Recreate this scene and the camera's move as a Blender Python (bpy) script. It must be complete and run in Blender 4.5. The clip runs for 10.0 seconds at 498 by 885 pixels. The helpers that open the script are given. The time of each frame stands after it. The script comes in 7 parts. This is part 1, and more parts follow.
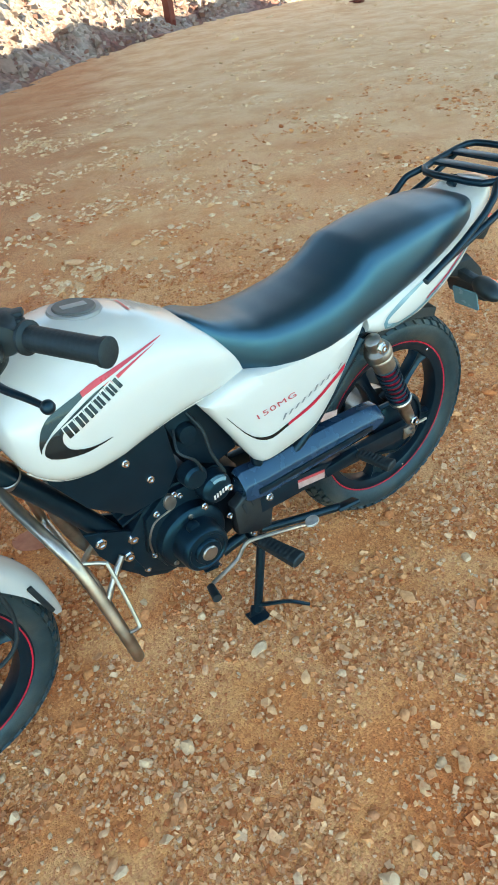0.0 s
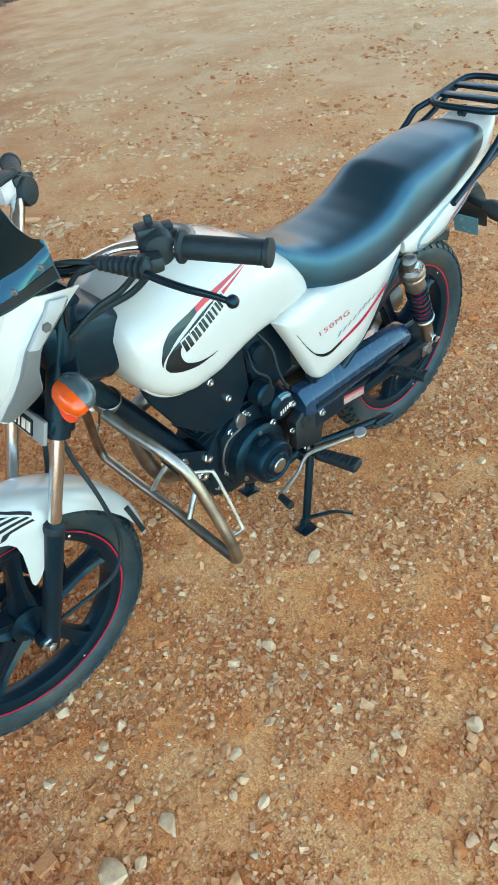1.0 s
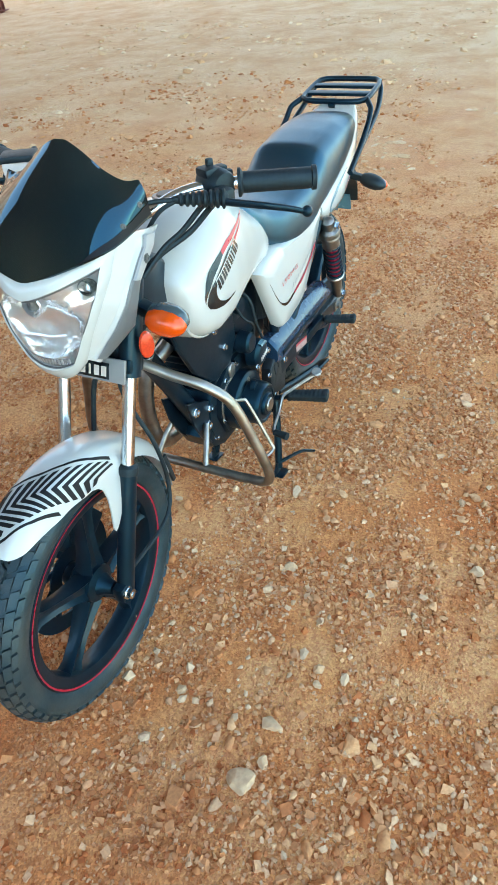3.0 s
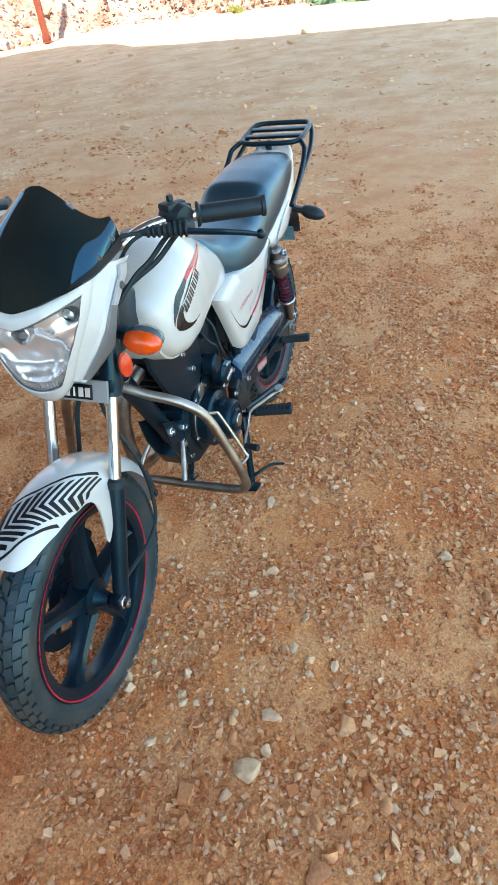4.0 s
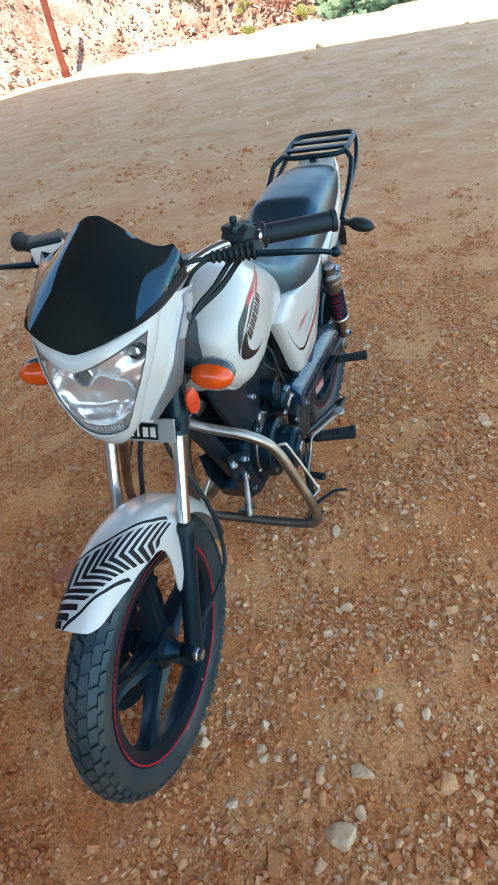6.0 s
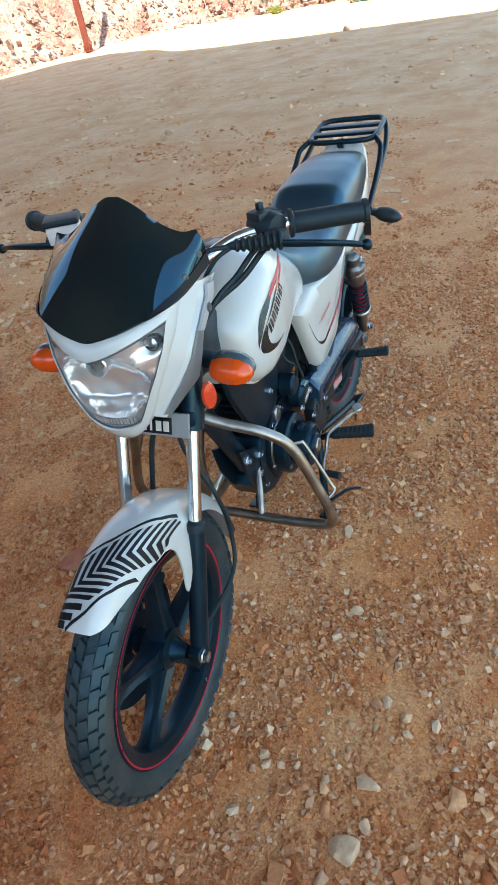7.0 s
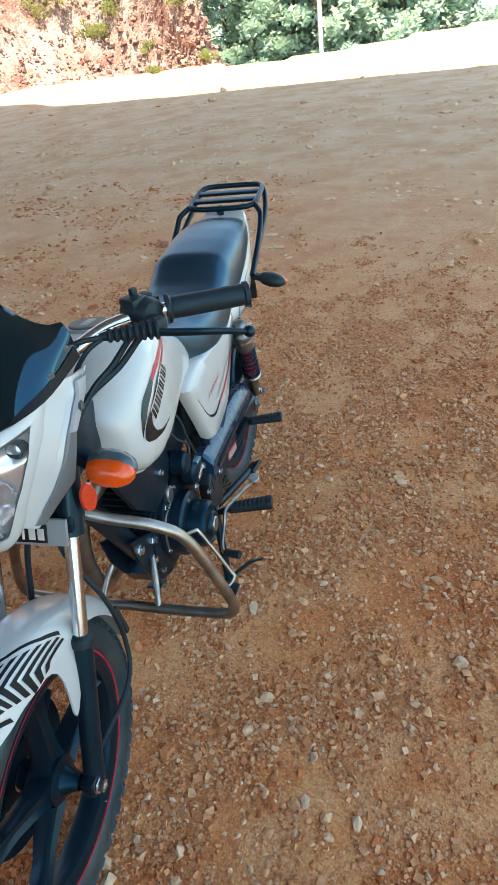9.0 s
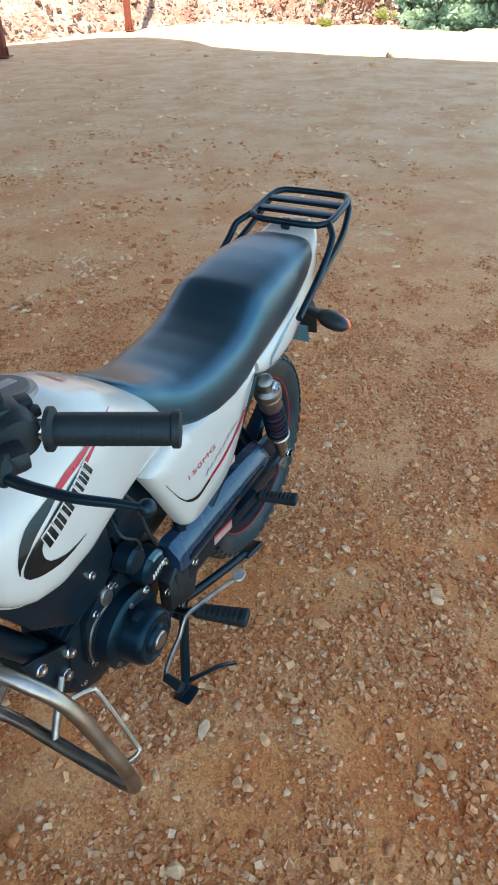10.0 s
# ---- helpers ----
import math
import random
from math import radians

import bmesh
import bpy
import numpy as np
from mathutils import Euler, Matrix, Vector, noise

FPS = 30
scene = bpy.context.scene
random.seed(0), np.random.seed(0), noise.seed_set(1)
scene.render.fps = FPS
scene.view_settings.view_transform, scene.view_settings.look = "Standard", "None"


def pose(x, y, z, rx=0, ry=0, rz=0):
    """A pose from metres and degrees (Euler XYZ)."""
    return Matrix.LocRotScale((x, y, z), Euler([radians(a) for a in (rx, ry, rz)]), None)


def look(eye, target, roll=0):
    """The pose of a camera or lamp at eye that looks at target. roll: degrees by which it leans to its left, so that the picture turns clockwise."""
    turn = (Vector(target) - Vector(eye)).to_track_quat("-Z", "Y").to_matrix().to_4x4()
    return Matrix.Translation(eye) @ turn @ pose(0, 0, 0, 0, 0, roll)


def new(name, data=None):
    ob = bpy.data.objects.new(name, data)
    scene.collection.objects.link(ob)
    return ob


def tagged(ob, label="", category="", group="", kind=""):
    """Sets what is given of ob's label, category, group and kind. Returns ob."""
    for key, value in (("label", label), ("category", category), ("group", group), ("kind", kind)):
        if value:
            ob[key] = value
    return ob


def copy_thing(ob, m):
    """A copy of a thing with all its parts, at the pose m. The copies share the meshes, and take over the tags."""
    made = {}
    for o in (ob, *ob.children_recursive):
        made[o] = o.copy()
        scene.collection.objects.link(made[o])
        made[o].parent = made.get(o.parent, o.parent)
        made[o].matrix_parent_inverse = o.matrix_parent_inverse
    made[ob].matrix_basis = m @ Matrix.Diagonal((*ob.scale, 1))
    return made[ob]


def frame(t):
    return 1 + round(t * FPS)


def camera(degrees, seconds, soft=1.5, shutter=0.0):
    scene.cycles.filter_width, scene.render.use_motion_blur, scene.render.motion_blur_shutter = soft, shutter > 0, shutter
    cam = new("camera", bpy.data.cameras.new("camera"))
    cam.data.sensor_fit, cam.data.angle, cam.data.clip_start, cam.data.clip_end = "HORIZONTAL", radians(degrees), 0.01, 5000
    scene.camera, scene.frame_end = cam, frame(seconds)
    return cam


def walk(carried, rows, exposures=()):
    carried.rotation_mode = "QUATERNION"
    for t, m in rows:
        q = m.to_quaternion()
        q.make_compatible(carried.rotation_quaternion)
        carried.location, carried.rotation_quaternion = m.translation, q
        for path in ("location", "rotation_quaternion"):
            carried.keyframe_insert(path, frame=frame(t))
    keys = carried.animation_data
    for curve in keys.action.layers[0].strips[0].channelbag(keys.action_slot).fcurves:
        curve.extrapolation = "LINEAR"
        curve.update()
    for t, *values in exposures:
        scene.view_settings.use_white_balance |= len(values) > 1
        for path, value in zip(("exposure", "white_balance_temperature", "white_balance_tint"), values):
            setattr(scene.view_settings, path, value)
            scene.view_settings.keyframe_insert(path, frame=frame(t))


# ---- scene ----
cam = camera(42.4, 10.0)
PATH = [
    (0, (1.045, 1.04, 1.383), (0.249, -0.318, 0.149), -9.3),
    (0.1, (1.156, 0.946, 1.364), (0.269, -0.263, 0.042), -3.3),
    (0.2, (1.165, 0.943, 1.353), (0.261, -0.168, -0.043), -2.4),
    (0.4, (1.179, 0.945, 1.369), (0.302, -0.08, -0.107), -4.1),
    (0.5, (1.189, 0.958, 1.385), (0.308, -0.079, -0.081), -5.9),
    (0.7, (1.252, 0.963, 1.397), (0.325, -0.125, -0.002), -5.8),
    (1, (1.389, 0.95, 1.405), (0.46, -0.208, 0.064), -8.4),
    (1.2, (1.466, 0.945, 1.4), (0.537, -0.268, 0.109), -9.4),
    (1.5, (1.558, 0.91, 1.422), (0.587, -0.309, 0.17), -5.6),
    (1.7, (1.612, 0.855, 1.421), (0.571, -0.326, 0.187), -4.9),
    (2, (1.688, 0.762, 1.415), (0.545, -0.306, 0.169), -7.0),
    (2.2, (1.739, 0.727, 1.391), (0.496, -0.223, 0.145), -6.9),
    (2.5, (1.803, 0.703, 1.389), (0.488, -0.079, 0.101), -4.3),
    (2.7, (1.841, 0.72, 1.382), (0.513, -0.031, 0.09), -4.6),
    (3.8, (2.006, 0.812, 1.377), (0.647, 0.066, 0.114), -10.9),
    (4, (2.028, 0.784, 1.395), (0.573, 0.129, 0.19), -8.3),
    (4.2, (2.042, 0.719, 1.419), (0.568, 0.072, 0.232), -9.2),
    (4.5, (2.058, 0.621, 1.389), (0.598, 0.005, 0.17), -10.0),
    (4.7, (2.096, 0.575, 1.379), (0.612, -0.003, 0.17), -8.6),
    (5, (2.102, 0.56, 1.373), (0.621, 0.053, 0.128), -7.6),
    (5.2, (2.096, 0.55, 1.379), (0.632, -0.018, 0.14), -8.7),
    (6.3, (1.915, 0.685, 1.379), (0.473, -0.086, 0.228), -13.7),
    (6.5, (1.907, 0.685, 1.366), (0.482, -0.099, 0.203), -14.5),
    (6.7, (1.907, 0.679, 1.377), (0.504, -0.129, 0.203), -14.2),
    (7, (1.911, 0.625, 1.369), (0.495, -0.142, 0.184), -11.2),
    (7.2, (1.928, 0.589, 1.36), (0.46, -0.104, 0.192), -10.0),
    (7.5, (1.978, 0.482, 1.389), (0.459, -0.107, 0.229), -8.8),
    (7.7, (2.007, 0.425, 1.403), (0.521, -0.133, 0.186), -9.2),
    (8, (2.048, 0.375, 1.381), (0.547, -0.135, 0.161), -7.6),
    (8.2, (2.042, 0.372, 1.367), (0.532, -0.027, 0.117), -4.5),
    (8.5, (1.967, 0.436, 1.363), (0.451, 0.077, 0.108), -7.2),
    (8.7, (1.898, 0.512, 1.39), (0.344, 0.111, 0.196), -9.2),
    (8.9, (1.822, 0.579, 1.396), (0.233, 0.124, 0.271), -7.8),
    (9, (1.788, 0.612, 1.387), (0.204, 0.123, 0.268), -8.1),
    (9.2, (1.724, 0.633, 1.388), (0.21, 0.095, 0.197), -9.5),
    (9.3, (1.694, 0.68, 1.379), (0.201, 0.091, 0.186), -11.3),
    (9.5, (1.584, 0.713, 1.37), (0.134, 0.067, 0.154), -13.1),
    (9.7, (1.462, 0.675, 1.359), (-0.022, 0.056, 0.169), -6.3),
    (9.8, (1.385, 0.708, 1.382), (-0.055, 0.034, 0.17), -6.2),
    (9.9, (1.307, 0.726, 1.391), (-0.097, -0.024, 0.18), -5.3),
    (10, (1.269, 0.658, 1.382), (-0.163, -0.076, 0.195), -1.0),
]
EXPOSURES = [(0, 2.79, 9300, -7), (1.0, 2.92, 9300, -7), (1.5, 2.93, 9300, -7), (2.0, 2.86, 9300, -6), (2.5, 2.97, 9200, -5), (4.0, 2.72, 8800, 3), (4.5, 2.44, 8700, 6), (5.2, 2.44, 8700, 6), (6.5, 2.40, 8600, 3), (8, 2.38, 8600, 6), (8.5, 2.66, 8600, 4), (9, 2.28, 8600, 3), (10, 2.32, 8600, 3)]
walk(cam, [(t, look(eye, target, roll)) for t, eye, target, roll in PATH], EXPOSURES)
STEER_DEG = 2.0

# ---- world, sun, exposure ----
world = bpy.data.worlds.new("world")
scene.world = world
world.use_nodes = True
wn = world.node_tree.nodes
sky = wn.new("ShaderNodeTexSky")
sky.sky_type, sky.sun_disc = "NISHITA", False
SUN_EL, SUN_AZ = 66.0, 20.0          # elevation; direction towards the sun, degrees from +x to +y
sky.sun_elevation, sky.sun_rotation = radians(SUN_EL), radians(90 - SUN_AZ)
world.node_tree.links.new(sky.outputs[0], wn["Background"].inputs[0])
sky.altitude, sky.dust_density, sky.ozone_density = 500, 0.2, 4.0
wn["Background"].inputs[1].default_value = 0.15
sun = new("sun", bpy.data.lights.new("sun", "SUN"))
sun.data.energy, sun.data.angle, sun.data.color = 4.0, radians(0.5), (1.0, 0.97, 0.94)
to_sun = Vector((math.cos(radians(SUN_EL)) * math.cos(radians(SUN_AZ)), math.cos(radians(SUN_EL)) * math.sin(radians(SUN_AZ)), math.sin(radians(SUN_EL))))
sun.matrix_world = look(to_sun * 30, (0, 0, 0))


# ---- materials ----
def mat(name, color, rough=0.5, metal=0.0, vary=0.12, scale=30.0, bump=0.0, bump_scale=200.0, coat=0.0, second=None, spec=0.5, wear=0.1, dust=0.0):
    """A surface with two scales of variation: broad stains in the colour, fine grain in the relief."""
    m = bpy.data.materials.new(name)
    m.use_nodes = True
    nt = m.node_tree
    b = nt.nodes["Principled BSDF"]
    coord = nt.nodes.new("ShaderNodeTexCoord")
    n1 = nt.nodes.new("ShaderNodeTexNoise")
    n1.inputs["Scale"].default_value, n1.inputs["Detail"].default_value = scale, 6
    nt.links.new(coord.outputs["Object"], n1.inputs["Vector"])
    ramp = nt.nodes.new("ShaderNodeValToRGB")
    other = second or tuple(c * (1 - vary) for c in color)
    ramp.color_ramp.elements[0].position, ramp.color_ramp.elements[1].position = 0.35, 0.68
    ramp.color_ramp.elements[0].color, ramp.color_ramp.elements[1].color = (*color, 1), (*other, 1)
    nt.links.new(n1.outputs["Fac"], ramp.inputs[0])
    out = ramp.outputs[0]
    if dust:
        n3 = nt.nodes.new("ShaderNodeTexNoise")
        n3.inputs["Scale"].default_value, n3.inputs["Detail"].default_value = 9, 8
        nt.links.new(coord.outputs["Object"], n3.inputs["Vector"])
        r3 = nt.nodes.new("ShaderNodeMapRange")
        r3.inputs[1].default_value, r3.inputs[2].default_value, r3.inputs[3].default_value, r3.inputs[4].default_value = 0.42, 0.75, 0, dust
        nt.links.new(n3.outputs["Fac"], r3.inputs[0])
        mx = nt.nodes.new("ShaderNodeMixRGB")
        mx.inputs[2].default_value = (0.36, 0.25, 0.15, 1)
        nt.links.new(r3.outputs[0], mx.inputs[0])
        nt.links.new(out, mx.inputs[1])
        out = mx.outputs[0]
    nt.links.new(out, b.inputs["Base Color"])
    rr = nt.nodes.new("ShaderNodeMapRange")
    rr.inputs[3].default_value, rr.inputs[4].default_value = max(0.02, rough - wear), min(1.0, rough + wear)
    n2 = nt.nodes.new("ShaderNodeTexNoise")
    n2.inputs["Scale"].default_value, n2.inputs["Detail"].default_value = scale * 3, 4
    nt.links.new(coord.outputs["Object"], n2.inputs["Vector"])
    nt.links.new(n2.outputs["Fac"], rr.inputs[0])
    nt.links.new(rr.outputs[0], b.inputs["Roughness"])
    b.inputs["Metallic"].default_value = metal
    b.inputs["Coat Weight"].default_value = coat
    b.inputs["Coat Roughness"].default_value = 0.06
    b.inputs["Specular IOR Level"].default_value = spec
    if bump:
        n4 = nt.nodes.new("ShaderNodeTexNoise")
        n4.inputs["Scale"].default_value, n4.inputs["Detail"].default_value = bump_scale, 5
        nt.links.new(coord.outputs["Object"], n4.inputs["Vector"])
        bp = nt.nodes.new("ShaderNodeBump")
        bp.inputs["Strength"].default_value, bp.inputs["Distance"].default_value = bump, 0.002
        nt.links.new(n4.outputs["Fac"], bp.inputs["Height"])
        nt.links.new(bp.outputs[0], b.inputs["Normal"])
    return m


def glassy(name, color, rough=0.03, ior=1.45, transmission=1.0):
    m = bpy.data.materials.new(name)
    m.use_nodes = True
    b = m.node_tree.nodes["Principled BSDF"]
    b.inputs["Base Color"].default_value = (*color, 1)
    b.inputs["Roughness"].default_value = rough
    b.inputs["IOR"].default_value = ior
    b.inputs["Transmission Weight"].default_value = transmission
    return m


WHITE = mat("white_paint", (0.447, 0.459, 0.444), 0.25, vary=0.05, scale=6, coat=0.5, wear=0.05, dust=0.06)
SILVER = mat("silver_paint", (0.22, 0.225, 0.225), 0.42, 0.1, vary=0.08, scale=20, spec=0.35)
PALESILVER = mat("pale_silver_paint", (0.34, 0.35, 0.355), 0.42, 0.15, vary=0.08, scale=20, spec=0.35)
INSERT = mat("silver_panel_paint", (0.135, 0.145, 0.15), 0.45, 0.2, vary=0.1, scale=20, spec=0.3)
BLACK = mat("black_paint", (0.003, 0.010, 0.017), 0.36, vary=0.3, scale=25, coat=0.15, dust=0.008, spec=0.3)
ENGINE = mat("black_engine_enamel", (0.003, 0.010, 0.017), 0.34, vary=0.3, scale=40, bump=0.05, dust=0.008, spec=0.35)
PLASTIC = mat("black_plastic", (0.011, 0.013, 0.016), 0.5, vary=0.3, scale=60, bump=0.12, bump_scale=500, dust=0.05)
RUBBER = mat("tyre_rubber", (0.015, 0.028, 0.035), 0.5, vary=0.25, scale=30, bump=0.25, bump_scale=300, dust=0.14)
GRIP = mat("grip_rubber", (0.009, 0.010, 0.012), 0.6, vary=0.2, scale=60, bump=0.2, bump_scale=400)
VINYL = mat("seat_vinyl", (0.004, 0.013, 0.024), 0.36, vary=0.2, scale=12, bump=0.08, bump_scale=900, spec=0.8, wear=0.05, coat=0.12)
VINYL.node_tree.nodes["Principled BSDF"].inputs["Coat Roughness"].default_value = 0.4
VINYL.node_tree.nodes["Principled BSDF"].inputs["IOR"].default_value = 1.75
CHROME = mat("chrome", (0.66, 0.71, 0.74), 0.18, 1.0, vary=0.10, scale=40, wear=0.06)
STEEL = mat("dull_steel", (0.38, 0.37, 0.35), 0.38, 1.0, vary=0.35, scale=30, bump=0.1, wear=0.12)
PADSTEEL = mat("worn_pedal_metal", (0.46, 0.46, 0.44), 0.45, 0.5, vary=0.3, scale=60, bump=0.2, bump_scale=400)
BRONZED = mat("stained_chrome", (0.40, 0.37, 0.33), 0.36, 1.0, vary=0.4, scale=18, bump=0.08, wear=0.14)
ORANGE = mat("amber_lens", (0.80, 0.080, 0.006), 0.18, vary=0.3, scale=22, coat=0.3, bump=0.25, bump_scale=140)
RED_LENS = mat("red_reflector", (0.62, 0.05, 0.02), 0.16, vary=0.2, scale=300, coat=0.6)
RED = mat("red_paint", (0.42, 0.010, 0.035), 0.3, vary=0.2, scale=30)
REDTEXT = mat("red_ink", (0.42, 0.05, 0.06), 0.4, vary=0.1)
DECAL = mat("black_film", (0.008, 0.008, 0.010), 0.26, vary=0.3, scale=10, coat=0.2)
MATTFILM = mat("matt_black_film", (0.006, 0.006, 0.008), 0.42, vary=0.3, scale=10, spec=0.18, wear=0.03)
SHELL = mat("indicator_shell_paint", (0.045, 0.070, 0.080), 0.25, vary=0.2, scale=15, coat=0.4)
BLUEFILM = mat("blue_grey_film", (0.10, 0.22, 0.27), 0.25, vary=0.2, scale=15, coat=0.4)
GREYTEXT = mat("grey_ink", (0.16, 0.17, 0.18), 0.4, vary=0.1)
TRIMGREY = mat("grey_rubber", (0.075, 0.08, 0.08), 0.55, vary=0.15, scale=40)
STICKER = mat("faded_label", (0.40, 0.27, 0.255), 0.5, vary=0.25, scale=70)
LABELPAPER = mat("warning_label", (0.62, 0.56, 0.52), 0.5, vary=0.15, scale=50)
CASEPAINT = mat("chain_case_paint", (0.010, 0.032, 0.066), 0.26, vary=0.12, scale=9, coat=0.25, dust=0.004)
SCREEN = mat("smoked_screen", (0.006, 0.007, 0.008), 0.05, vary=0.2, scale=5, coat=0.0, spec=1.0, wear=0.02, dust=0.03)
for dark, sheen in ((VINYL, (0.20, 0.64, 0.88)), (BLACK, (0.18, 0.68, 1.0)), (ENGINE, (0.18, 0.68, 1.0)), (PLASTIC, (0.5, 0.85, 1.0)), (RUBBER, (0.45, 0.85, 1.0)), (GRIP, (0.5, 0.85, 1.0)), (SCREEN, (0.16, 0.66, 0.95)), (DECAL, (0.4, 0.8, 1.0)), (CASEPAINT, (0.30, 0.75, 1.0))):
    dark.node_tree.nodes["Principled BSDF"].inputs["Specular Tint"].default_value = (*sheen, 1)      # bluish gloss: the sky's reflection put into the specular tint
LENS = glassy("clear_lens", (0.97, 0.98, 0.98))
BULB = glassy("frosted_bulb", (0.9, 0.92, 0.95), 0.15)
MUFFLER = mat("muffler_black", (0.02, 0.02, 0.02), 0.4, vary=0.3, scale=30, dust=0.2)
RUST_POST = mat("red_oxide_paint", (0.15, 0.032, 0.024), 0.55, vary=0.35, scale=6, bump=0.3, bump_scale=60)
ROOF = mat("roof_sheet", (0.15, 0.152, 0.155), 0.6, 0.0, vary=0.15, scale=1.5)
PLASTER = mat("grey_plaster", (0.36, 0.365, 0.37), 0.85, vary=0.15, scale=1.2)
MIRRORED = mat("bright_reflector", (0.93, 0.94, 0.95), 0.17, 0.72, vary=0.04, scale=30, wear=0.06)
BARK = mat("bark", (0.13, 0.10, 0.075), 0.9, vary=0.4, scale=8, bump=0.6, bump_scale=25)
POLE = mat("weathered_pole", (0.55, 0.54, 0.52), 0.7, vary=0.2, scale=5)
# far foliage, paled by haze put into the leaf colour
LEAFY = mat("hazed_pine_foliage", (0.34, 0.46, 0.35), 0.6, second=(0.42, 0.54, 0.43), scale=0.9)
BUSHY = mat("bush_foliage", (0.27, 0.32, 0.11), 0.6, second=(0.34, 0.37, 0.17), scale=2)
for leafy in (LEAFY, BUSHY):      # sunlight shines through the leaves
    nt = leafy.node_tree
    b = nt.nodes["Principled BSDF"]
    thin, mix = nt.nodes.new("ShaderNodeBsdfTranslucent"), nt.nodes.new("ShaderNodeMixShader")
    mix.inputs[0].default_value = 0.45
    nt.links.new(b.inputs["Base Color"].links[0].from_socket, thin.inputs["Color"])
    nt.links.new(b.outputs[0], mix.inputs[1])
    nt.links.new(thin.outputs[0], mix.inputs[2])
    nt.links.new(mix.outputs[0], nt.nodes["Material Output"].inputs["Surface"])
DRYLEAF = mat("dry_leaf", (0.42, 0.14, 0.075), 0.6, second=(0.32, 0.095, 0.05), scale=40, bump=0.3)
BRICKRED = mat("fired_clay", (0.38, 0.14, 0.08), 0.85, vary=0.3, scale=30, bump=0.5)


def ruddy(nt, tone):
    """Iron-red earth mixed into the tan in front of the motorcycle, in an uneven patch. Its darkening also stands in
    for dimmer light.
    """
    coord = nt.nodes.new("ShaderNodeTexCoord")
    along_ = nt.nodes.new("ShaderNodeVectorMath")
    along_.operation = "DOT_PRODUCT"
    along_.inputs[1].default_value = (1.0, -0.55, 0)
    nt.links.new(coord.outputs["Object"], along_.inputs[0])
    n = nt.nodes.new("ShaderNodeTexNoise")
    n.inputs["Scale"].default_value, n.inputs["Detail"].default_value, n.inputs["Roughness"].default_value = 2.6, 7, 0.6
    nt.links.new(coord.outputs["Object"], n.inputs["Vector"])
    s = nt.nodes.new("ShaderNodeMath")
    s.operation, s.inputs[1].default_value = "MULTIPLY_ADD", 2.2
    nt.links.new(n.outputs["Fac"], s.inputs[0])
    nt.links.new(along_.outputs["Value"], s.inputs[2])
    r = nt.nodes.new("ShaderNodeMapRange")
    r.inputs[1].default_value, r.inputs[2].default_value = 2.05, 3.2
    nt.links.new(s.outputs[0], r.inputs[0])
    m = nt.nodes.new("ShaderNodeMixRGB")
    m.blend_type = "MULTIPLY"
    m.inputs[2].default_value = (0.79, 0.59, 0.50, 1)
    nt.links.new(r.outputs[0], m.inputs[0])
    nt.links.new(tone, m.inputs[1])
    return m.outputs[0]


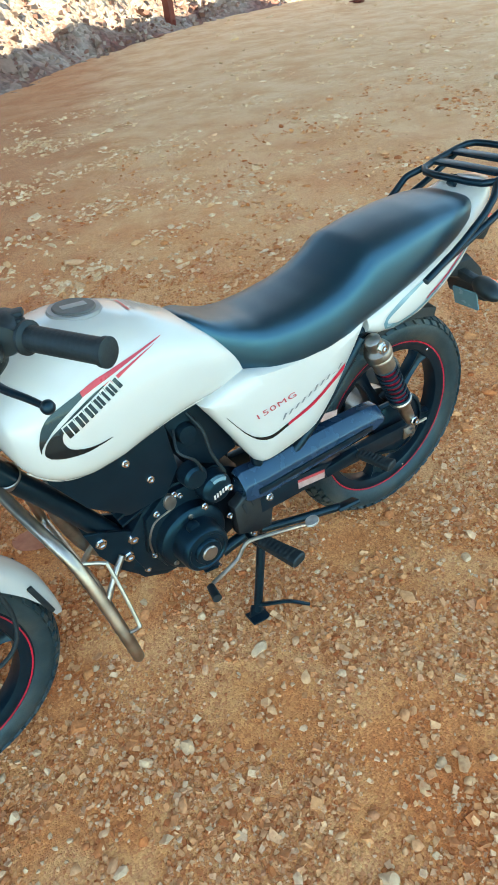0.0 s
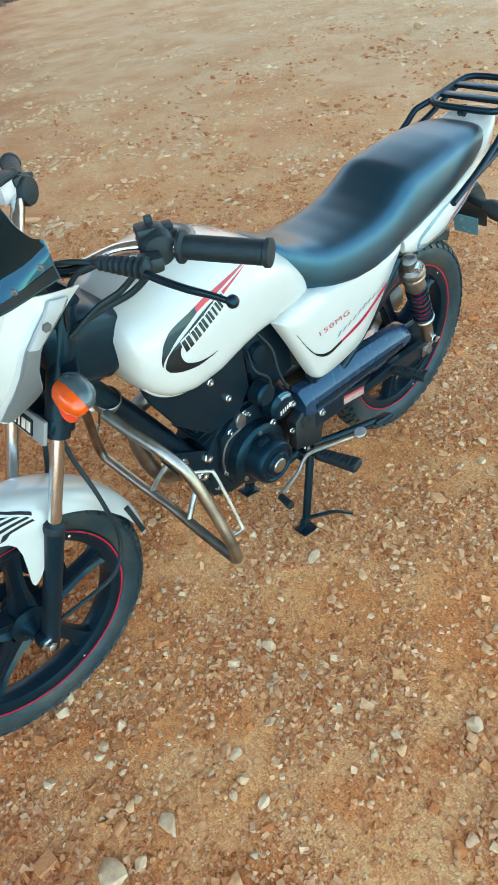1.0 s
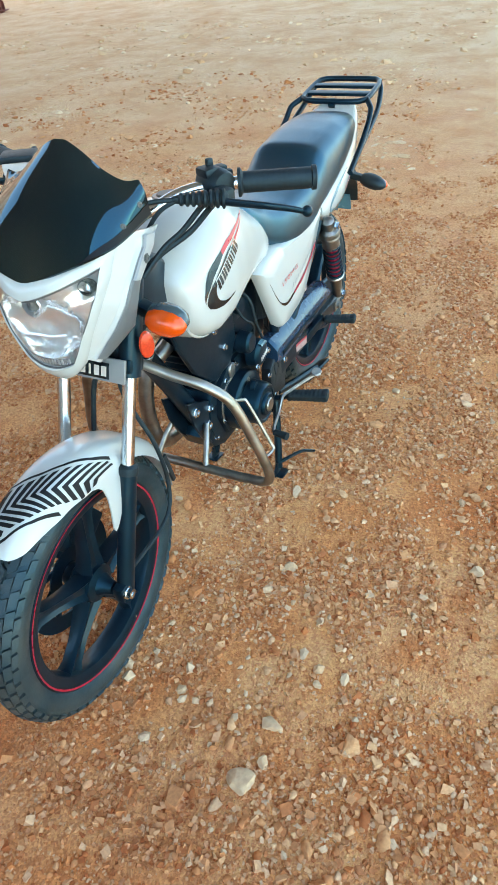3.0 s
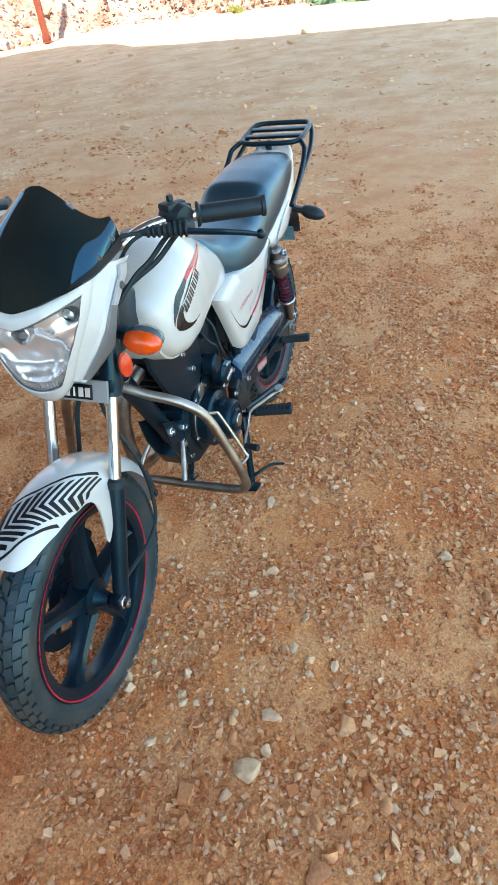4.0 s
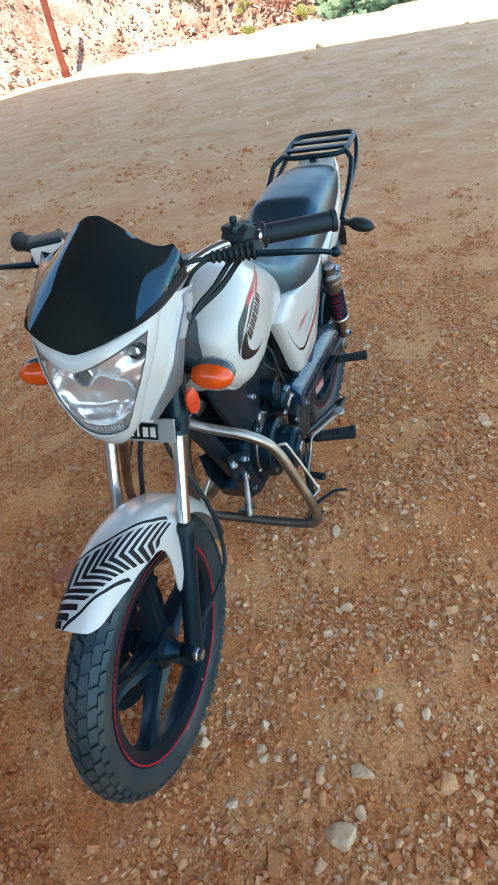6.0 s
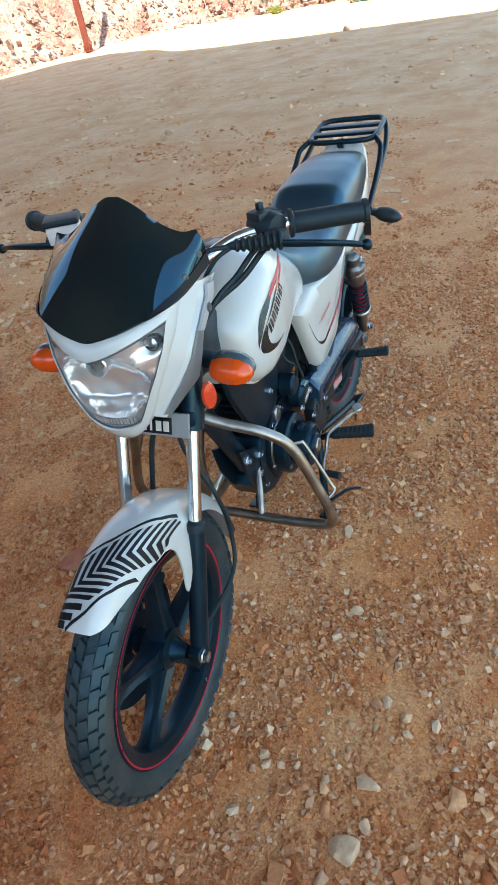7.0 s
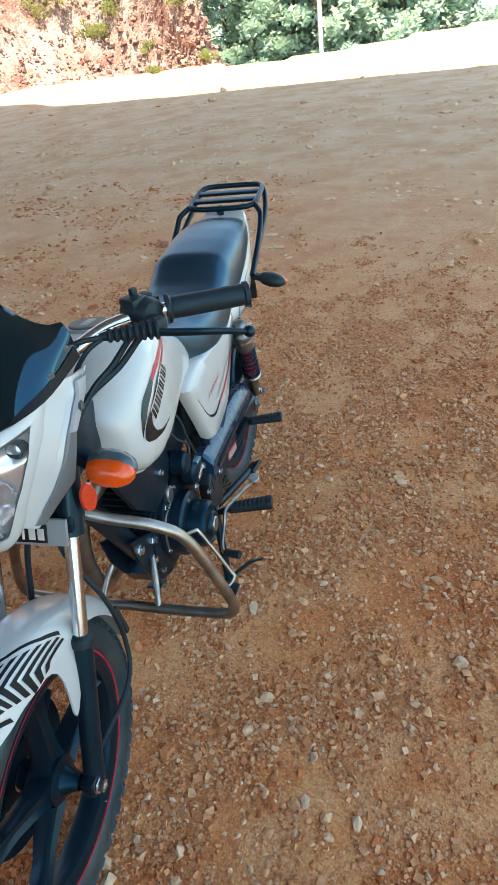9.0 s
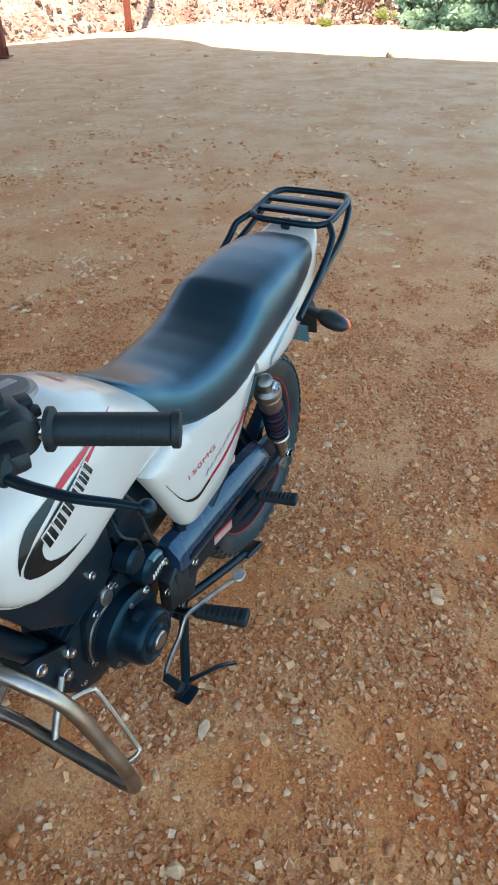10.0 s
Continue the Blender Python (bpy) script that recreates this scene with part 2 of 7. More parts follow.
def earth(name, tones, scale, pebbles, bump, rough=0.95, hazed_track=None, hazed_scrub=None):
    """Soil: broad patches of the tones, and grains at two sizes in the relief and the colour."""
    m = bpy.data.materials.new(name)
    m.use_nodes = True
    nt = m.node_tree
    b = nt.nodes["Principled BSDF"]
    b.inputs["Roughness"].default_value = rough
    b.inputs["Specular IOR Level"].default_value = 0.4
    coord = nt.nodes.new("ShaderNodeTexCoord")
    big = nt.nodes.new("ShaderNodeTexNoise")
    big.inputs["Scale"].default_value, big.inputs["Detail"].default_value, big.inputs["Roughness"].default_value = scale, 9, 0.62
    nt.links.new(coord.outputs["Object"], big.inputs["Vector"])
    ramp = nt.nodes.new("ShaderNodeValToRGB")
    els = ramp.color_ramp.elements
    els[0].position, els[1].position = 0.36, 0.66
    for i in range(1, len(tones) - 1):
        els.new(0.36 + 0.30 * i / (len(tones) - 1))
    for e, tone in zip(els, tones):
        e.color = (*tone, 1)
    nt.links.new(big.outputs["Fac"], ramp.inputs[0])
    tone = ramp.outputs[0]
    if hazed_track:      # pale trodden dust away from the gravelled part, with haze painted into its tone
        far = nt.nodes.new("ShaderNodeVectorMath")
        far.operation = "DISTANCE"
        far.inputs[1].default_value = (1.2, 0.6, 0)
        nt.links.new(coord.outputs["Object"], far.inputs[0])
        n0 = nt.nodes.new("ShaderNodeTexNoise")
        n0.inputs["Scale"].default_value, n0.inputs["Detail"].default_value = 0.8, 8
        nt.links.new(coord.outputs["Object"], n0.inputs["Vector"])
        sm = nt.nodes.new("ShaderNodeMath")
        sm.operation, sm.inputs[1].default_value = "MULTIPLY_ADD", 3.5
        nt.links.new(n0.outputs["Fac"], sm.inputs[0])
        nt.links.new(far.outputs["Value"], sm.inputs[2])
        mr = nt.nodes.new("ShaderNodeMapRange")
        mr.inputs[1].default_value, mr.inputs[2].default_value, mr.inputs[4].default_value = 2.8, 9.0, 0.9
        nt.links.new(sm.outputs[0], mr.inputs[0])
        mt = nt.nodes.new("ShaderNodeMixRGB")
        n5 = nt.nodes.new("ShaderNodeTexNoise")
        n5.inputs["Scale"].default_value, n5.inputs["Detail"].default_value, n5.inputs["Roughness"].default_value = 1.7, 11, 0.72
        nt.links.new(coord.outputs["Object"], n5.inputs["Vector"])
        r5 = nt.nodes.new("ShaderNodeValToRGB")
        e5 = r5.color_ramp.elements
        e5[0].position, e5[0].color = 0.40, (hazed_track[0] * 0.88, hazed_track[1] * 0.75, hazed_track[2] * 0.64, 1)
        e5[1].position, e5[1].color = 0.58, (hazed_track[0] * 1.04, hazed_track[1] * 1.08, hazed_track[2] * 1.12, 1)
        nt.links.new(n5.outputs["Fac"], r5.inputs[0])
        nt.links.new(r5.outputs[0], mt.inputs[2])
        nt.links.new(mr.outputs[0], mt.inputs[0])
        nt.links.new(tone, mt.inputs[1])
        tone = mt.outputs[0]
    if hazed_track:
        tone = ruddy(nt, tone)
    if hazed_scrub:      # slopes below and above the yard, their haze painted as a blue-green tone
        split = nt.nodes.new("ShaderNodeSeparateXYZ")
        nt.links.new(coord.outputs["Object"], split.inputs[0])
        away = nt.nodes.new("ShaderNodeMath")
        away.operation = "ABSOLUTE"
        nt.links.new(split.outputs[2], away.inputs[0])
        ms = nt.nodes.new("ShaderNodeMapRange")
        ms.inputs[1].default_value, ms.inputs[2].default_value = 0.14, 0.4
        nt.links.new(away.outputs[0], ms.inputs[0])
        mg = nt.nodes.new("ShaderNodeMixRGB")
        mg.inputs[2].default_value = (*hazed_scrub, 1)
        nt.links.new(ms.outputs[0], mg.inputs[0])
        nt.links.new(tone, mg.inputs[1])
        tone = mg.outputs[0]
    vor = nt.nodes.new("ShaderNodeTexVoronoi")
    vor.inputs["Scale"].default_value = pebbles
    nt.links.new(coord.outputs["Object"], vor.inputs["Vector"])
    hsv = nt.nodes.new("ShaderNodeMixRGB")
    hsv.blend_type = "OVERLAY"
    hsv.inputs[0].default_value = 0.45
    grey = nt.nodes.new("ShaderNodeRGBToBW")
    nt.links.new(vor.outputs["Color"], grey.inputs[0])
    nt.links.new(tone, hsv.inputs[1])
    nt.links.new(grey.outputs[0], hsv.inputs[2])
    nt.links.new(hsv.outputs[0], b.inputs["Base Color"])
    fine = nt.nodes.new("ShaderNodeTexNoise")
    fine.inputs["Scale"].default_value, fine.inputs["Detail"].default_value = pebbles * 1.7, 6
    nt.links.new(coord.outputs["Object"], fine.inputs["Vector"])
    add = nt.nodes.new("ShaderNodeMath")
    add.operation = "SUBTRACT"
    nt.links.new(fine.outputs["Fac"], add.inputs[0])
    nt.links.new(vor.outputs["Distance"], add.inputs[1])
    bp = nt.nodes.new("ShaderNodeBump")
    bp.inputs["Strength"].default_value, bp.inputs["Distance"].default_value = bump, 0.6 / pebbles
    nt.links.new(add.outputs[0], bp.inputs["Height"])
    nt.links.new(bp.outputs[0], b.inputs["Normal"])
    return m


def stones(name, tones, bump_scale=120.0, mixed=False):
    """Loose stones: each island its own tone."""
    m = bpy.data.materials.new(name)
    m.use_nodes = True
    nt = m.node_tree
    b = nt.nodes["Principled BSDF"]
    b.inputs["Roughness"].default_value = 0.9
    b.inputs["Specular IOR Level"].default_value = 0.12
    geo = nt.nodes.new("ShaderNodeNewGeometry")
    ramp = nt.nodes.new("ShaderNodeValToRGB")
    els = ramp.color_ramp.elements
    for i in range(1, len(tones) - 1):
        els.new(i / (len(tones) - 1))
    for e, tone in zip(els, tones):
        e.color = (*tone, 1)
    nt.links.new(geo.outputs["Random Per Island"], ramp.inputs[0])
    coord = nt.nodes.new("ShaderNodeTexCoord")
    n = nt.nodes.new("ShaderNodeTexNoise")
    n.inputs["Scale"].default_value, n.inputs["Detail"].default_value = bump_scale, 6
    nt.links.new(coord.outputs["Object"], n.inputs["Vector"])
    mx = nt.nodes.new("ShaderNodeMixRGB")
    mx.blend_type = "OVERLAY"
    mx.inputs[0].default_value = 0.5
    nt.links.new(ruddy(nt, ramp.outputs[0]) if mixed else ramp.outputs[0], mx.inputs[1])
    nt.links.new(n.outputs["Fac"], mx.inputs[2])
    nt.links.new(mx.outputs[0], b.inputs["Base Color"])
    bp = nt.nodes.new("ShaderNodeBump")
    bp.inputs["Strength"].default_value, bp.inputs["Distance"].default_value = 0.5, 0.3 / bump_scale
    nt.links.new(n.outputs["Fac"], bp.inputs["Height"])
    nt.links.new(bp.outputs[0], b.inputs["Normal"])
    return m


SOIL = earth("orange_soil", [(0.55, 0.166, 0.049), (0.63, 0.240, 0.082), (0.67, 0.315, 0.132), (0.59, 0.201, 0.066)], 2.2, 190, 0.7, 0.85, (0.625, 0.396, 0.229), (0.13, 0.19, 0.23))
GRAVEL = stones("gravel_stone", [(0.493, 0.183, 0.069), (0.614, 0.299, 0.140), (0.651, 0.365, 0.194), (0.446, 0.143, 0.050), (0.670, 0.433, 0.268), (0.558, 0.233, 0.098), (0.391, 0.114, 0.042), (0.595, 0.285, 0.133)], mixed=True)
YARDSTONE = stones("yard_stone", [(0.582, 0.329, 0.171), (0.679, 0.446, 0.271), (0.611, 0.376, 0.210), (0.728, 0.540, 0.368), (0.524, 0.263, 0.124)])
PALE = stones("pale_stone", [(0.547, 0.348, 0.207), (0.595, 0.404, 0.262), (0.518, 0.320, 0.184)], 60)
BANKROCK = earth("bank_earth", [(0.167, 0.072, 0.060), (0.220, 0.141, 0.121), (0.282, 0.224, 0.198), (0.185, 0.088, 0.074)], 0.55, 13, 0.6)
RUBBLE = stones("rubble_stone", [(0.185, 0.088, 0.073), (0.246, 0.163, 0.141), (0.317, 0.255, 0.224), (0.158, 0.066, 0.051)], 9)


# ---- helpers ----
def part(name, bm, material, parent=None, label="", angle=38, m=None):
    """Links a bmesh as one mesh object, under a thing or a part."""
    if m is not None:
        bm.transform(m)
    bmesh.ops.recalc_face_normals(bm, faces=bm.faces)
    me = bpy.data.meshes.new(name)
    bm.to_mesh(me)
    bm.free()
    me.materials.append(material)
    me.shade_smooth()
    me.set_sharp_from_angle(angle=radians(angle))
    ob = new(name, me)
    ob.parent = parent
    return tagged(ob, label)


def smooth(points, n):
    """n points along a Catmull-Rom curve through the given ones."""
    p = [Vector(q) for q in points]
    p = [2 * p[0] - p[1], *p, 2 * p[-1] - p[-2]]
    out, last = [], len(p) - 3
    for i in range(n):
        s = min(i / (n - 1) * last, last - 1e-6)
        k, f = int(s), s - int(s)
        a, b, c, d = p[k:k + 4]
        out.append(0.5 * (2 * b + (c - a) * f + (2 * a - 5 * b + 4 * c - d) * f * f + (3 * b - a - 3 * c + d) * f ** 3))
    return out


def bridge(bm, a, b, closed=True):
    n = len(a)
    for i in range(n if closed else n - 1):
        j = (i + 1) % n
        bm.faces.new((a[i], a[j], b[j], b[i]))


def loft(bm, rings, closed=True, caps=True):
    vs = [[bm.verts.new(p) for p in ring] for ring in rings]
    for a, b in zip(vs, vs[1:]):
        bridge(bm, a, b, closed)
    if caps and closed:
        bm.faces.new(vs[0])
        bm.faces.new(vs[-1])
    return vs


def tube(bm, points, r, n=10, count=None, flat=1.0, soft=True):
    """A round bar along a curve. r: radius, or one for each end."""
    path = smooth(points, count or max(8, 7 * len(points))) if soft else [Vector(p) for p in points]
    r0, r1 = r if isinstance(r, tuple) else (r, r)
    side, rings = None, []
    for i, p in enumerate(path):
        t = (path[min(i + 1, len(path) - 1)] - path[max(i - 1, 0)]).normalized()
        if side is None:
            side = t.orthogonal().normalized()
        side = (side - t * side.dot(t)).normalized()
        up = t.cross(side)
        rad = r0 + (r1 - r0) * i / (len(path) - 1)
        rings.append([p + rad * (math.cos(a) * side + flat * math.sin(a) * up) for a in (2 * math.pi * k / n for k in range(n))])
    loft(bm, rings)
    return bm


def lathe(bm, profile, n=40, m=None, closed=False, caps=True):
    """Turns (radius, y) round the y axis."""
    rings = [[(r * math.cos(2 * math.pi * k / n), y, r * math.sin(2 * math.pi * k / n)) for k in range(n)] for r, y in profile]
    if closed:
        rings.append(rings[0])
    made = [v for ring in loft(bm, rings, caps=caps and not closed) for v in ring]
    if m is not None:
        bmesh.ops.transform(bm, matrix=m, verts=made)
    if closed:
        bmesh.ops.remove_doubles(bm, verts=made, dist=1e-6)
    return bm


def block(bm, size, m, bevel=0.004):
    """A box with worn edges."""
    made = bmesh.ops.create_cube(bm, size=1)["verts"]
    bmesh.ops.transform(bm, matrix=m @ Matrix.Diagonal((*size, 1)), verts=made)
    if bevel:
        edges = list({e for v in made for e in v.link_edges})
        bmesh.ops.bevel(bm, geom=edges, offset=bevel, segments=2, affect="EDGES", profile=0.6)
    return bm


def plate(bm, outline, y0, y1, bevel=0.003):
    """A plate cut to an outline of (x, z), from y0 to y1."""
    a = [bm.verts.new((x, y0, z)) for x, z in outline]
    b = [bm.verts.new((x, y1, z)) for x, z in outline]
    new_faces = [bm.faces.new(a), bm.faces.new(b)]
    bridge(bm, a, b)
    if bevel:
        edges = list({e for f in new_faces for e in f.edges})
        bmesh.ops.bevel(bm, geom=edges, offset=bevel, segments=2, affect="EDGES", profile=0.6)
    return bm


def along(p, q, size, bevel=0.003, roll=0.0):
    """A bar of the given (width, height) from p to q."""
    bm = bmesh.new()
    p, q = Vector(p), Vector(q)
    block(bm, (size[0], size[1], (q - p).length), look((p + q) / 2, q + (q - p) * 1e-3, roll), bevel)
    return bm


def bolt(bm, place, r=0.008, h=0.006, side=1):
    lathe(bm, [(r * 1.35, 0), (r * 1.35, h * 0.3), (r, h * 0.35), (r, h), (r * 0.5, h * 1.02), (r * 0.45, h * 0.7)], 6 if r > 0.005 else 8,
          Matrix.Translation(place) @ Matrix.Diagonal((1, side, 1, 1)))
    return bm


def lerp(table, x):
    """Reads a table of (x, value) with smooth steps between its rows."""
    xs = [a for a, _ in table]
    return float(np.interp(x, xs, [b for _, b in table]))


def thing(name, label, category, place=(0, 0, 0), group=""):
    ob = new(name)
    ob.location, ob.empty_display_size = place, 0.1
    return tagged(ob, label, category, group)

# ---- the ground: one sheet, from the yard to the far hills ----
GROUND = -0.014
EDGE = [(-19.0, -5.4), (-20.0, -3.6), (-23.0, -0.5), (-26.5, 3.0), (-33.0, 9.0), (-60.0, 36.0)]     # where the yard drops away


def lumps(x, y, seed, octaves):
    """A sum of slanted waves: cheap uneven ground."""
    rng = np.random.RandomState(seed)
    h = np.zeros_like(x)
    for wave, high in octaves:
        for _ in range(7):
            a, p = rng.uniform(0, 2 * math.pi, 2)
            w = wave * rng.uniform(0.7, 1.4)
            h += high / 3.2 * np.sin(2 * math.pi * (x * math.cos(a) + y * math.sin(a)) / w + p)
    return h


def terrain(x, y):
    near = np.exp(-((x - 0.5) ** 2 + y ** 2) / 30)
    h = GROUND + lumps(x, y, 3, [(0.55, 0.0028), (0.21, 0.0014), (0.09, 0.0009)]) + (1 - near) * lumps(x, y, 5, [(6.0, 0.024), (2.3, 0.007)])
    e = np.array(EDGE)
    past = np.interp(y, e[:, 1], e[:, 0]) - x             # metres beyond the edge
    past = np.where(y < -5.4, -19.0 - x - 2, past)
    drop = np.clip(past, 0, None)
    h = h - 5.0 * (1 - np.exp(-drop / 7.0)) + 0.15 * np.clip(drop - 24, 0, 130)
    h = h - 26.0 * (1 - np.exp(-np.clip(y - np.interp(x, [-9, -3], [5.0, 1.9]), 0, None) / 6.0)) * (x > -60)      # unseen slope falls away beside the yard, keeping sunlit ground out of reflections
    back = np.clip(np.hypot(x, y) - 90, 0, 100) * 0.02
    return h + np.where(past > 0, 0, back)


def spread(inner, step, outer, grow):
    v, s = [0.0], step
    while v[-1] < outer:
        if v[-1] > inner:
            s *= grow
        v.append(v[-1] + s)
    return np.array([-a for a in v[:0:-1]] + v)


gx, gy = spread(2.4, 0.035, 700, 1.085) + 0.6, spread(1.8, 0.035, 700, 1.085)
X, Y = np.meshgrid(gx, gy, indexing="ij")
Z = terrain(X, Y)
nx, ny = X.shape
idx = np.arange(nx * ny).reshape(nx, ny)
quads = np.stack([idx[:-1, :-1], idx[1:, :-1], idx[1:, 1:], idx[:-1, 1:]], -1).reshape(-1, 4)
me = bpy.data.meshes.new("ground")
me.from_pydata(np.stack([X, Y, Z], -1).reshape(-1, 3).tolist(), [], quads.tolist())
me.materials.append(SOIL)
me.shade_smooth()
tagged(new("ground", me), "orange-brown compacted earth strewn with gravel", "ground", kind="structure")


# ---- loose stones ----
def pebble_shapes(count, seed):
    """Rough 20-sided stones, as arrays of corners, and their shared faces."""
    bm = bmesh.new()
    bmesh.ops.create_icosphere(bm, subdivisions=1, radius=1)
    base = np.array([v.co[:] for v in bm.verts])
    faces = np.array([[v.index for v in f.verts] for f in bm.faces])
    bm.free()
    rng = np.random.RandomState(seed)
    shapes = []
    for _ in range(count):
        s = base * rng.uniform(0.66, 1.16, (len(base), 1)) * rng.uniform(0.65, 1.35, 3)
        for _ in range(3):      # broken faces
            c = rng.normal(size=3)
            c /= np.linalg.norm(c)
            d = np.clip(s @ c - rng.uniform(0.35, 0.6), 0, None)
            s = s - d[:, None] * c
        shapes.append(s)
    return np.array(shapes), faces


def chip_shapes(count, seed):
    """Angular chips: six-sided blocks knocked out of square."""
    base = np.array([(x, y, z) for x in (-1, 1) for y in (-1, 1) for z in (-1, 1)], float) * 0.72
    faces = np.array([(0, 1, 3), (0, 3, 2), (4, 6, 7), (4, 7, 5), (0, 4, 5), (0, 5, 1), (2, 3, 7), (2, 7, 6), (0, 2, 6), (0, 6, 4), (1, 5, 7), (1, 7, 3)])
    rng = np.random.RandomState(seed)
    shapes = []
    for _ in range(count):
        s = base * rng.uniform(0.5, 1.3, (8, 3)) * rng.uniform(0.7, 1.35, 3)
        top = base[:, 2] > 0      # a flat cleaved top
        s[top, 2] = rng.uniform(0.55, 0.9) + 0.35 * rng.normal() * s[top, 0] + 0.35 * rng.normal() * s[top, 1]
        shapes.append(s)
    return np.array(shapes), faces


def scatter(name, x, y, size, material, label, seed, z=None, flat=0.46, sink=0.06, chips=False, soft=0):
    """Many stones in one mesh of loose islands."""
    rng = np.random.RandomState(seed)
    shapes, faces = chip_shapes(24, seed) if chips else pebble_shapes(24, seed)
    n = len(x)
    pick = shapes[rng.randint(0, 24, n)]
    a = rng.uniform(0, 2 * math.pi, n)
    tip = rng.normal(0, 0.35, n)
    px, py, pz = pick[..., 0], pick[..., 1], pick[..., 2]
    pz = pz * flat
    px, pz = px * np.cos(tip)[:, None] - pz * np.sin(tip)[:, None], px * np.sin(tip)[:, None] + pz * np.cos(tip)[:, None]
    ca, sa = np.cos(a)[:, None], np.sin(a)[:, None]
    z0 = terrain(x, y) if z is None else z
    vx = x[:, None] + size[:, None] * (px * ca - py * sa)
    vy = y[:, None] + size[:, None] * (px * sa + py * ca)
    vz = (z0 + size * sink)[:, None] + size[:, None] * pz
    v = np.stack([vx, vy, vz], -1).reshape(-1, 3)
    f = (faces[None] + (np.arange(n) * shapes.shape[1])[:, None, None]).reshape(-1, 3)
    me = bpy.data.meshes.new(name)
    me.vertices.add(len(v))
    me.vertices.foreach_set("co", v.astype(np.float32).ravel())
    me.loops.add(f.size)
    me.loops.foreach_set("vertex_index", f.astype(np.int32).ravel())
    me.polygons.add(len(f))
    me.polygons.foreach_set("loop_start", np.arange(0, f.size, 3, dtype=np.int32))
    me.update(calc_edges=True)
    me.validate()
    if soft:      # only the sharper edges stay sharp
        me.shade_smooth()
        me.set_sharp_from_angle(angle=radians(soft))
    else:
        me.shade_flat()
    me.materials.append(material)
    return tagged(new(name, me), label, "gravel", kind="stuff")


def patches(x, y, seed, wave):
    return lumps(x, y, seed, [(wave, 0.6), (wave * 0.4, 0.4)])


rng = np.random.RandomState(11)
def draw(n, x0, x1, y0, y1, seed, wave, lo, thin=0.0):
    """Places for stones, thicker in patches."""
    x, y = rng.uniform(x0, x1, n * 3), rng.uniform(y0, y1, n * 3)
    keep = patches(x, y, seed, wave) + rng.normal(0, 0.27, n * 3) > lo + thin * np.clip(np.hypot(x - 0.7, y) - 1.7, 0, None)
    x, y = x[keep][:n], y[keep][:n]
    rim = np.minimum(np.minimum(x - x0, x1 - x), np.minimum(y - y0, y1 - y))
    keep = rng.uniform(0, 1, len(x)) < np.clip(rim / (0.12 * min(x1 - x0, y1 - y0)), 0.04, 1)      # thinning out towards the rim
    return x[keep], y[keep]


x, y = draw(140000, -2.5, 2.75, -2.2, 1.85, 21, 0.42, -0.08, 0.7)
scatter("fine_gravel", x, y, rng.lognormal(math.log(0.0040), 0.40, len(x)), GRAVEL, "fine tan and rust-coloured gravel on the earth", 1, flat=0.8, sink=0.12, chips=True)
x, y = draw(36000, -3.1, 2.8, -2.7, 1.9, 22, 0.42, 0.12, 0.45)
scatter("coarse_gravel", x, y, rng.lognormal(math.log(0.0062), 0.34, len(x)), GRAVEL, "coarse tan gravel chips on the earth", 2, flat=0.72, sink=0.2, soft=62)
x, y = draw(5200, -3.3, 2.8, -2.9, 1.9, 27, 0.6, 0.12, 0.30)
scatter("coarse_gravel", x, y, rng.lognormal(math.log(0.0120), 0.32, len(x)), GRAVEL, "coarse tan gravel lumps on the earth", 7, flat=0.66, sink=0.15, soft=58)
x, y = draw(2600, -5.0, 0.2, -4.6, -0.2, 28, 0.9, 0.18)
scatter("coarse_gravel", x, y, rng.lognormal(math.log(0.0160), 0.36, len(x)), GRAVEL, "rust-coloured stones trodden into the yard", 9, flat=0.5, sink=0.12, soft=58)
x, y = draw(6500, -9, -1.8, -8, 2.5, 23, 1.3, 0.4)
scatter("gravel", x, y, rng.lognormal(math.log(0.0185), 0.48, len(x)), YARDSTONE, "scattered gravel across the yard", 3, flat=0.4, sink=0.0)
x, y = draw(11000, -2.4, 3.5, -7.5, -1.4, 26, 1.1, 0.25)
scatter("gravel", x, y, rng.lognormal(math.log(0.0145), 0.50, len(x)), YARDSTONE, "scattered gravel across the yard", 6, flat=0.45, sink=0.05)
x, y = draw(700, -14, -5, -13, 3, 24, 2.0, 0.2)
scatter("gravel", x, y, rng.lognormal(math.log(0.030), 0.42, len(x)), YARDSTONE, "scattered stones across the yard", 4, flat=0.42, sink=0.0)
x, y = draw(650, -1.4, 2.2, -1.4, 1.3, 25, 1.0, 0.1)
scatter("pale_gravel", x, y, rng.lognormal(math.log(0.0092), 0.34, len(x)), PALE, "pale limestone chips among the gravel", 5, flat=0.65, sink=0.2)


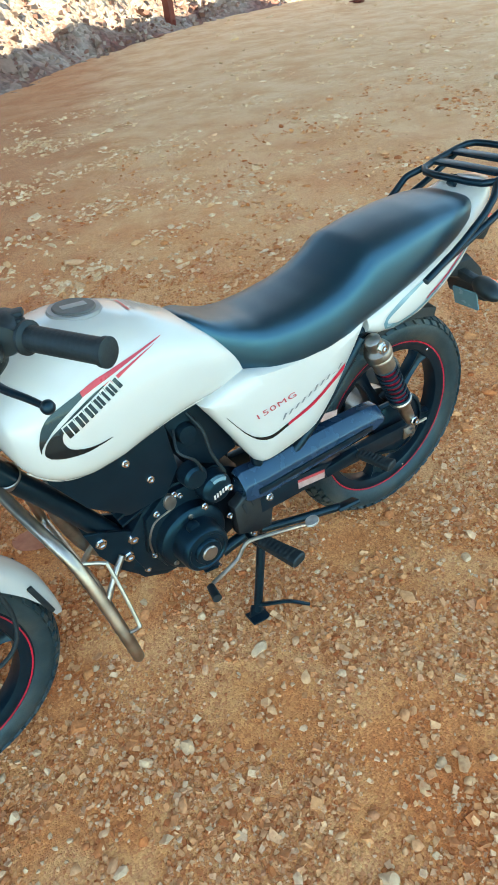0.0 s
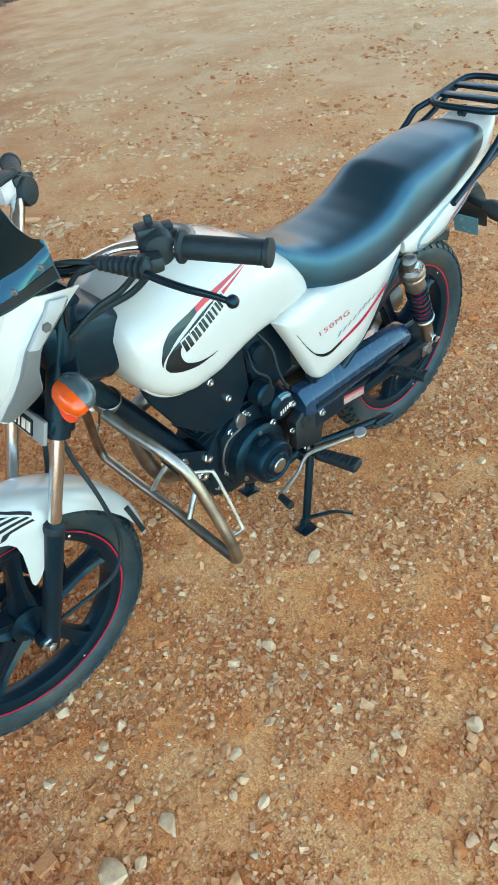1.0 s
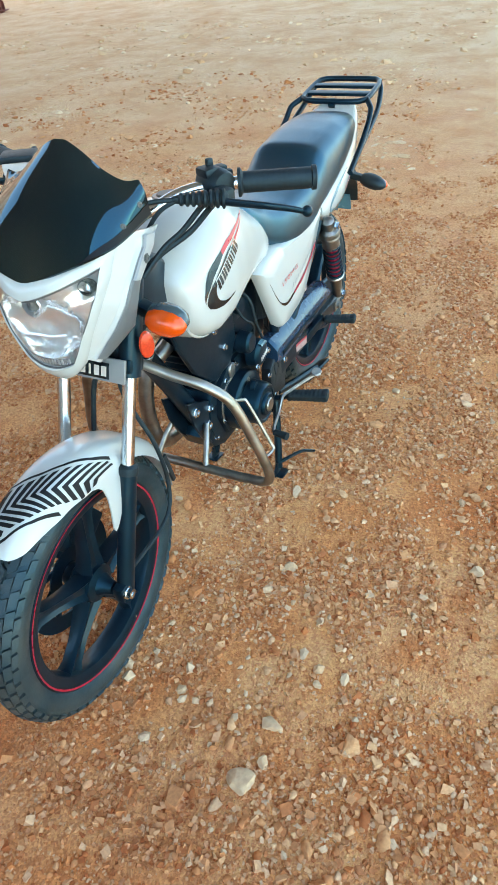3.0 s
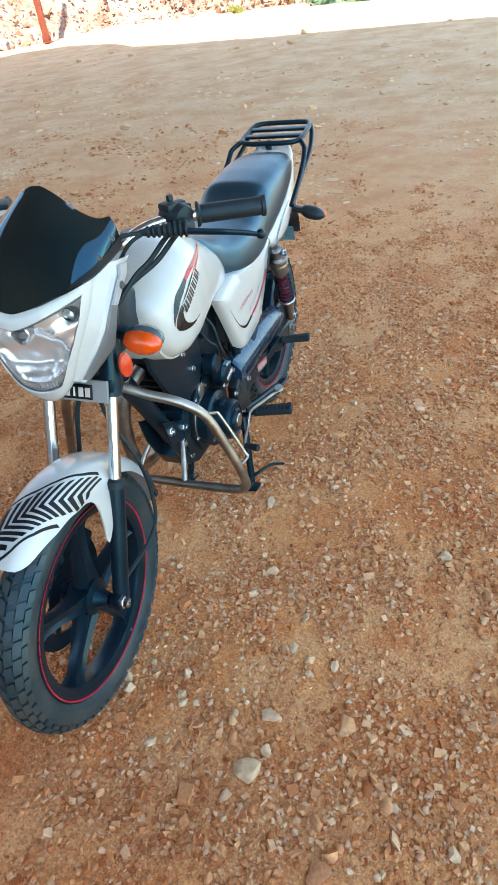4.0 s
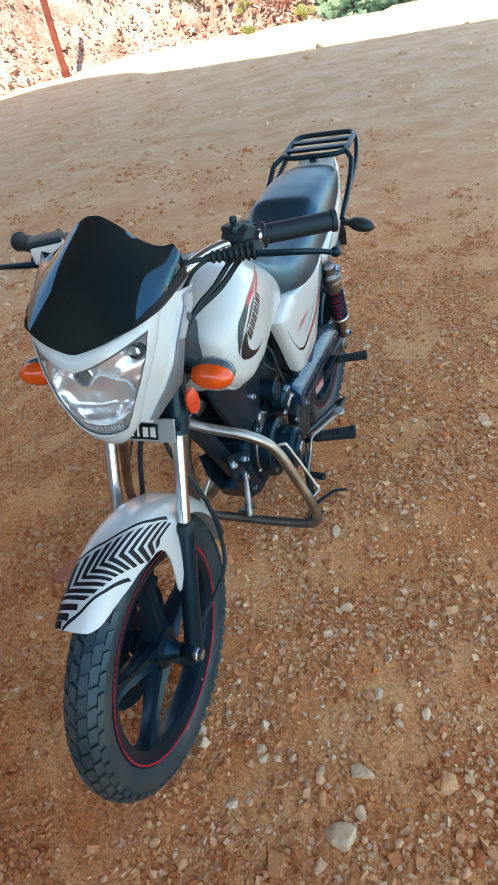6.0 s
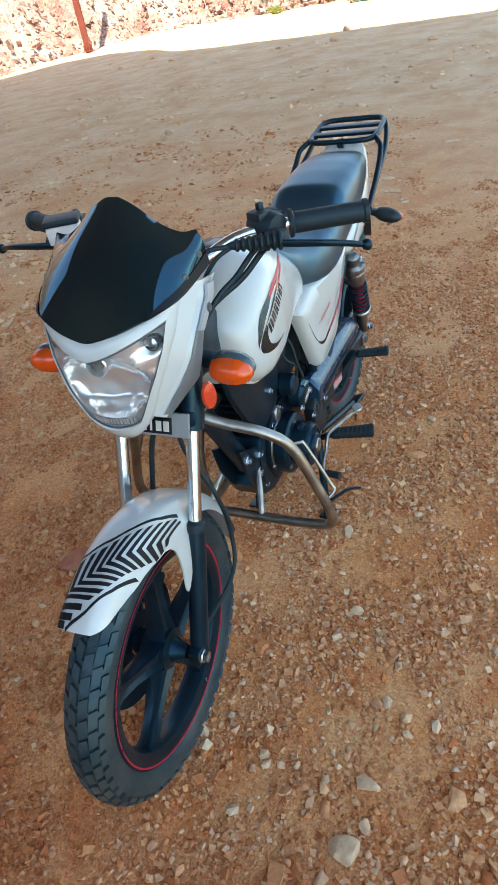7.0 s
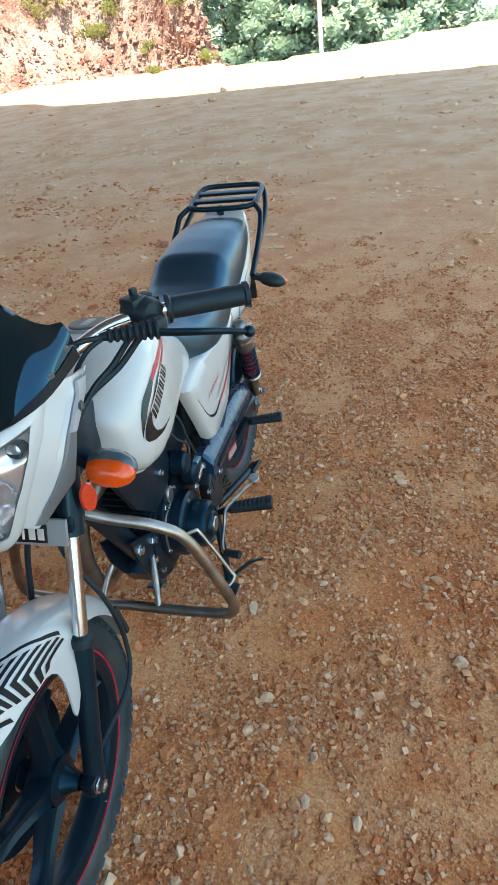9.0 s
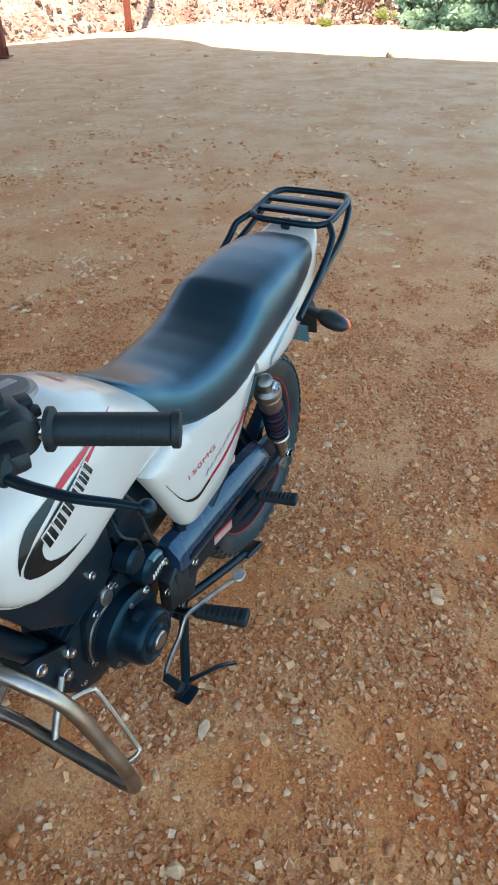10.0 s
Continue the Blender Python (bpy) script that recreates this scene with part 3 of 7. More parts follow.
def stone(place, size, turn, seed, label):
    """One larger stone: a broken, bevelled block."""
    r = random.Random(seed)
    bm = bmesh.new()
    bmesh.ops.create_icosphere(bm, subdivisions=3, radius=1)
    cuts = [Vector((r.gauss(0, 1), r.gauss(0, 1), r.gauss(0, 0.8))).normalized() for _ in range(12)]
    for v in bm.verts:
        for c in cuts:
            d = v.co.dot(c) - 0.56
            if d > 0:
                v.co -= c * d * 0.97
        v.co *= 1 + 0.025 * r.random()
    px, py = place
    h = float(terrain(np.array([px]), np.array([py]))[0])
    bm.transform(Matrix.Translation((px, py, h + size[2] * 0.28)) @ Matrix.Rotation(radians(turn), 4, "Z") @ Matrix.Diagonal((size[0], size[1], size[2], 1)))
    return tagged(part("stone", bm, PALE, None, angle=25), label, "stone", "stones round the motorcycle")


STONES = [((1.145, 0.528), (0.020, 0.017, 0.016), 20), ((1.309, 0.413), (0.036, 0.022, 0.016), 75), ((1.447, 0.404), (0.042, 0.030, 0.022), 105), ((0.887, 0.288), (0.026, 0.020, 0.016), 80),
          ((0.611, 0.193), (0.034, 0.022, 0.014), 20), ((0.673, 0.017), (0.016, 0.014, 0.012), 0), ((1.021, 0.421), (0.018, 0.014, 0.012), 0), ((0.018, 0.336), (0.026, 0.015, 0.010), 60),
          ((-0.103, 0.206), (0.018, 0.014, 0.012), 0), ((0.729, 0.747), (0.032, 0.020, 0.014), 100), ((0.492, 0.662), (0.018, 0.014, 0.010), 30), ((0.922, 0.633), (0.018, 0.013, 0.013), 50),
          ((1.392, 0.432), (0.018, 0.015, 0.013), 0), ((1.335, 0.055), (0.022, 0.020, 0.020), 0)]
for i, (p, size, turn) in enumerate(STONES):
    stone(p, size, turn, 40 + i, "pale angular limestone lump lying on the gravel")
for i, (p, s) in enumerate((((-12.6, -3.3), 0.16), ((-11.0, -3.1), 0.14), ((-9.6, -1.2), 0.10), ((-7.1, -4.6), 0.10), ((-6.4, -2.6), 0.07), ((-6.0, -0.6), 0.07), ((-4.9, -3.3), 0.08), ((-4.6, -3.2), 0.06), ((-12.9, -3.0), 0.10))):
    stone(p, (s, s * 0.7, s * 0.5), 40 * i, 70 + i, "grey stone lying in the yard")

# a fallen leaf and a piece of brick
bm = bmesh.new()
rows = []
for k in range(13):
    f = k / 12
    w = 0.042 * math.sin(math.pi * f) ** 0.8 + 0.001
    c = Vector((0.975 - 0.075 * f, -0.610 + 0.105 * f, 0.004 + 0.012 * math.sin(math.pi * f)))
    nrm = Vector((0.81, 0.58, 0))
    rows.append([c + nrm * w * s + Vector((0, 0, 0.008 * abs(s))) for s in (-1, -0.5, 0, 0.5, 1)] + [c + nrm * w * s + Vector((0, 0, 0.008 * abs(s) - 0.0012)) for s in (1, 0.5, 0, -0.5, -1)])
loft(bm, rows)
tagged(part("fallen_leaf", bm, DRYLEAF), "dry reddish-brown curled leaf lying on the ground", "leaf")
bm = bmesh.new()
block(bm, (0.075, 0.06, 0.03), Matrix.Translation((-2.70, -1.21, 0.0)) @ Matrix.Rotation(radians(25), 4, "Z"), 0.008)
tagged(part("brick_fragment", bm, BRICKRED), "broken red brick half sunk in the earth", "brick")

# ---- rocky bank beside the yard ----
FOOT = [(8.0, -9.4), (0.5, -9.5), (-2.4, -10.5), (-4.6, -11.7), (-6.8, -12.75), (-9.4, -13.4), (-13.0, -13.3), (-16.5, -13.0), (-19.5, -12.6), (-21.5, -11.4), (-22.3, -9.6), (-21.6, -7.6), (-20.6, -6.3), (-20.4, -5.7), (-21.2, -5.8)]
foot = smooth([(x, y, 0) for x, y in FOOT], 129)
PROFILE = [(-0.6, -0.25), (0.0, 0.06), (0.5, 0.45), (1.0, 1.0), (1.5, 1.9), (2.0, 2.9), (2.6, 4.0), (3.4, 5.2), (4.6, 6.4), (7.0, 8.0), (12.0, 9.5)]
rows = []
for i, p in enumerate(foot):
    t = (foot[min(i + 1, len(foot) - 1)] - foot[max(i - 1, 0)]).normalized()
    out = Vector((t.y, -t.x, 0)) * -1
    out = out.lerp(Vector((-0.8, -0.6, 0)), min(1, max(0, (i - 72) / 18))).normalized()      # the end of the bank leans back
    f = i / 149
    tall = float(np.interp(f, [0, 0.70, 0.82, 0.90, 1], [1, 1, 1, 1, 0.9]))
    row = []
    for d, h in PROFILE:
        q = p + out * d * (0.75 if f > 0.8 else 1.0)
        rough = noise.noise(Vector((q.x * 0.7, q.y * 0.7, h))) * 0.35 + noise.noise(Vector((q.x * 2.1, q.y * 2.1, h * 2))) * 0.16
        row.append(q + Vector((0, 0, h * tall)) - out * rough * min(1, h + 0.3) + Vector((0, 0, 0.2 * rough)))
    rows.append(row)
bm = bmesh.new()
grid = [[bm.verts.new(p) for p in row] for row in rows]
for a, b in zip(grid, grid[1:]):
    bridge(bm, a, b, False)
bmesh.ops.subdivide_edges(bm, edges=bm.edges, cuts=1, use_grid_fill=True)
for v in bm.verts:
    v.co += Vector((0.3, 0.3, 0.2)) * noise.noise(v.co * 2.7) * 0.35
tagged(part("rock_bank", bm, BANKROCK, None, angle=180), "steep sunlit bank of reddish rubble and pale rock", "bank", kind="structure")
# rubble lying on the bank and at its foot
r = random.Random(5)
xs, ys, zs, ss = [], [], [], []
for _ in range(10000):
    i = r.randrange(len(rows))
    d = r.random() ** 1.6 * 6.99
    j, f = int(d), d - int(d)
    a, b = rows[i][j], rows[i][j + 1]
    q = a.lerp(b, f)
    if q.x > 4:
        continue
    xs.append(q.x + r.gauss(0, 0.1)), ys.append(q.y + r.gauss(0, 0.1)), zs.append(q.z - 0.03), ss.append(min(0.14, r.lognormvariate(math.log(0.042), 0.45)))
scatter("rubble", np.array(xs), np.array(ys), np.array(ss), RUBBLE, "tumbled reddish and pale rubble on the bank", 8, np.array(zs), 0.75, 0.1, True)


# ---- plants ----
def leaves(bm, centre, radius, count, size, rnd, squash=0.8):
    """A clump of small two-sided leaf sprays."""
    for _ in range(count):
        d = Vector((rnd.gauss(0, 1), rnd.gauss(0, 1), rnd.gauss(0, 1)))
        d = d.normalized() * radius * rnd.random() ** 0.45
        p = centre + Vector((d.x, d.y, d.z * squash))
        u = Vector((rnd.gauss(0, 1), rnd.gauss(0, 1), rnd.gauss(0, 0.7))).normalized() * size * rnd.uniform(0.6, 1.3)
        v = u.orthogonal().normalized() * size * 0.42
        bm.faces.new([bm.verts.new(q) for q in (p - u, p + v * 0.8 - u * 0.1, p + u, p - v)])


def tree(seed, height):
    """A pine: trunk, limbs in tiers and a ragged crown."""
    rnd = random.Random(seed)
    root = thing("pine_tree", "tall green pine with a ragged crown beyond the yard", "tree", group="trees beyond the yard")
    bm = bmesh.new()
    tube(bm, [(0, 0, -0.5), (0.05, 0.02, height * 0.4), (-0.04, 0.05, height)], (0.16, 0.03), 8, 14)
    limbs = []
    for k in range(26):
        z = height * (0.06 + 0.90 * k / 26)
        a = k * 2.4 + rnd.uniform(-0.4, 0.4)
        reach = (0.42 * (height - z) + 0.35) * rnd.uniform(0.65, 1.05) * 0.62
        tip = Vector((reach * math.cos(a), reach * math.sin(a), z + reach * rnd.uniform(-0.1, 0.3)))
        tube(bm, [(0, 0, z - 0.1), tip * 0.5 + Vector((0, 0, z * 0.5 - 0.02)), tip], (0.035, 0.008), 5, 6)
        limbs.append(((0, 0, z), tip))
    part("trunk", bm, BARK, root)
    bm = bmesh.new()
    for base, tip in limbs:
        base = Vector(base)
        for f in (0.45, 0.75, 1.0):
            leaves(bm, base.lerp(tip, f), 0.42 + 0.16 * rnd.random(), 60, 0.15, rnd, 0.7)
    part("crown", bm, LEAFY, root, "green needle foliage")
    return root


forms = [tree(i, h) for i, h in ((1, 8.5), (2, 7.0), (3, 9.5))]
spots = [(-27.5, -4.2), (-26.6, -2.0), (-28.4, -0.2), (-30.5, 2.6), (-25.4, -5.4), (-31.0, -2.8), (-33.5, 0.6), (-29.5, -6.2), (-27.0, -8.0), (-36.0, -5.0), (-38.0, 2.0), (-29.2, 0.9), (-26.2, -3.2), (-31.5, -0.9), (-28.0, -3.0), (-27.2, -1.1), (-29.6, -1.8), (-30.2, 1.0), (-26.0, -6.6), (-33.0, 2.4), (-28.8, -5.0)]
rt = random.Random(9)
for k, (x, y) in enumerate(spots):
    z = float(terrain(np.array([x]), np.array([y]))[0])
    pose_k = Matrix.Translation((x, y, z)) @ Matrix.Rotation(rt.uniform(0, 6.28), 4, "Z")
    if k < 3:
        forms[k].matrix_world = pose_k
    else:
        copy_thing(forms[k % 3], pose_k)


def bush(place, radius, seed, label, material, count=260, size=0.06):
    rnd = random.Random(seed)
    root = thing("bush", label, "bush", group="bushes and tufts on the slopes")
    bm = bmesh.new()
    for _ in range(9):
        a, e = rnd.uniform(0, 6.28), rnd.uniform(0.5, 1.3)
        tube(bm, [(0, 0, -0.1), (0.5 * radius * math.cos(a), 0.5 * radius * math.sin(a), radius * 0.6 * e), (radius * 0.8 * math.cos(a), radius * 0.8 * math.sin(a), radius * 0.9 * e)], (0.012, 0.004), 5, 6)
    part("stems", bm, BARK, root)
    bm = bmesh.new()
    for _ in range(7):
        c = Vector((rnd.gauss(0, 0.4), rnd.gauss(0, 0.4), 0.55 + rnd.gauss(0, 0.2))) * radius
        leaves(bm, c, radius * 0.45, count // 7, size, rnd)
    part("foliage", bm, material, root)
    root.location = place
    return root


def on_bank(i, d):
    j = int(d)
    return rows[i][j].lerp(rows[i][j + 1], d - j)


for k, (i, d, rad) in enumerate(((104, 4.6, 0.45), (108, 5.2, 0.55), (100, 5.6, 0.5), (113, 3.6, 0.40), (96, 6.2, 0.5), (118, 1.2, 0.28), (121, 5.2, 0.4), (116, 6.0, 0.5), (90, 5.4, 0.4))):
    bush(on_bank(i, d), rad, 30 + k, "yellow-green bush growing on the rocky bank", BUSHY, 420, 0.05)
for k, (x, y, z, rad) in enumerate(((-22.75, -12.4, 1.85, 0.55), (-22.95, -12.6, 2.3, 0.55), (-23.2, -9.85, 1.55, 0.50), (-23.3, -9.6, 1.95, 0.45), (-23.05, -10.9, 1.05, 0.50), (-22.95, -10.2, 1.0, 0.50), (-22.2, -8.3, 0.5, 0.35), (-19.75, -7.4, -0.03, 0.22), (-22.8, -11.6, 2.2, 0.5))):
    bush((x, y, z), rad, 90 + k, "yellow-green bush growing on the rocky bank", BUSHY, 420, 0.06)
for k, (x, y, rad) in enumerate(((-40.0, 9.0, 1.2), (-44.0, 12.0, 1.4), (-42.0, 6.0, 1.1), (-50.0, 14.0, 1.5), (-47.0, 9.5, 1.2), (-55.0, 20.0, 1.6))):
    bush((x, y, float(terrain(np.array([x]), np.array([y]))[0])), rad, 60 + k, "grey-green shrub on the far slope", LEAFY, 700, 0.12)

# ---- posts, poles and the roof that shades the yard ----
def steel_post(x, y, top):
    root = thing("steel_post", "rust-red painted steel post beside the yard", "post", group="red posts")
    bm = bmesh.new()
    block(bm, (0.16, 0.16, top + 0.5), Matrix.Translation((0, 0, top / 2 - 0.25)), 0.006)
    part("shaft", bm, RUST_POST, root)
    bm = bmesh.new()
    block(bm, (0.30, 0.30, 0.02), Matrix.Translation((0, 0, 0.02)), 0.004)
    for a in range(4):
        g = Matrix.Rotation(radians(90 * a), 4, "Z") @ Matrix.Translation((0.10, 0, 0.10))
        block(bm, (0.06, 0.012, 0.16), g, 0.002)
    part("base_plate", bm, RUST_POST, root)
    root.matrix_world = Matrix.Translation((x, y, 0)) @ Matrix.Rotation(radians(20), 4, "Z")
    return root


ROOF_Z = 8.0
for x, y in ((-16.6, -12.1), (-10.05, -10.6), (-6.9, -12.9)):
    steel_post(x, y, ROOF_Z - 0.05)
for x, y, h, r0 in ((-25.0, -2.9, 9.0, 0.09), (-37.5, 6.6, 7.0, 0.06)):
    bm = bmesh.new()
    z = float(terrain(np.array([x]), np.array([y]))[0])
    tube(bm, [(x, y, z - 0.4), (x + 0.03, y, z + h * 0.5), (x, y, z + h)], (r0, r0 * 0.7), 10, 8)
    tagged(part("utility_pole", bm, POLE), "pale weathered pole among the trees", "pole", "poles beyond the yard")
shift = -Vector((to_sun.x, to_sun.y, 0)) / to_sun.z * ROOF_Z
# shade edge on the ground; the unseen roof is cut to cast it
OUTLINE = [(-12.55, 2.6), (-12.45, -1.0), (-12.6, -4.0), (-12.9, -6.2), (-13.4, -7.6), (-14.4, -8.6), (-14.9, -10.4), (-14.4, -11.6), (-12.5, -12.6), (-9.0, -13.6), (-6.4, -12.95), (-4.4, -12.0), (-2.2, -10.85), (-1.0, -10.6), (-0.6, -16.0), (7.5, -16.0), (7.5, 1.75), (-3.0, 1.75), (-8.0, 2.5)]
bm = bmesh.new()
a = [bm.verts.new((x - shift.x, y - shift.y, ROOF_Z)) for x, y in OUTLINE]
b = [bm.verts.new((x - shift.x, y - shift.y, ROOF_Z + 0.08)) for x, y in OUTLINE]
bm.faces.new(a), bm.faces.new(b)
bridge(bm, a, b)
tagged(part("canopy_roof", bm, ROOF, None, angle=30), "plain unseen canopy roof cut to shade the yard", "roof", kind="structure")
# an unseen wall added behind, closing the yard and greying the reflections
bm = bmesh.new()
block(bm, (0.3, 20.0, 3.4), Matrix.Translation((9.2, -7.5, 1.6)), 0.01)
tagged(part("added_wall", bm, PLASTER), "unseen grey wall added to close the yard and dim reflections", "wall", kind="structure")

# ---- the motorcycle: x ahead from the rear axle, y to its left, z up ----
bike = thing("motorcycle", "white commuter motorcycle with black seat, on its centre stand", "motorcycle")
HEAD = Vector((1.02, 0, 0.86))
STEER = Matrix.Translation(HEAD) @ Matrix.Rotation(radians(STEER_DEG), 4, Vector((-0.37, 0, 0.93))) @ Matrix.Translation(-HEAD)
FA, RA = Vector((1.292, 0, 0.281)), Vector((0.0, 0, 0.289))
R_FRONT, R_REAR = 0.296, 0.303


def tyre_mesh(R, half, pitches, shear):
    """Carcass and moulded tread blocks, round the y axis."""
    bm = bmesh.new()
    bead = 0.226
    crown = lambda a: (R - 0.006 - half * 0.80 * (1 - math.cos(a)), half * math.sin(a))
    prof = [(bead, -half * 0.62), (bead + 0.012, -half * 0.86), (bead + 0.030, -half * 1.0)]
    prof += [crown(radians(a)) for a in range(-78, 79, 12)]
    prof += [(bead + 0.030, half * 1.0), (bead + 0.012, half * 0.86), (bead, half * 0.62), (bead - 0.006, half * 0.4), (bead - 0.006, -half * 0.4)]
    lathe(bm, prof, 96, closed=True)
    tread = bmesh.new()
    columns = [(-66, -50, 0.0, 0.33), (-47, -27, 0.5, 0.37), (-24, -3, 0.22, 0.36), (3, 24, -0.22, 0.36), (27, 47, 0.0, 0.37), (50, 66, 0.5, 0.33)]
    step = 2 * math.pi / pitches
    for k in range(pitches):
        for a0, a1, shift, fill in columns:
            rows = []
            for h in (-0.001, 0.006):
                ring = []
                for a, s in ((a0, -1), (a0, 1), (a1, 1), (a1, -1)):
                    r, y = crown(radians(a))
                    na = radians(a)
                    r, y = r + h * math.cos(na), y + h * math.sin(na)
                    th = step * (k + shift + s * fill * (0.93 if h > 0 else 1.0) + shear * abs(a) / 72)
                    ring.append(tread.verts.new((r * math.cos(th), y, r * math.sin(th))))
                rows.append(ring)
            bridge(tread, *rows)
            tread.faces.new(rows[1])
    return bm, tread


def rim_mesh():
    bm = bmesh.new()
    lathe(bm, [(0.233, -0.027), (0.233, -0.022), (0.222, -0.019), (0.210, -0.012), (0.206, 0.0), (0.210, 0.012), (0.222, 0.019), (0.233, 0.022), (0.233, 0.027),
               (0.226, 0.030), (0.212, 0.028), (0.200, 0.022), (0.196, 0.010), (0.196, -0.010), (0.200, -0.022), (0.212, -0.028), (0.226, -0.030)], 72, closed=True)
    return bm


def spoke_mesh(angle):
    """One cast spoke from hub to rim, with a raised rib on each side."""
    bm = bmesh.new()
    rings = []
    for r, w, d in ((0.040, 0.030, 0.022), (0.075, 0.021, 0.019), (0.130, 0.017, 0.015), (0.180, 0.020, 0.015), (0.204, 0.034, 0.019)):
        rings.append([(r, -d, -w * 0.75), (r, -d * 0.55, -w * 0.3), (r, -d * 0.55, w * 0.3), (r, -d, w * 0.75), (r, 0, w),
                      (r, d, w * 0.75), (r, d * 0.55, w * 0.3), (r, d * 0.55, -w * 0.3), (r, d, -w * 0.75), (r, 0, -w)])
    loft(bm, rings)
    bm.transform(Matrix.Rotation(-angle, 4, "Y"))
    return bm


def wheel(name, centre, R, half, pitches, first, m):
    pl = m @ Matrix.Translation(centre)
    rim = part(name, rim_mesh(), BLACK, bike, "black cast alloy wheel with red rim stripe", m=pl)
    carcass, tread = tyre_mesh(R, half, pitches, 0.75)
    part("tyre", carcass, RUBBER, rim, "dusty block-tread black rubber tyre", 30, pl)
    tagged(part("tread", tread, RUBBER, rim, "moulded rubber tread blocks", 30, pl), "moulded rubber tread blocks", kind="stuff")
    for k in range(5):
        part("spoke", spoke_mesh(radians(first + 72 * k)), BLACK, rim, m=pl)
    hub = bmesh.new()
    lathe(hub, [(0.014, -0.062), (0.026, -0.058), (0.030, -0.038), (0.046, -0.026), (0.042, 0.020), (0.026, 0.026), (0.018, 0.042), (0.014, 0.056)], 32)
    part("hub", hub, ENGINE, rim, m=pl)
    for s in (-1, 1):
        ring = bmesh.new()
        lathe(ring, [(0.2232, s * 0.0300), (0.2268, s * 0.0310), (0.2268, s * 0.0300), (0.2232, s * 0.0290)], 72, closed=True)
        part("rim_stripe", ring, RED, rim, "thin red rim stripe", m=pl)
    for k in range(9):
        b = bmesh.new()
        a = radians(40 * k + 13)
        lathe(b, [(0.0035, 0), (0.0035, 0.003), (0.002, 0.004)], 8, Matrix.Translation((0.2135 * math.cos(a), 0.0275, 0.2135 * math.sin(a))))
        if k in (3, 6):
            part("balance_weight", b, CHROME, rim, m=pl)
        else:
            b.free()
    return rim


# wheels
front = wheel("front_wheel", FA, R_FRONT, 0.039, 50, 100, STEER)
rear = wheel("rear_wheel", RA, R_REAR, 0.045, 50, 64, Matrix())
disc = bmesh.new()
lathe(disc, [(0.098, -0.062), (0.138, -0.062), (0.138, -0.058), (0.098, -0.058)], 60, closed=True)
lathe(disc, [(0.030, -0.061), (0.066, -0.061), (0.066, -0.057), (0.030, -0.057)], 40, closed=True)
for k in range(9):
    block(disc, (0.044, 0.004, 0.016), Matrix.Rotation(radians(40 * k), 4, "Y") @ Matrix.Translation((0.081, -0.060, 0)) @ Matrix.Rotation(radians(25), 4, "Y"), 0.001)
part("brake_disc", disc, ENGINE, front, "black-armed steel brake disc", m=STEER @ Matrix.Translation(FA))
cal = bmesh.new()
block(cal, (0.075, 0.05, 0.06), Matrix.Translation((1.20, -0.070, 0.345)) @ Matrix.Rotation(radians(30), 4, "Y"), 0.01)
part("brake_caliper", cal, ENGINE, bike, m=STEER)
spr = bmesh.new()
lathe(spr, [(0.03, 0.060), (0.086, 0.060), (0.090, 0.063), (0.086, 0.066), (0.03, 0.066)], 42, Matrix.Translation(RA))
part("sprocket", spr, ENGINE, rear)
drum = bmesh.new()
lathe(drum, [(0.02, -0.085), (0.062, -0.083), (0.068, -0.06), (0.068, -0.03)], 40, Matrix.Translation(RA))
part("brake_drum", drum, STEEL, rear)

# fork
leg_at = lambda z, y: Vector((1.278 - 0.40 * (z - 0.281), y, z))
for s in (-1, 1):
    y = 0.076 * s
    bm = bmesh.new()
    lo = [leg_at(z, y) for z in (0.255, 0.30, 0.42, 0.53)]
    tube(bm, lo, 0.0192, 16, 14)
    block(bm, (0.046, 0.028, 0.042), Matrix.Translation(FA + Vector((-0.005, y, 0))), 0.011)
    low = part("fork_lower", bm, BLACK, bike, "black fork lower leg", m=STEER)
    bm = bmesh.new()
    lathe(bm, [(0.0210, -0.008), (0.0220, 0), (0.0210, 0.008), (0.015, 0.013)], 20, Matrix.Translation(leg_at(0.532, y)) @ Matrix.Rotation(radians(-21.8), 4, "Y") @ Matrix.Rotation(radians(90), 4, "X"))
    part("dust_seal", bm, GRIP, low, m=STEER)
    bm = bmesh.new()
    tube(bm, [leg_at(0.52, y), leg_at(0.62, y), leg_at(0.76, y)], 0.0130, 18, 6)
    part("fork_tube", bm, CHROME, bike, "polished chrome fork tube", m=STEER)
    bm = bmesh.new()
    tube(bm, [leg_at(0.712, y), leg_at(0.80, y), leg_at(0.93, y)], 0.0225, 16, 8)
    part("fork_ear", bm, BLACK, bike, m=STEER)
    bm = bmesh.new()
    bolt(bm, FA + Vector((0, s * 0.088, 0)), 0.012, 0.014, s)
    part("axle_nut", bm, CHROME, low, m=STEER)
# lower clamp with its badge plate
tilt = Matrix.Rotation(radians(-22), 4, "Y")
bm = bmesh.new()
block(bm, (0.05, 0.185, 0.030), Matrix.Translation((1.096, 0, 0.732)) @ tilt, 0.008)
clamp = part("lower_clamp", bm, ENGINE, bike, "black lower fork clamp with silver badge plate", m=STEER)
bm = bmesh.new()
block(bm, (0.008, 0.172, 0.046), Matrix.Translation((1.128, 0, 0.734)) @ tilt, 0.003)
part("badge_plate", bm, SILVER, clamp, "silver badge plate", m=STEER)
bm = bmesh.new()
block(bm, (0.003, 0.118, 0.031), Matrix.Translation((1.1335, -0.006, 0.734)) @ tilt, 0.001)
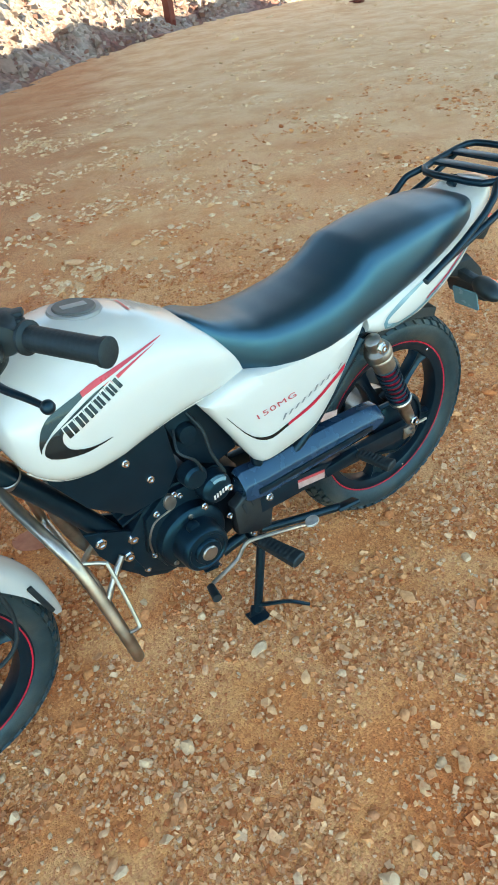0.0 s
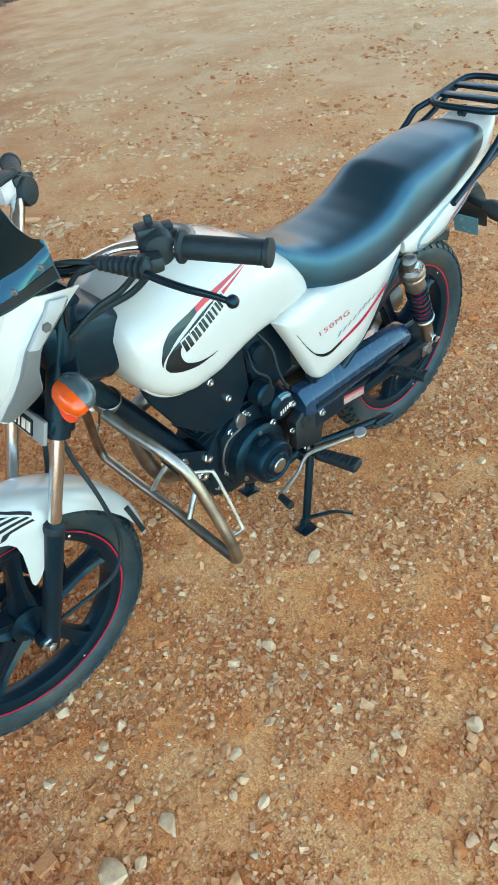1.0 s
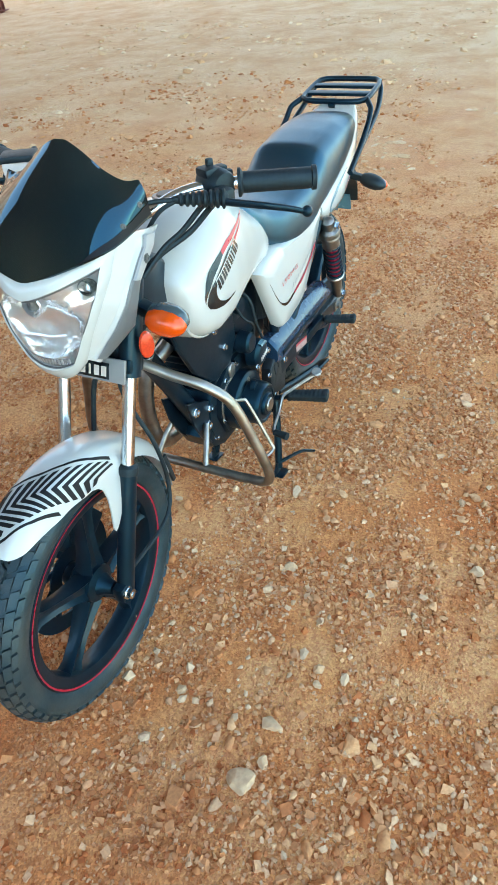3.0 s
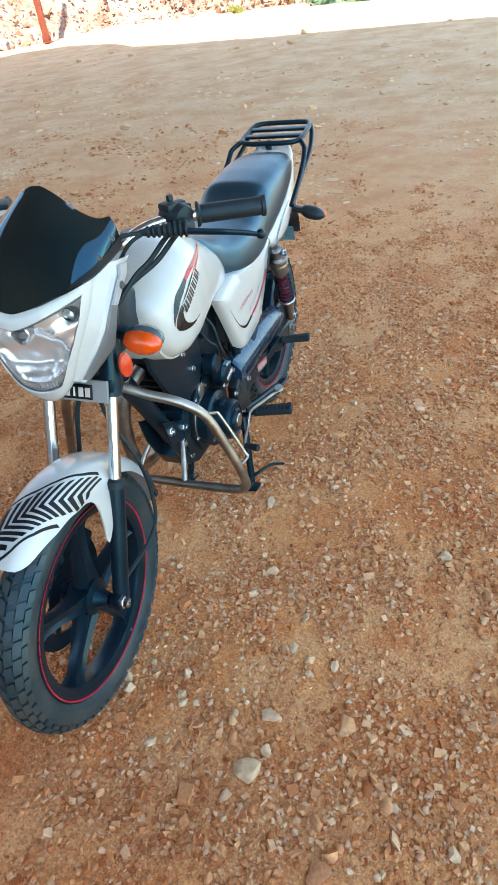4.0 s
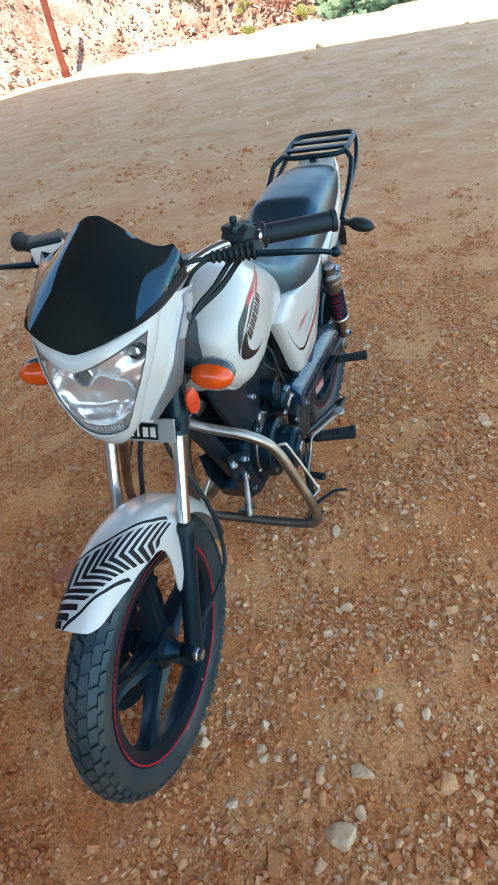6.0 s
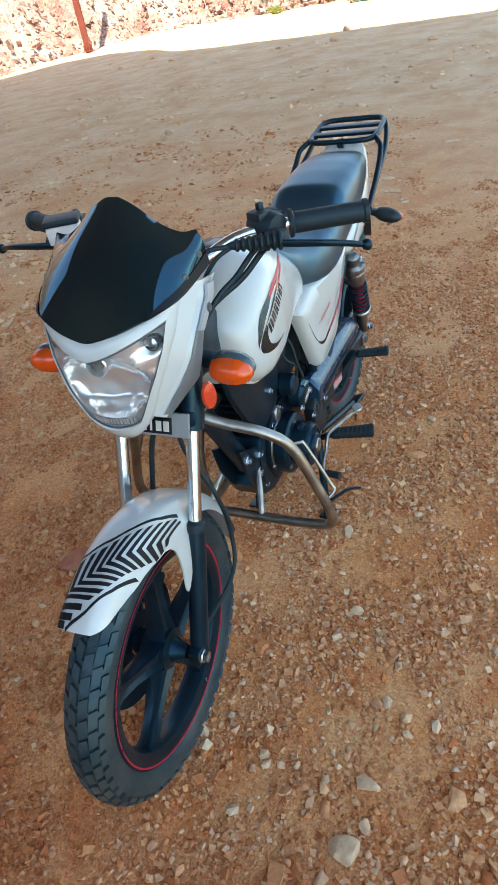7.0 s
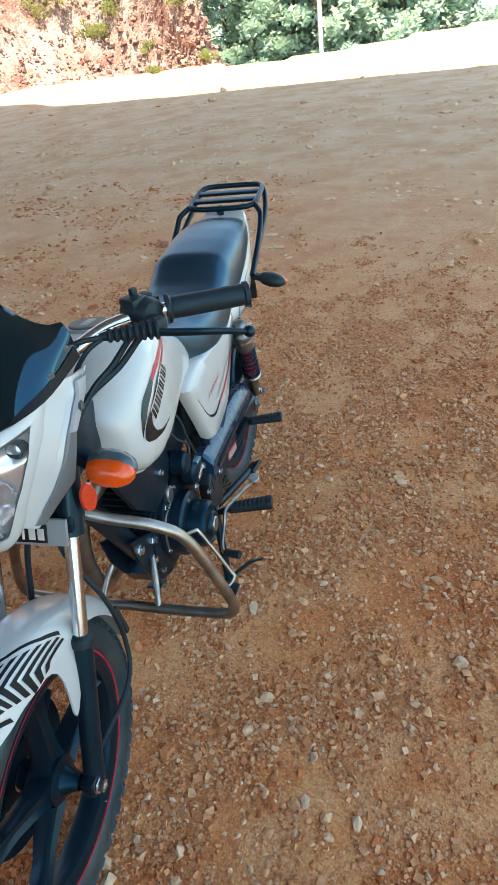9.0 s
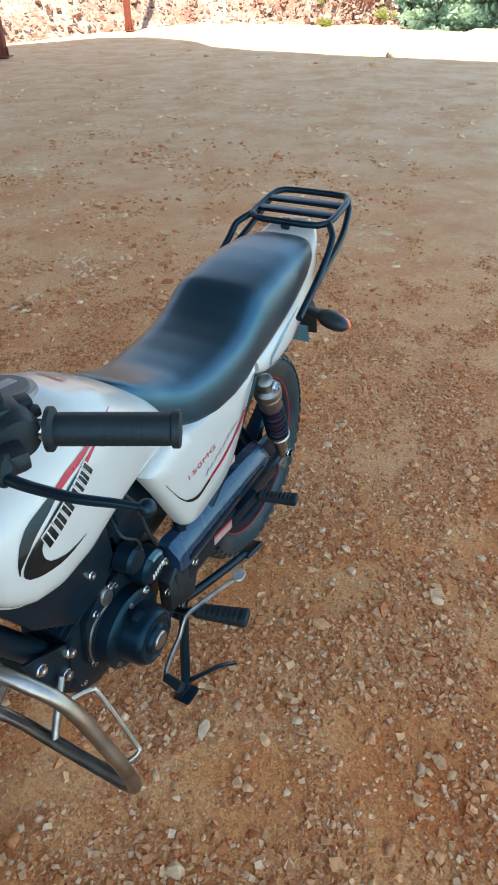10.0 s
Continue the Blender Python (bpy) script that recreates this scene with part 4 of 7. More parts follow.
part("badge", bm, DECAL, clamp, "black name badge", m=STEER)
for k in range(7):
    bm = bmesh.new()
    block(bm, (0.002, 0.011 if k != 4 else 0.004, 0.019), Matrix.Translation((1.1355, -0.050 + 0.0155 * k, 0.734)) @ tilt, 0.0005)
    part("badge_bar", bm, LABELPAPER, clamp, m=STEER)
bm = bmesh.new()
block(bm, (0.07, 0.19, 0.028), Matrix.Translation((1.030, 0, 0.925)) @ Matrix.Rotation(radians(22), 4, "Y"), 0.01)
part("upper_clamp", bm, ENGINE, bike, m=STEER)
bm = bmesh.new()
tube(bm, [(1.075, 0, 0.70), (1.01, 0, 0.86), (1.0, 0, 0.92)], 0.03, 16)
part("steering_head", bm, BLACK, bike)
bm = bmesh.new()
plate(bm, [(1.095, 0.790), (1.070, 0.870), (1.010, 0.882), (0.930, 0.848), (0.945, 0.745), (1.020, 0.742)], -0.052, 0.056, 0.014)
part("head_cover", bm, BLACK, bike, "black cover over the steering head")


# front mudguard: angle ahead of upright in degrees, radius, half width, drop of the sides
GUARD = [(-88, 0.317, 0.040, 0.020), (-80, 0.318, 0.046, 0.022), (-70, 0.322, 0.055, 0.03), (-55, 0.325, 0.060, 0.035), (-40, 0.328, 0.064, 0.036), (-20, 0.336, 0.066, 0.046),
         (0, 0.345, 0.066, 0.060), (15, 0.350, 0.064, 0.070), (22, 0.350, 0.060, 0.066), (27, 0.348, 0.057, 0.054), (29.5, 0.346, 0.053, 0.042)]
REACH = [(-88, 0.70), (-87.3, 0.86), (-86, 0.96), (-83, 1.0), (1, 1.0), (7, 0.95), (15, 0.90), (21, 0.85), (26, 0.80), (28, 0.75), (29, 0.66), (29.5, 0.52)]      # how far the sides come down
SKIRT = [(-26, 0.0), (-24, 0.030), (-22, 0.080), (-20, 0.112), (-18.4, 0.130), (-17, 0.134), (-15.6, 0.124), (-14, 0.088), (-12.2, 0.050), (-10, 0.026), (-7, 0.012), (-3.5, 0.004), (1, 0.0)]      # tabs beside the fork


def guard_at(deg):
    return [float(np.interp(deg, [g[0] for g in GUARD], [g[c] for g in GUARD])) for c in (1, 2, 3)]


def on_guard(deg, s, lift=0.0012):
    r, w, drop = guard_at(deg)
    lip = max(0.0, (deg - 20) / 9.5) ** 2 * 2.6 * (1 - s ** 4)
    rr = r - drop * abs(s) ** 3.0
    a = radians(deg + lip)
    up = Vector((math.sin(a), 0, math.cos(a)))
    return FA + Vector((rr * math.sin(a), w * math.copysign(abs(s) ** 0.85, s), rr * math.cos(a))) + lift * (up * (1 - abs(s) ** 3) + Vector((0, s, 0)) * abs(s) ** 2)


def guard_ring(deg, lift):
    """One section, with the tabs let down from its edges."""
    e = lerp(REACH, deg)
    pts = [on_guard(deg, e * (-1 + k / 8), lift) for k in range(17)]
    if deg < 1:
        d = lerp(SKIRT, deg)
        for side, full in ((-1, 0.55), (1, 1.0)):
            edge = pts[0] if side < 0 else pts[-1]
            tail = [edge + Vector((0.37 * d * full * f, side * 0.010 * math.sin(0.5 * math.pi * min(1, d * full * f / 0.1)), -0.93 * d * full * f)) for f in (0.25, 0.5, 0.75, 1.0)]
            pts = tail[::-1] + pts if side < 0 else pts + tail
    else:
        pts = [pts[0]] * 4 + pts + [pts[-1]] * 4
    return pts


angs = list(np.linspace(-88, -27, 22)) + list(np.linspace(-26, 1, 46)) + list(np.linspace(2.5, 27, 14)) + [27.6, 28.2, 28.7, 29.1, 29.35, 29.5]
bm = bmesh.new()
outer = [[bm.verts.new(p) for p in guard_ring(a, 0.0)] for a in angs]
inner = [[bm.verts.new(p) for p in guard_ring(a, -0.0035)] for a in angs]
for a, b in zip(outer, outer[1:]):
    bridge(bm, a, b, False)
for a, b in zip(inner, inner[1:]):
    bridge(bm, b, a, False)
for rows in ((outer[0], inner[0]), (inner[-1], outer[-1])):
    bridge(bm, *rows, closed=False)
for e in (0, -1):
    bridge(bm, [r[e] for r in outer], [r[e] for r in inner], False)
bmesh.ops.remove_doubles(bm, verts=bm.verts, dist=1e-6)
fender = part("front_fender", bm, WHITE, bike, "glossy white front mudguard with black chevrons", 60, STEER)
for s in (-1, 1):
    bm = along(on_guard(-62, s * 0.80, 0.006), on_guard(-80, s * 0.97, 0.007), (0.007, 0.012), 0.002)
    part("cable_clip", bm, PLASTIC, fender, "black cable clip on the mudguard", m=STEER)


def guard_stroke(points, half, bm, n=9):
    """A mitred film stroke on the mudguard through points of (degrees, s)."""
    M = [Vector((d * 0.0061, s * 0.075)) for d, s in points]
    sides = []
    for i, p in enumerate(M):
        t0 = (p - M[i - 1]).normalized() if i else (M[1] - p).normalized()
        t1 = (M[i + 1] - p).normalized() if i < len(M) - 1 else t0
        n0 = Vector((-t0.y, t0.x))
        n1 = Vector((-t1.y, t1.x))
        m = (n0 + n1).normalized()
        sides.append(m * half / max(0.6, m.dot(n0)))
    rows = []
    for i in range(len(M) - 1):
        for k in range(n + (i == len(M) - 2)):
            f = k / n
            p, o = M[i].lerp(M[i + 1], f), sides[i].lerp(sides[i + 1], f)
            rows.append([bm.verts.new(on_guard(q.x / 0.0061, max(-0.99, min(0.995, q.y / 0.075)), 0.0016)) for q in (p - o, p, p + o)])
    for p, q in zip(rows, rows[1:]):
        bridge(bm, p, q, False)


# each chevron: upper end, point, lower end
CHEVRONS = [((14.0, -0.66), (23.4, -0.62), (22.5, 0.24)), ((13.0, -0.38), (21.6, -0.36), (20.4, 0.40)), ((10.5, -0.16), (19.5, -0.18), (18.0, 0.52)), ((8.0, 0.0), (17.2, -0.03), (15.9, 0.60)),
            ((5.0, 0.15), (15.0, 0.10), (14.0, 0.66)), ((2.0, 0.32), (12.5, 0.24), (12.1, 0.73)), ((-1.5, 0.48), (10.1, 0.39), (10.1, 0.79)), ((-5.0, 0.61), (7.5, 0.55), (7.8, 0.86)),
            ((-9.0, 0.72), (4.6, 0.68), (5.0, 0.92)), ((-12.5, 0.80), (1.4, 0.79), (2.0, 0.98)), ((-16.0, 0.87), (-2.6, 0.88), (-1.4, 0.99)),
            ((-17.5, 0.93), (-7.0, 0.945), (-5.0, 0.99)), ((-18.5, 0.985), (-11.0, 0.99), (-9.0, 0.995))]
def between(a, b, f):
    return tuple(tuple(p + (q - p) * f for p, q in zip(u, v)) for u, v in zip(a, b))


for line, after in zip(CHEVRONS, CHEVRONS[1:]):
    near, far = between(line, after, -0.30), between(line, after, 0.30)
    bm = bmesh.new()
    rows = []
    for arm in (0, 1):
        for k in range(10 + arm):
            f = k / 10
            row = []
            for edge in (near, far):
                (d0, s0), (d1, s1) = edge[arm], edge[arm + 1]
                row.append((d0 + (d1 - d0) * f, s0 + (s1 - s0) * f))
            rows.append([bm.verts.new(on_guard(d, min(0.995, q), 0.0016)) for d, q in (row[0], ((row[0][0] + row[1][0]) / 2, (row[0][1] + row[1][1]) / 2), row[1])])
    for p, q in zip(rows, rows[1:]):
        bridge(bm, p, q, False)
    part("chevron", bm, MATTFILM, fender, "black chevron decal", m=STEER)
for line in (((25.6, -0.72), (24.8, 0.06)), ((27.4, -0.80), (27.0, -0.08)), ((28.8, -0.62), (28.6, -0.26))):
    bm = bmesh.new()
    guard_stroke(line, 0.0042, bm)
    part("chevron", bm, MATTFILM, fender, "black chevron decal", m=STEER)
for edge in (((16.5, -0.92), (14.0, -0.78), (11.0, -0.32), (5.5, 0.02), (-1.0, 0.34), (-10.5, 0.68), (-17.5, 0.84)), ((29.4, -0.20), (25.5, 0.20), (19.5, 0.58), (12.5, 0.86))):
    bm = bmesh.new()
    guard_stroke(edge, 0.0024, bm, 5)
    part("border_line", bm, MATTFILM, fender, "thin black border line", m=STEER)

# handlebar and controls
bm = bmesh.new()
bar = [(0.835, -0.350, 1.005), (0.885, -0.235, 1.006), (0.935, -0.150, 1.000), (0.985, -0.080, 0.970), (1.0, 0, 0.958),
       (0.985, 0.080, 0.970), (0.935, 0.150, 1.000), (0.885, 0.235, 1.006), (0.835, 0.350, 1.005)]
tube(bm, bar, 0.0115, 14, 60)
handlebar = part("handlebar", bm, CHROME, bike, "chrome tubular handlebar", m=STEER)
for s in (-1, 1):
    a, b = Vector((0.888, s * 0.228, 1.006)), Vector((0.828, s * 0.352, 1.004))
    axis = Matrix.Translation(a) @ Vector((0, 1, 0)).rotation_difference(b - a).to_matrix().to_4x4()
    L = (b - a).length
    bm = bmesh.new()
    prof = [(0.012, 0), (0.024, 0.001), (0.024, 0.006), (0.0175, 0.010)]
    for k in range(12):
        t = 0.014 + (L - 0.026) * k / 12
        prof += [(0.0179, t), (0.0180, t + 0.002), (0.0180, t + (L - 0.026) / 12 * 0.75), (0.0179, t + (L - 0.026) / 12 * 0.85)]
    prof += [(0.0175, L - 0.010), (0.0205, L - 0.008), (0.0205, L - 0.001), (0.0185, L), (0.006, L + 0.0005)]
    lathe(bm, prof, 24, axis)
    part("grip", bm, GRIP, handlebar, "black ribbed rubber grip", 30, STEER)
    # switch housing
    bm = bmesh.new()
    sw = Matrix.Translation((0.905, s * 0.196, 1.008)) @ Matrix.Rotation(radians(-27 * s), 4, "Z")
    lathe(bm, [(0.012, -0.030), (0.024, -0.029), (0.027, -0.022), (0.027, 0.010), (0.0255, 0.012), (0.0255, 0.020), (0.022, 0.026), (0.012, 0.027)], 24, sw @ Matrix.Diagonal((1, s, 1, 1)))
    block(bm, (0.030, 0.034, 0.016), sw @ Matrix.Translation((0.012, -0.006 * s, 0.022)), 0.006)
    block(bm, (0.014, 0.012, 0.012), sw @ Matrix.Translation((-0.026, 0.002, 0.012)), 0.004)
    block(bm, (0.016, 0.020, 0.010), sw @ Matrix.Translation((-0.022, -0.014 * s, 0.018)), 0.003)
    block(bm, (0.012, 0.010, 0.014), sw @ Matrix.Translation((0.004, -0.010 * s, 0.034)), 0.003)
    part("switch_housing", bm, PLASTIC, handlebar, m=STEER)
    # lever
    bm = bmesh.new()
    tube(bm, [(0.958, s * 0.215, 1.000), (0.964, s * 0.255, 1.001), (0.957, s * 0.310, 0.998), (0.940, s * 0.345, 0.990), (0.929, s * 0.366, 0.983)], (0.0085, 0.0055), 10, 20, 0.8)
    bmesh.ops.create_uvsphere(bm, u_segments=14, v_segments=9, radius=0.0095, matrix=Matrix.Translation((0.927, s * 0.370, 0.983)))
    part("clutch_lever" if s > 0 else "brake_lever", bm, BLACK, handlebar, "black lever with ball end", m=STEER)
    bm = bmesh.new()
    block(bm, (0.036, 0.034, 0.024), Matrix.Translation((0.940, s * 0.222, 1.002)) @ Matrix.Rotation(radians(-27 * s), 4, "Z"), 0.008)
    part("lever_perch", bm, PLASTIC, handlebar, m=STEER)
# ribbed boot on the clutch cable
a, b = Vector((0.956, 0.238, 1.004)), Vector((0.990, 0.165, 1.008))
axis = Matrix.Translation(a) @ Vector((0, 1, 0)).rotation_difference(b - a).to_matrix().to_4x4()
prof = [(0.006, -0.004)]
for k in range(8):
    t = (b - a).length * k / 8
    w = 0.0165 - 0.0008 * k
    prof += [(w * 0.72, t), (w, t + 0.0025), (w, t + 0.006), (w * 0.72, t + 0.0085)]
prof += [(0.005, (b - a).length + 0.01)]
bm = bmesh.new()
lathe(bm, prof, 20, axis)
part("cable_boot", bm, GRIP, handlebar, "ribbed black rubber cable boot", 30, STEER)
# brake master cylinder with pale lid
bm = bmesh.new()
mc = Matrix.Translation((0.945, -0.190, 1.022)) @ Matrix.Rotation(radians(27), 4, "Z")
block(bm, (0.046, 0.062, 0.034), mc, 0.006)
reservoir = part("brake_reservoir", bm, LABELPAPER, handlebar, "pale brake fluid reservoir", m=STEER)
bm = bmesh.new()
block(bm, (0.050, 0.066, 0.012), mc @ Matrix.Translation((0, 0, 0.022)), 0.004)
part("reservoir_lid", bm, PLASTIC, reservoir, m=STEER)
# cables
for pts, r in (([(0.990, 0.165, 1.008), (1.02, 0.120, 1.008), (1.06, 0.07, 0.99), (1.075, 0.06, 0.93), (1.02, 0.055, 0.84), (0.93, 0.055, 0.74), (0.86, 0.06, 0.60)], 0.0042),
               ([(0.930, 0.208, 0.990), (0.915, 0.182, 0.966), (0.938, 0.150, 0.930), (0.980, 0.114, 0.906), (1.03, 0.088, 0.884)], 0.0058),
               ([(0.940, 0.196, 0.990), (0.930, 0.172, 0.972), (0.952, 0.144, 0.938), (0.988, 0.122, 0.918), (1.035, 0.098, 0.880)], 0.0052),
               ([(0.990, 0.165, 1.008), (1.012, 0.138, 0.992), (1.028, 0.112, 0.950), (1.035, 0.095, 0.890)], 0.0040),
               ([(0.985, -0.150, 1.004), (1.06, -0.09, 1.00), (1.09, -0.03, 0.90), (1.085, 0.0, 0.75), (1.09, -0.035, 0.64), (1.12, -0.055, 0.50), (1.19, -0.075, 0.37)], 0.0055),
               ([(0.915, -0.175, 0.985), (0.97, -0.12, 0.93), (0.99, -0.05, 0.86), (0.93, -0.03, 0.78)], 0.0050),
               ([(1.03, 0.03, 0.93), (1.075, 0.03, 0.75), (1.085, 0.035, 0.64), (1.075, 0.075, 0.52), (1.072, 0.088, 0.40), (1.12, 0.095, 0.33), (1.255, 0.075, 0.300)], 0.0048)):
    bm = bmesh.new()
    tube(bm, pts, r, 8, 40)
    part("cable", bm, GRIP, handlebar, m=STEER)

# headlamp fairing: front surface x(y, z)
def skin(y, z, back=0.0):
    xc = float(np.interp(z, [0.74, 0.78, 0.85, 0.90, 0.955, 1.0], [1.196, 1.214, 1.230, 1.232, 1.224, 1.205]))
    return Vector((xc - 4.7 * y * y - back, y, z))


def lens_uv(u, v, grow=0.0):
    """Lamp outline: u across from -1 to 1, v down from 0 to 1; grow widens it."""
    w = float(np.interp(v, [0, 0.25, 0.5, 0.75, 0.9, 1], [0.113, 0.105, 0.090, 0.071, 0.059, 0.049])) + grow * float(np.interp(v, [0, 0.3, 1], [0.014, 0.015, 0.008]))
    top = 0.919 + 0.040 * abs(u) ** 1.25 + grow * (0.029 + 0.009 * u * u)
    low = 0.788 + 0.012 * u * u - grow * 0.038 * (1 - 0.75 * u * u)
    return u * w, top + (low - top) * v


def ring_uv(n):
    """Stations round the outline."""
    out = [(-1 + 2 * k / n, 0.0) for k in range(n)] + [(1.0, k / n) for k in range(n)]
    return out + [(1 - 2 * k / n, 1.0) for k in range(n)] + [(-1.0, 1 - k / n) for k in range(n)]


bm = bmesh.new()
rings = []
for grow, back in ((0.0, 0.020), (0.0, 0.000), (0.12, -0.006), (0.5, -0.005), (0.9, 0.0), (1.0, 0.005), (1.0, 0.018)):
    rings.append([skin(*lens_uv(u, v, grow), back) for u, v in ring_uv(14)])
loft(bm, rings, caps=False)
fairing = part("headlamp_fairing", bm, WHITE, bike, "white headlamp fairing with silver side inserts", 50, STEER)
bm = bmesh.new()
edge = [skin(*lens_uv(u, v, 0.02), -0.001) for u, v in ring_uv(14)]
tube(bm, edge + edge[:1], 0.0019, 6, soft=False)
part("lens_trim", bm, TRIMGREY, fairing, "thin grey rubber trim round the lamp", m=STEER)
bm = bmesh.new()
N = 28
grid = [[bm.verts.new(skin(*lens_uv(-1 + 2 * i / N, j / N), -0.004 * (1 - (2 * i / N - 1) ** 2) * math.sin(math.pi * j / N))) for i in range(N + 1)] for j in range(N + 1)]
for a, b in zip(grid, grid[1:]):
    bridge(bm, a, b, False)
lamp = part("headlamp_lens", bm, LENS, fairing, "clear headlamp lens over chrome reflector", m=STEER)
lamp.visible_shadow = False
# reflector: faceted bowl behind the lens
bm = bmesh.new()
grid = []
for j in range(N + 1):
    row = []
    for i in range(N + 1):
        u, v = -1 + 2 * i / N, j / N
        y, z = lens_uv(u, v)
        bowl = max(0.0, 1 - (y / 0.070) ** 2 - ((z - 0.866) / 0.056) ** 2)
        deep = 0.016 + 0.050 * bowl ** 0.55 + (0.0014 * math.cos(8 * math.pi * u) * (1 - 0.7 * bowl) + 0.0035 * noise.noise(Vector((y * 45, z * 45, 3)))) * (0.1 < v < 0.92)
        deep -= 0.006 * max(0.0, 1 - ((z - 0.826) / 0.008) ** 2) * (abs(y) < 0.05)
        deep += 0.016 * max(0.0, 1 - ((abs(y) - 0.084) / 0.018) ** 2 - ((z - 0.930) / 0.018) ** 2)
        row.append(bm.verts.new(skin(y, z, deep)))
    grid.append(row)
for a, b in zip(grid, grid[1:]):
    bridge(bm, a, b, False)
part("reflector", bm, MIRRORED, lamp, "rippled chrome reflector", 60, STEER)
for y, z, r in ((0.004, 0.906, 0.016), (0.084, 0.930, 0.012), (-0.084, 0.930, 0.012)):
    at = Matrix.Translation(skin(y, z, 0.034)) @ Matrix.Rotation(radians(-90), 4, "Z")
    bm = bmesh.new()
    lathe(bm, [(r * 1.15, 0.0), (r * 1.15, 0.016), (r, 0.018), (r * 0.92, 0.014), (r * 0.85, 0.002), (0.001, 0.0)], 24, at)
    cup = part("bulb_cup", bm, MIRRORED if y < 0.01 and y > 0 else ENGINE, lamp, "dark-rimmed bulb cup", m=STEER)
    bm = bmesh.new()
    bmesh.ops.create_uvsphere(bm, u_segments=16, v_segments=10, radius=r * 0.62, matrix=Matrix.Translation(skin(y, z, 0.024)))
    part("bulb", bm, BULB if abs(y) > 0.01 else SILVER, lamp, m=STEER)
bm = bmesh.new()
for k in range(13):
    y = -0.036 + 0.006 * k
    block(bm, (0.004, 0.0035, 0.012), Matrix.Translation(skin(y, 0.800, 0.008)), 0.001)
part("lens_flutes", bm, LABELPAPER, lamp, m=STEER)
def wing_back(v, s):
    """The rear edge of a side panel, from its top point down."""
    return Vector((lerp([(0, 1.010), (0.3, 1.098), (0.5, 1.113), (0.72, 1.114), (0.88, 1.138), (1, 1.178)], v), s * lerp([(0, 0.132), (0.3, 0.130), (0.5, 0.127), (0.72, 0.116), (0.88, 0.086), (1, 0.055)], v),
                   lerp([(0, 0.972), (0.3, 0.914), (0.5, 0.876), (0.72, 0.836), (0.88, 0.803), (1, 0.772)], v)))


def wing_fold(v):
    """Where the raised panel of a wing begins, from the lamp backwards."""
    return lerp([(0, 0.50), (0.2, 0.47), (0.5, 0.44), (0.8, 0.26), (1, 0.20)], v)


def wing_at(v, f, s, lift=0.0):
    """A place on a side panel: v from its top down, f from the lamp backwards."""
    y, z = lens_uv(s, v, 1.0)
    a, b = skin(y, z, 0.012), wing_back(v, s)
    raised = 0.006 * min(1.0, max(0.0, (f - wing_fold(v) + 0.06) / 0.06), max(0.0, (0.97 - f) / 0.04)) * min(1.0, max(0.0, (v - 0.04) / 0.05))
    return a.lerp(b, f) + Vector((0, s * (0.010 * math.sin(math.pi * f) + raised + lift), 0))


for s in (-1, 1):      # side wings running back to the fork
    bm = bmesh.new()
    rows = []
    for k in range(25):
        v = 0.97 * k / 24
        e = wing_fold(v)
        row = [wing_at(v, f, s) for f in [(e - 0.06) * q for q in (0, 0.25, 0.5, 0.75, 1)] + [e + (0.93 - e) * q for q in (0, 0.25, 0.5, 0.75, 1)] + [0.97, 1]]
        rows.append(row + [p - Vector((0, s * 0.004, 0)) for p in reversed(row)])
    loft(bm, rows)
    wing = part("fairing_side", bm, WHITE, fairing, "white side panel of the fairing", 30, STEER)
    bm = bmesh.new()
    rows = []
    for k in range(20):
        v = 0.05 + 0.90 * k / 19
        f0, f1 = wing_fold(v) + 0.015, lerp([(0.05, 0.90), (0.2, 0.93), (0.8, 0.93), (0.95, 0.80)], v)
        rows.append([wing_at(v, f0 + (f1 - f0) * q, s, 0.001 if q in (0, 1) else 0.004) for q in (0, 0.08, 0.3, 0.5, 0.7, 0.92, 1)])
    loft(bm, rows, closed=False)
    part("silver_insert", bm, INSERT, wing, "silver panel insert", m=STEER)
    bm = bmesh.new()
    tube(bm, [row[0] + Vector((0.0006, s * 0.0008, 0)) for row in rows[1:]], 0.0011, 6, 30)
    part("seam", bm, GREYTEXT, wing, m=STEER)
    bm = bmesh.new()
    bolt(bm, wing_at(0.17, 0.64, s, 0.0072), 0.0062, 0.003, s)
    part("panel_screw", bm, TRIMGREY, wing, "dark recessed panel screw", m=STEER)
    bm = bmesh.new()
    rows = []
    for k in range(9):
        v = 0.03 + 0.27 * k / 8
        rows.append([wing_at(v, f, s, lift) for f, lift in ((0.49, 0.002), (0.51, 0.0065), (0.65, 0.0072), (0.80, 0.0065), (0.82, 0.002))])
    loft(bm, rows, closed=False)
    part("silver_bar", bm, PALESILVER, wing, "pale silver raised bar with a screw", m=STEER)


# screen
SCREEN_BASE = smooth([(1.221, 0.0, 0.948), (1.2205, 0.014, 0.950), (1.2145, 0.048, 0.960), (1.198, 0.084, 0.972), (1.176, 0.110, 0.980), (1.128, 0.130, 0.986), (1.042, 0.142, 1.002)], 41)
SCREEN_TOP = smooth([(1.050, 0.0, 1.112), (1.050, 0.014, 1.1105), (1.053, 0.042, 1.096), (1.052, 0.076, 1.069), (1.047, 0.106, 1.054), (1.043, 0.130, 1.056)], 41)


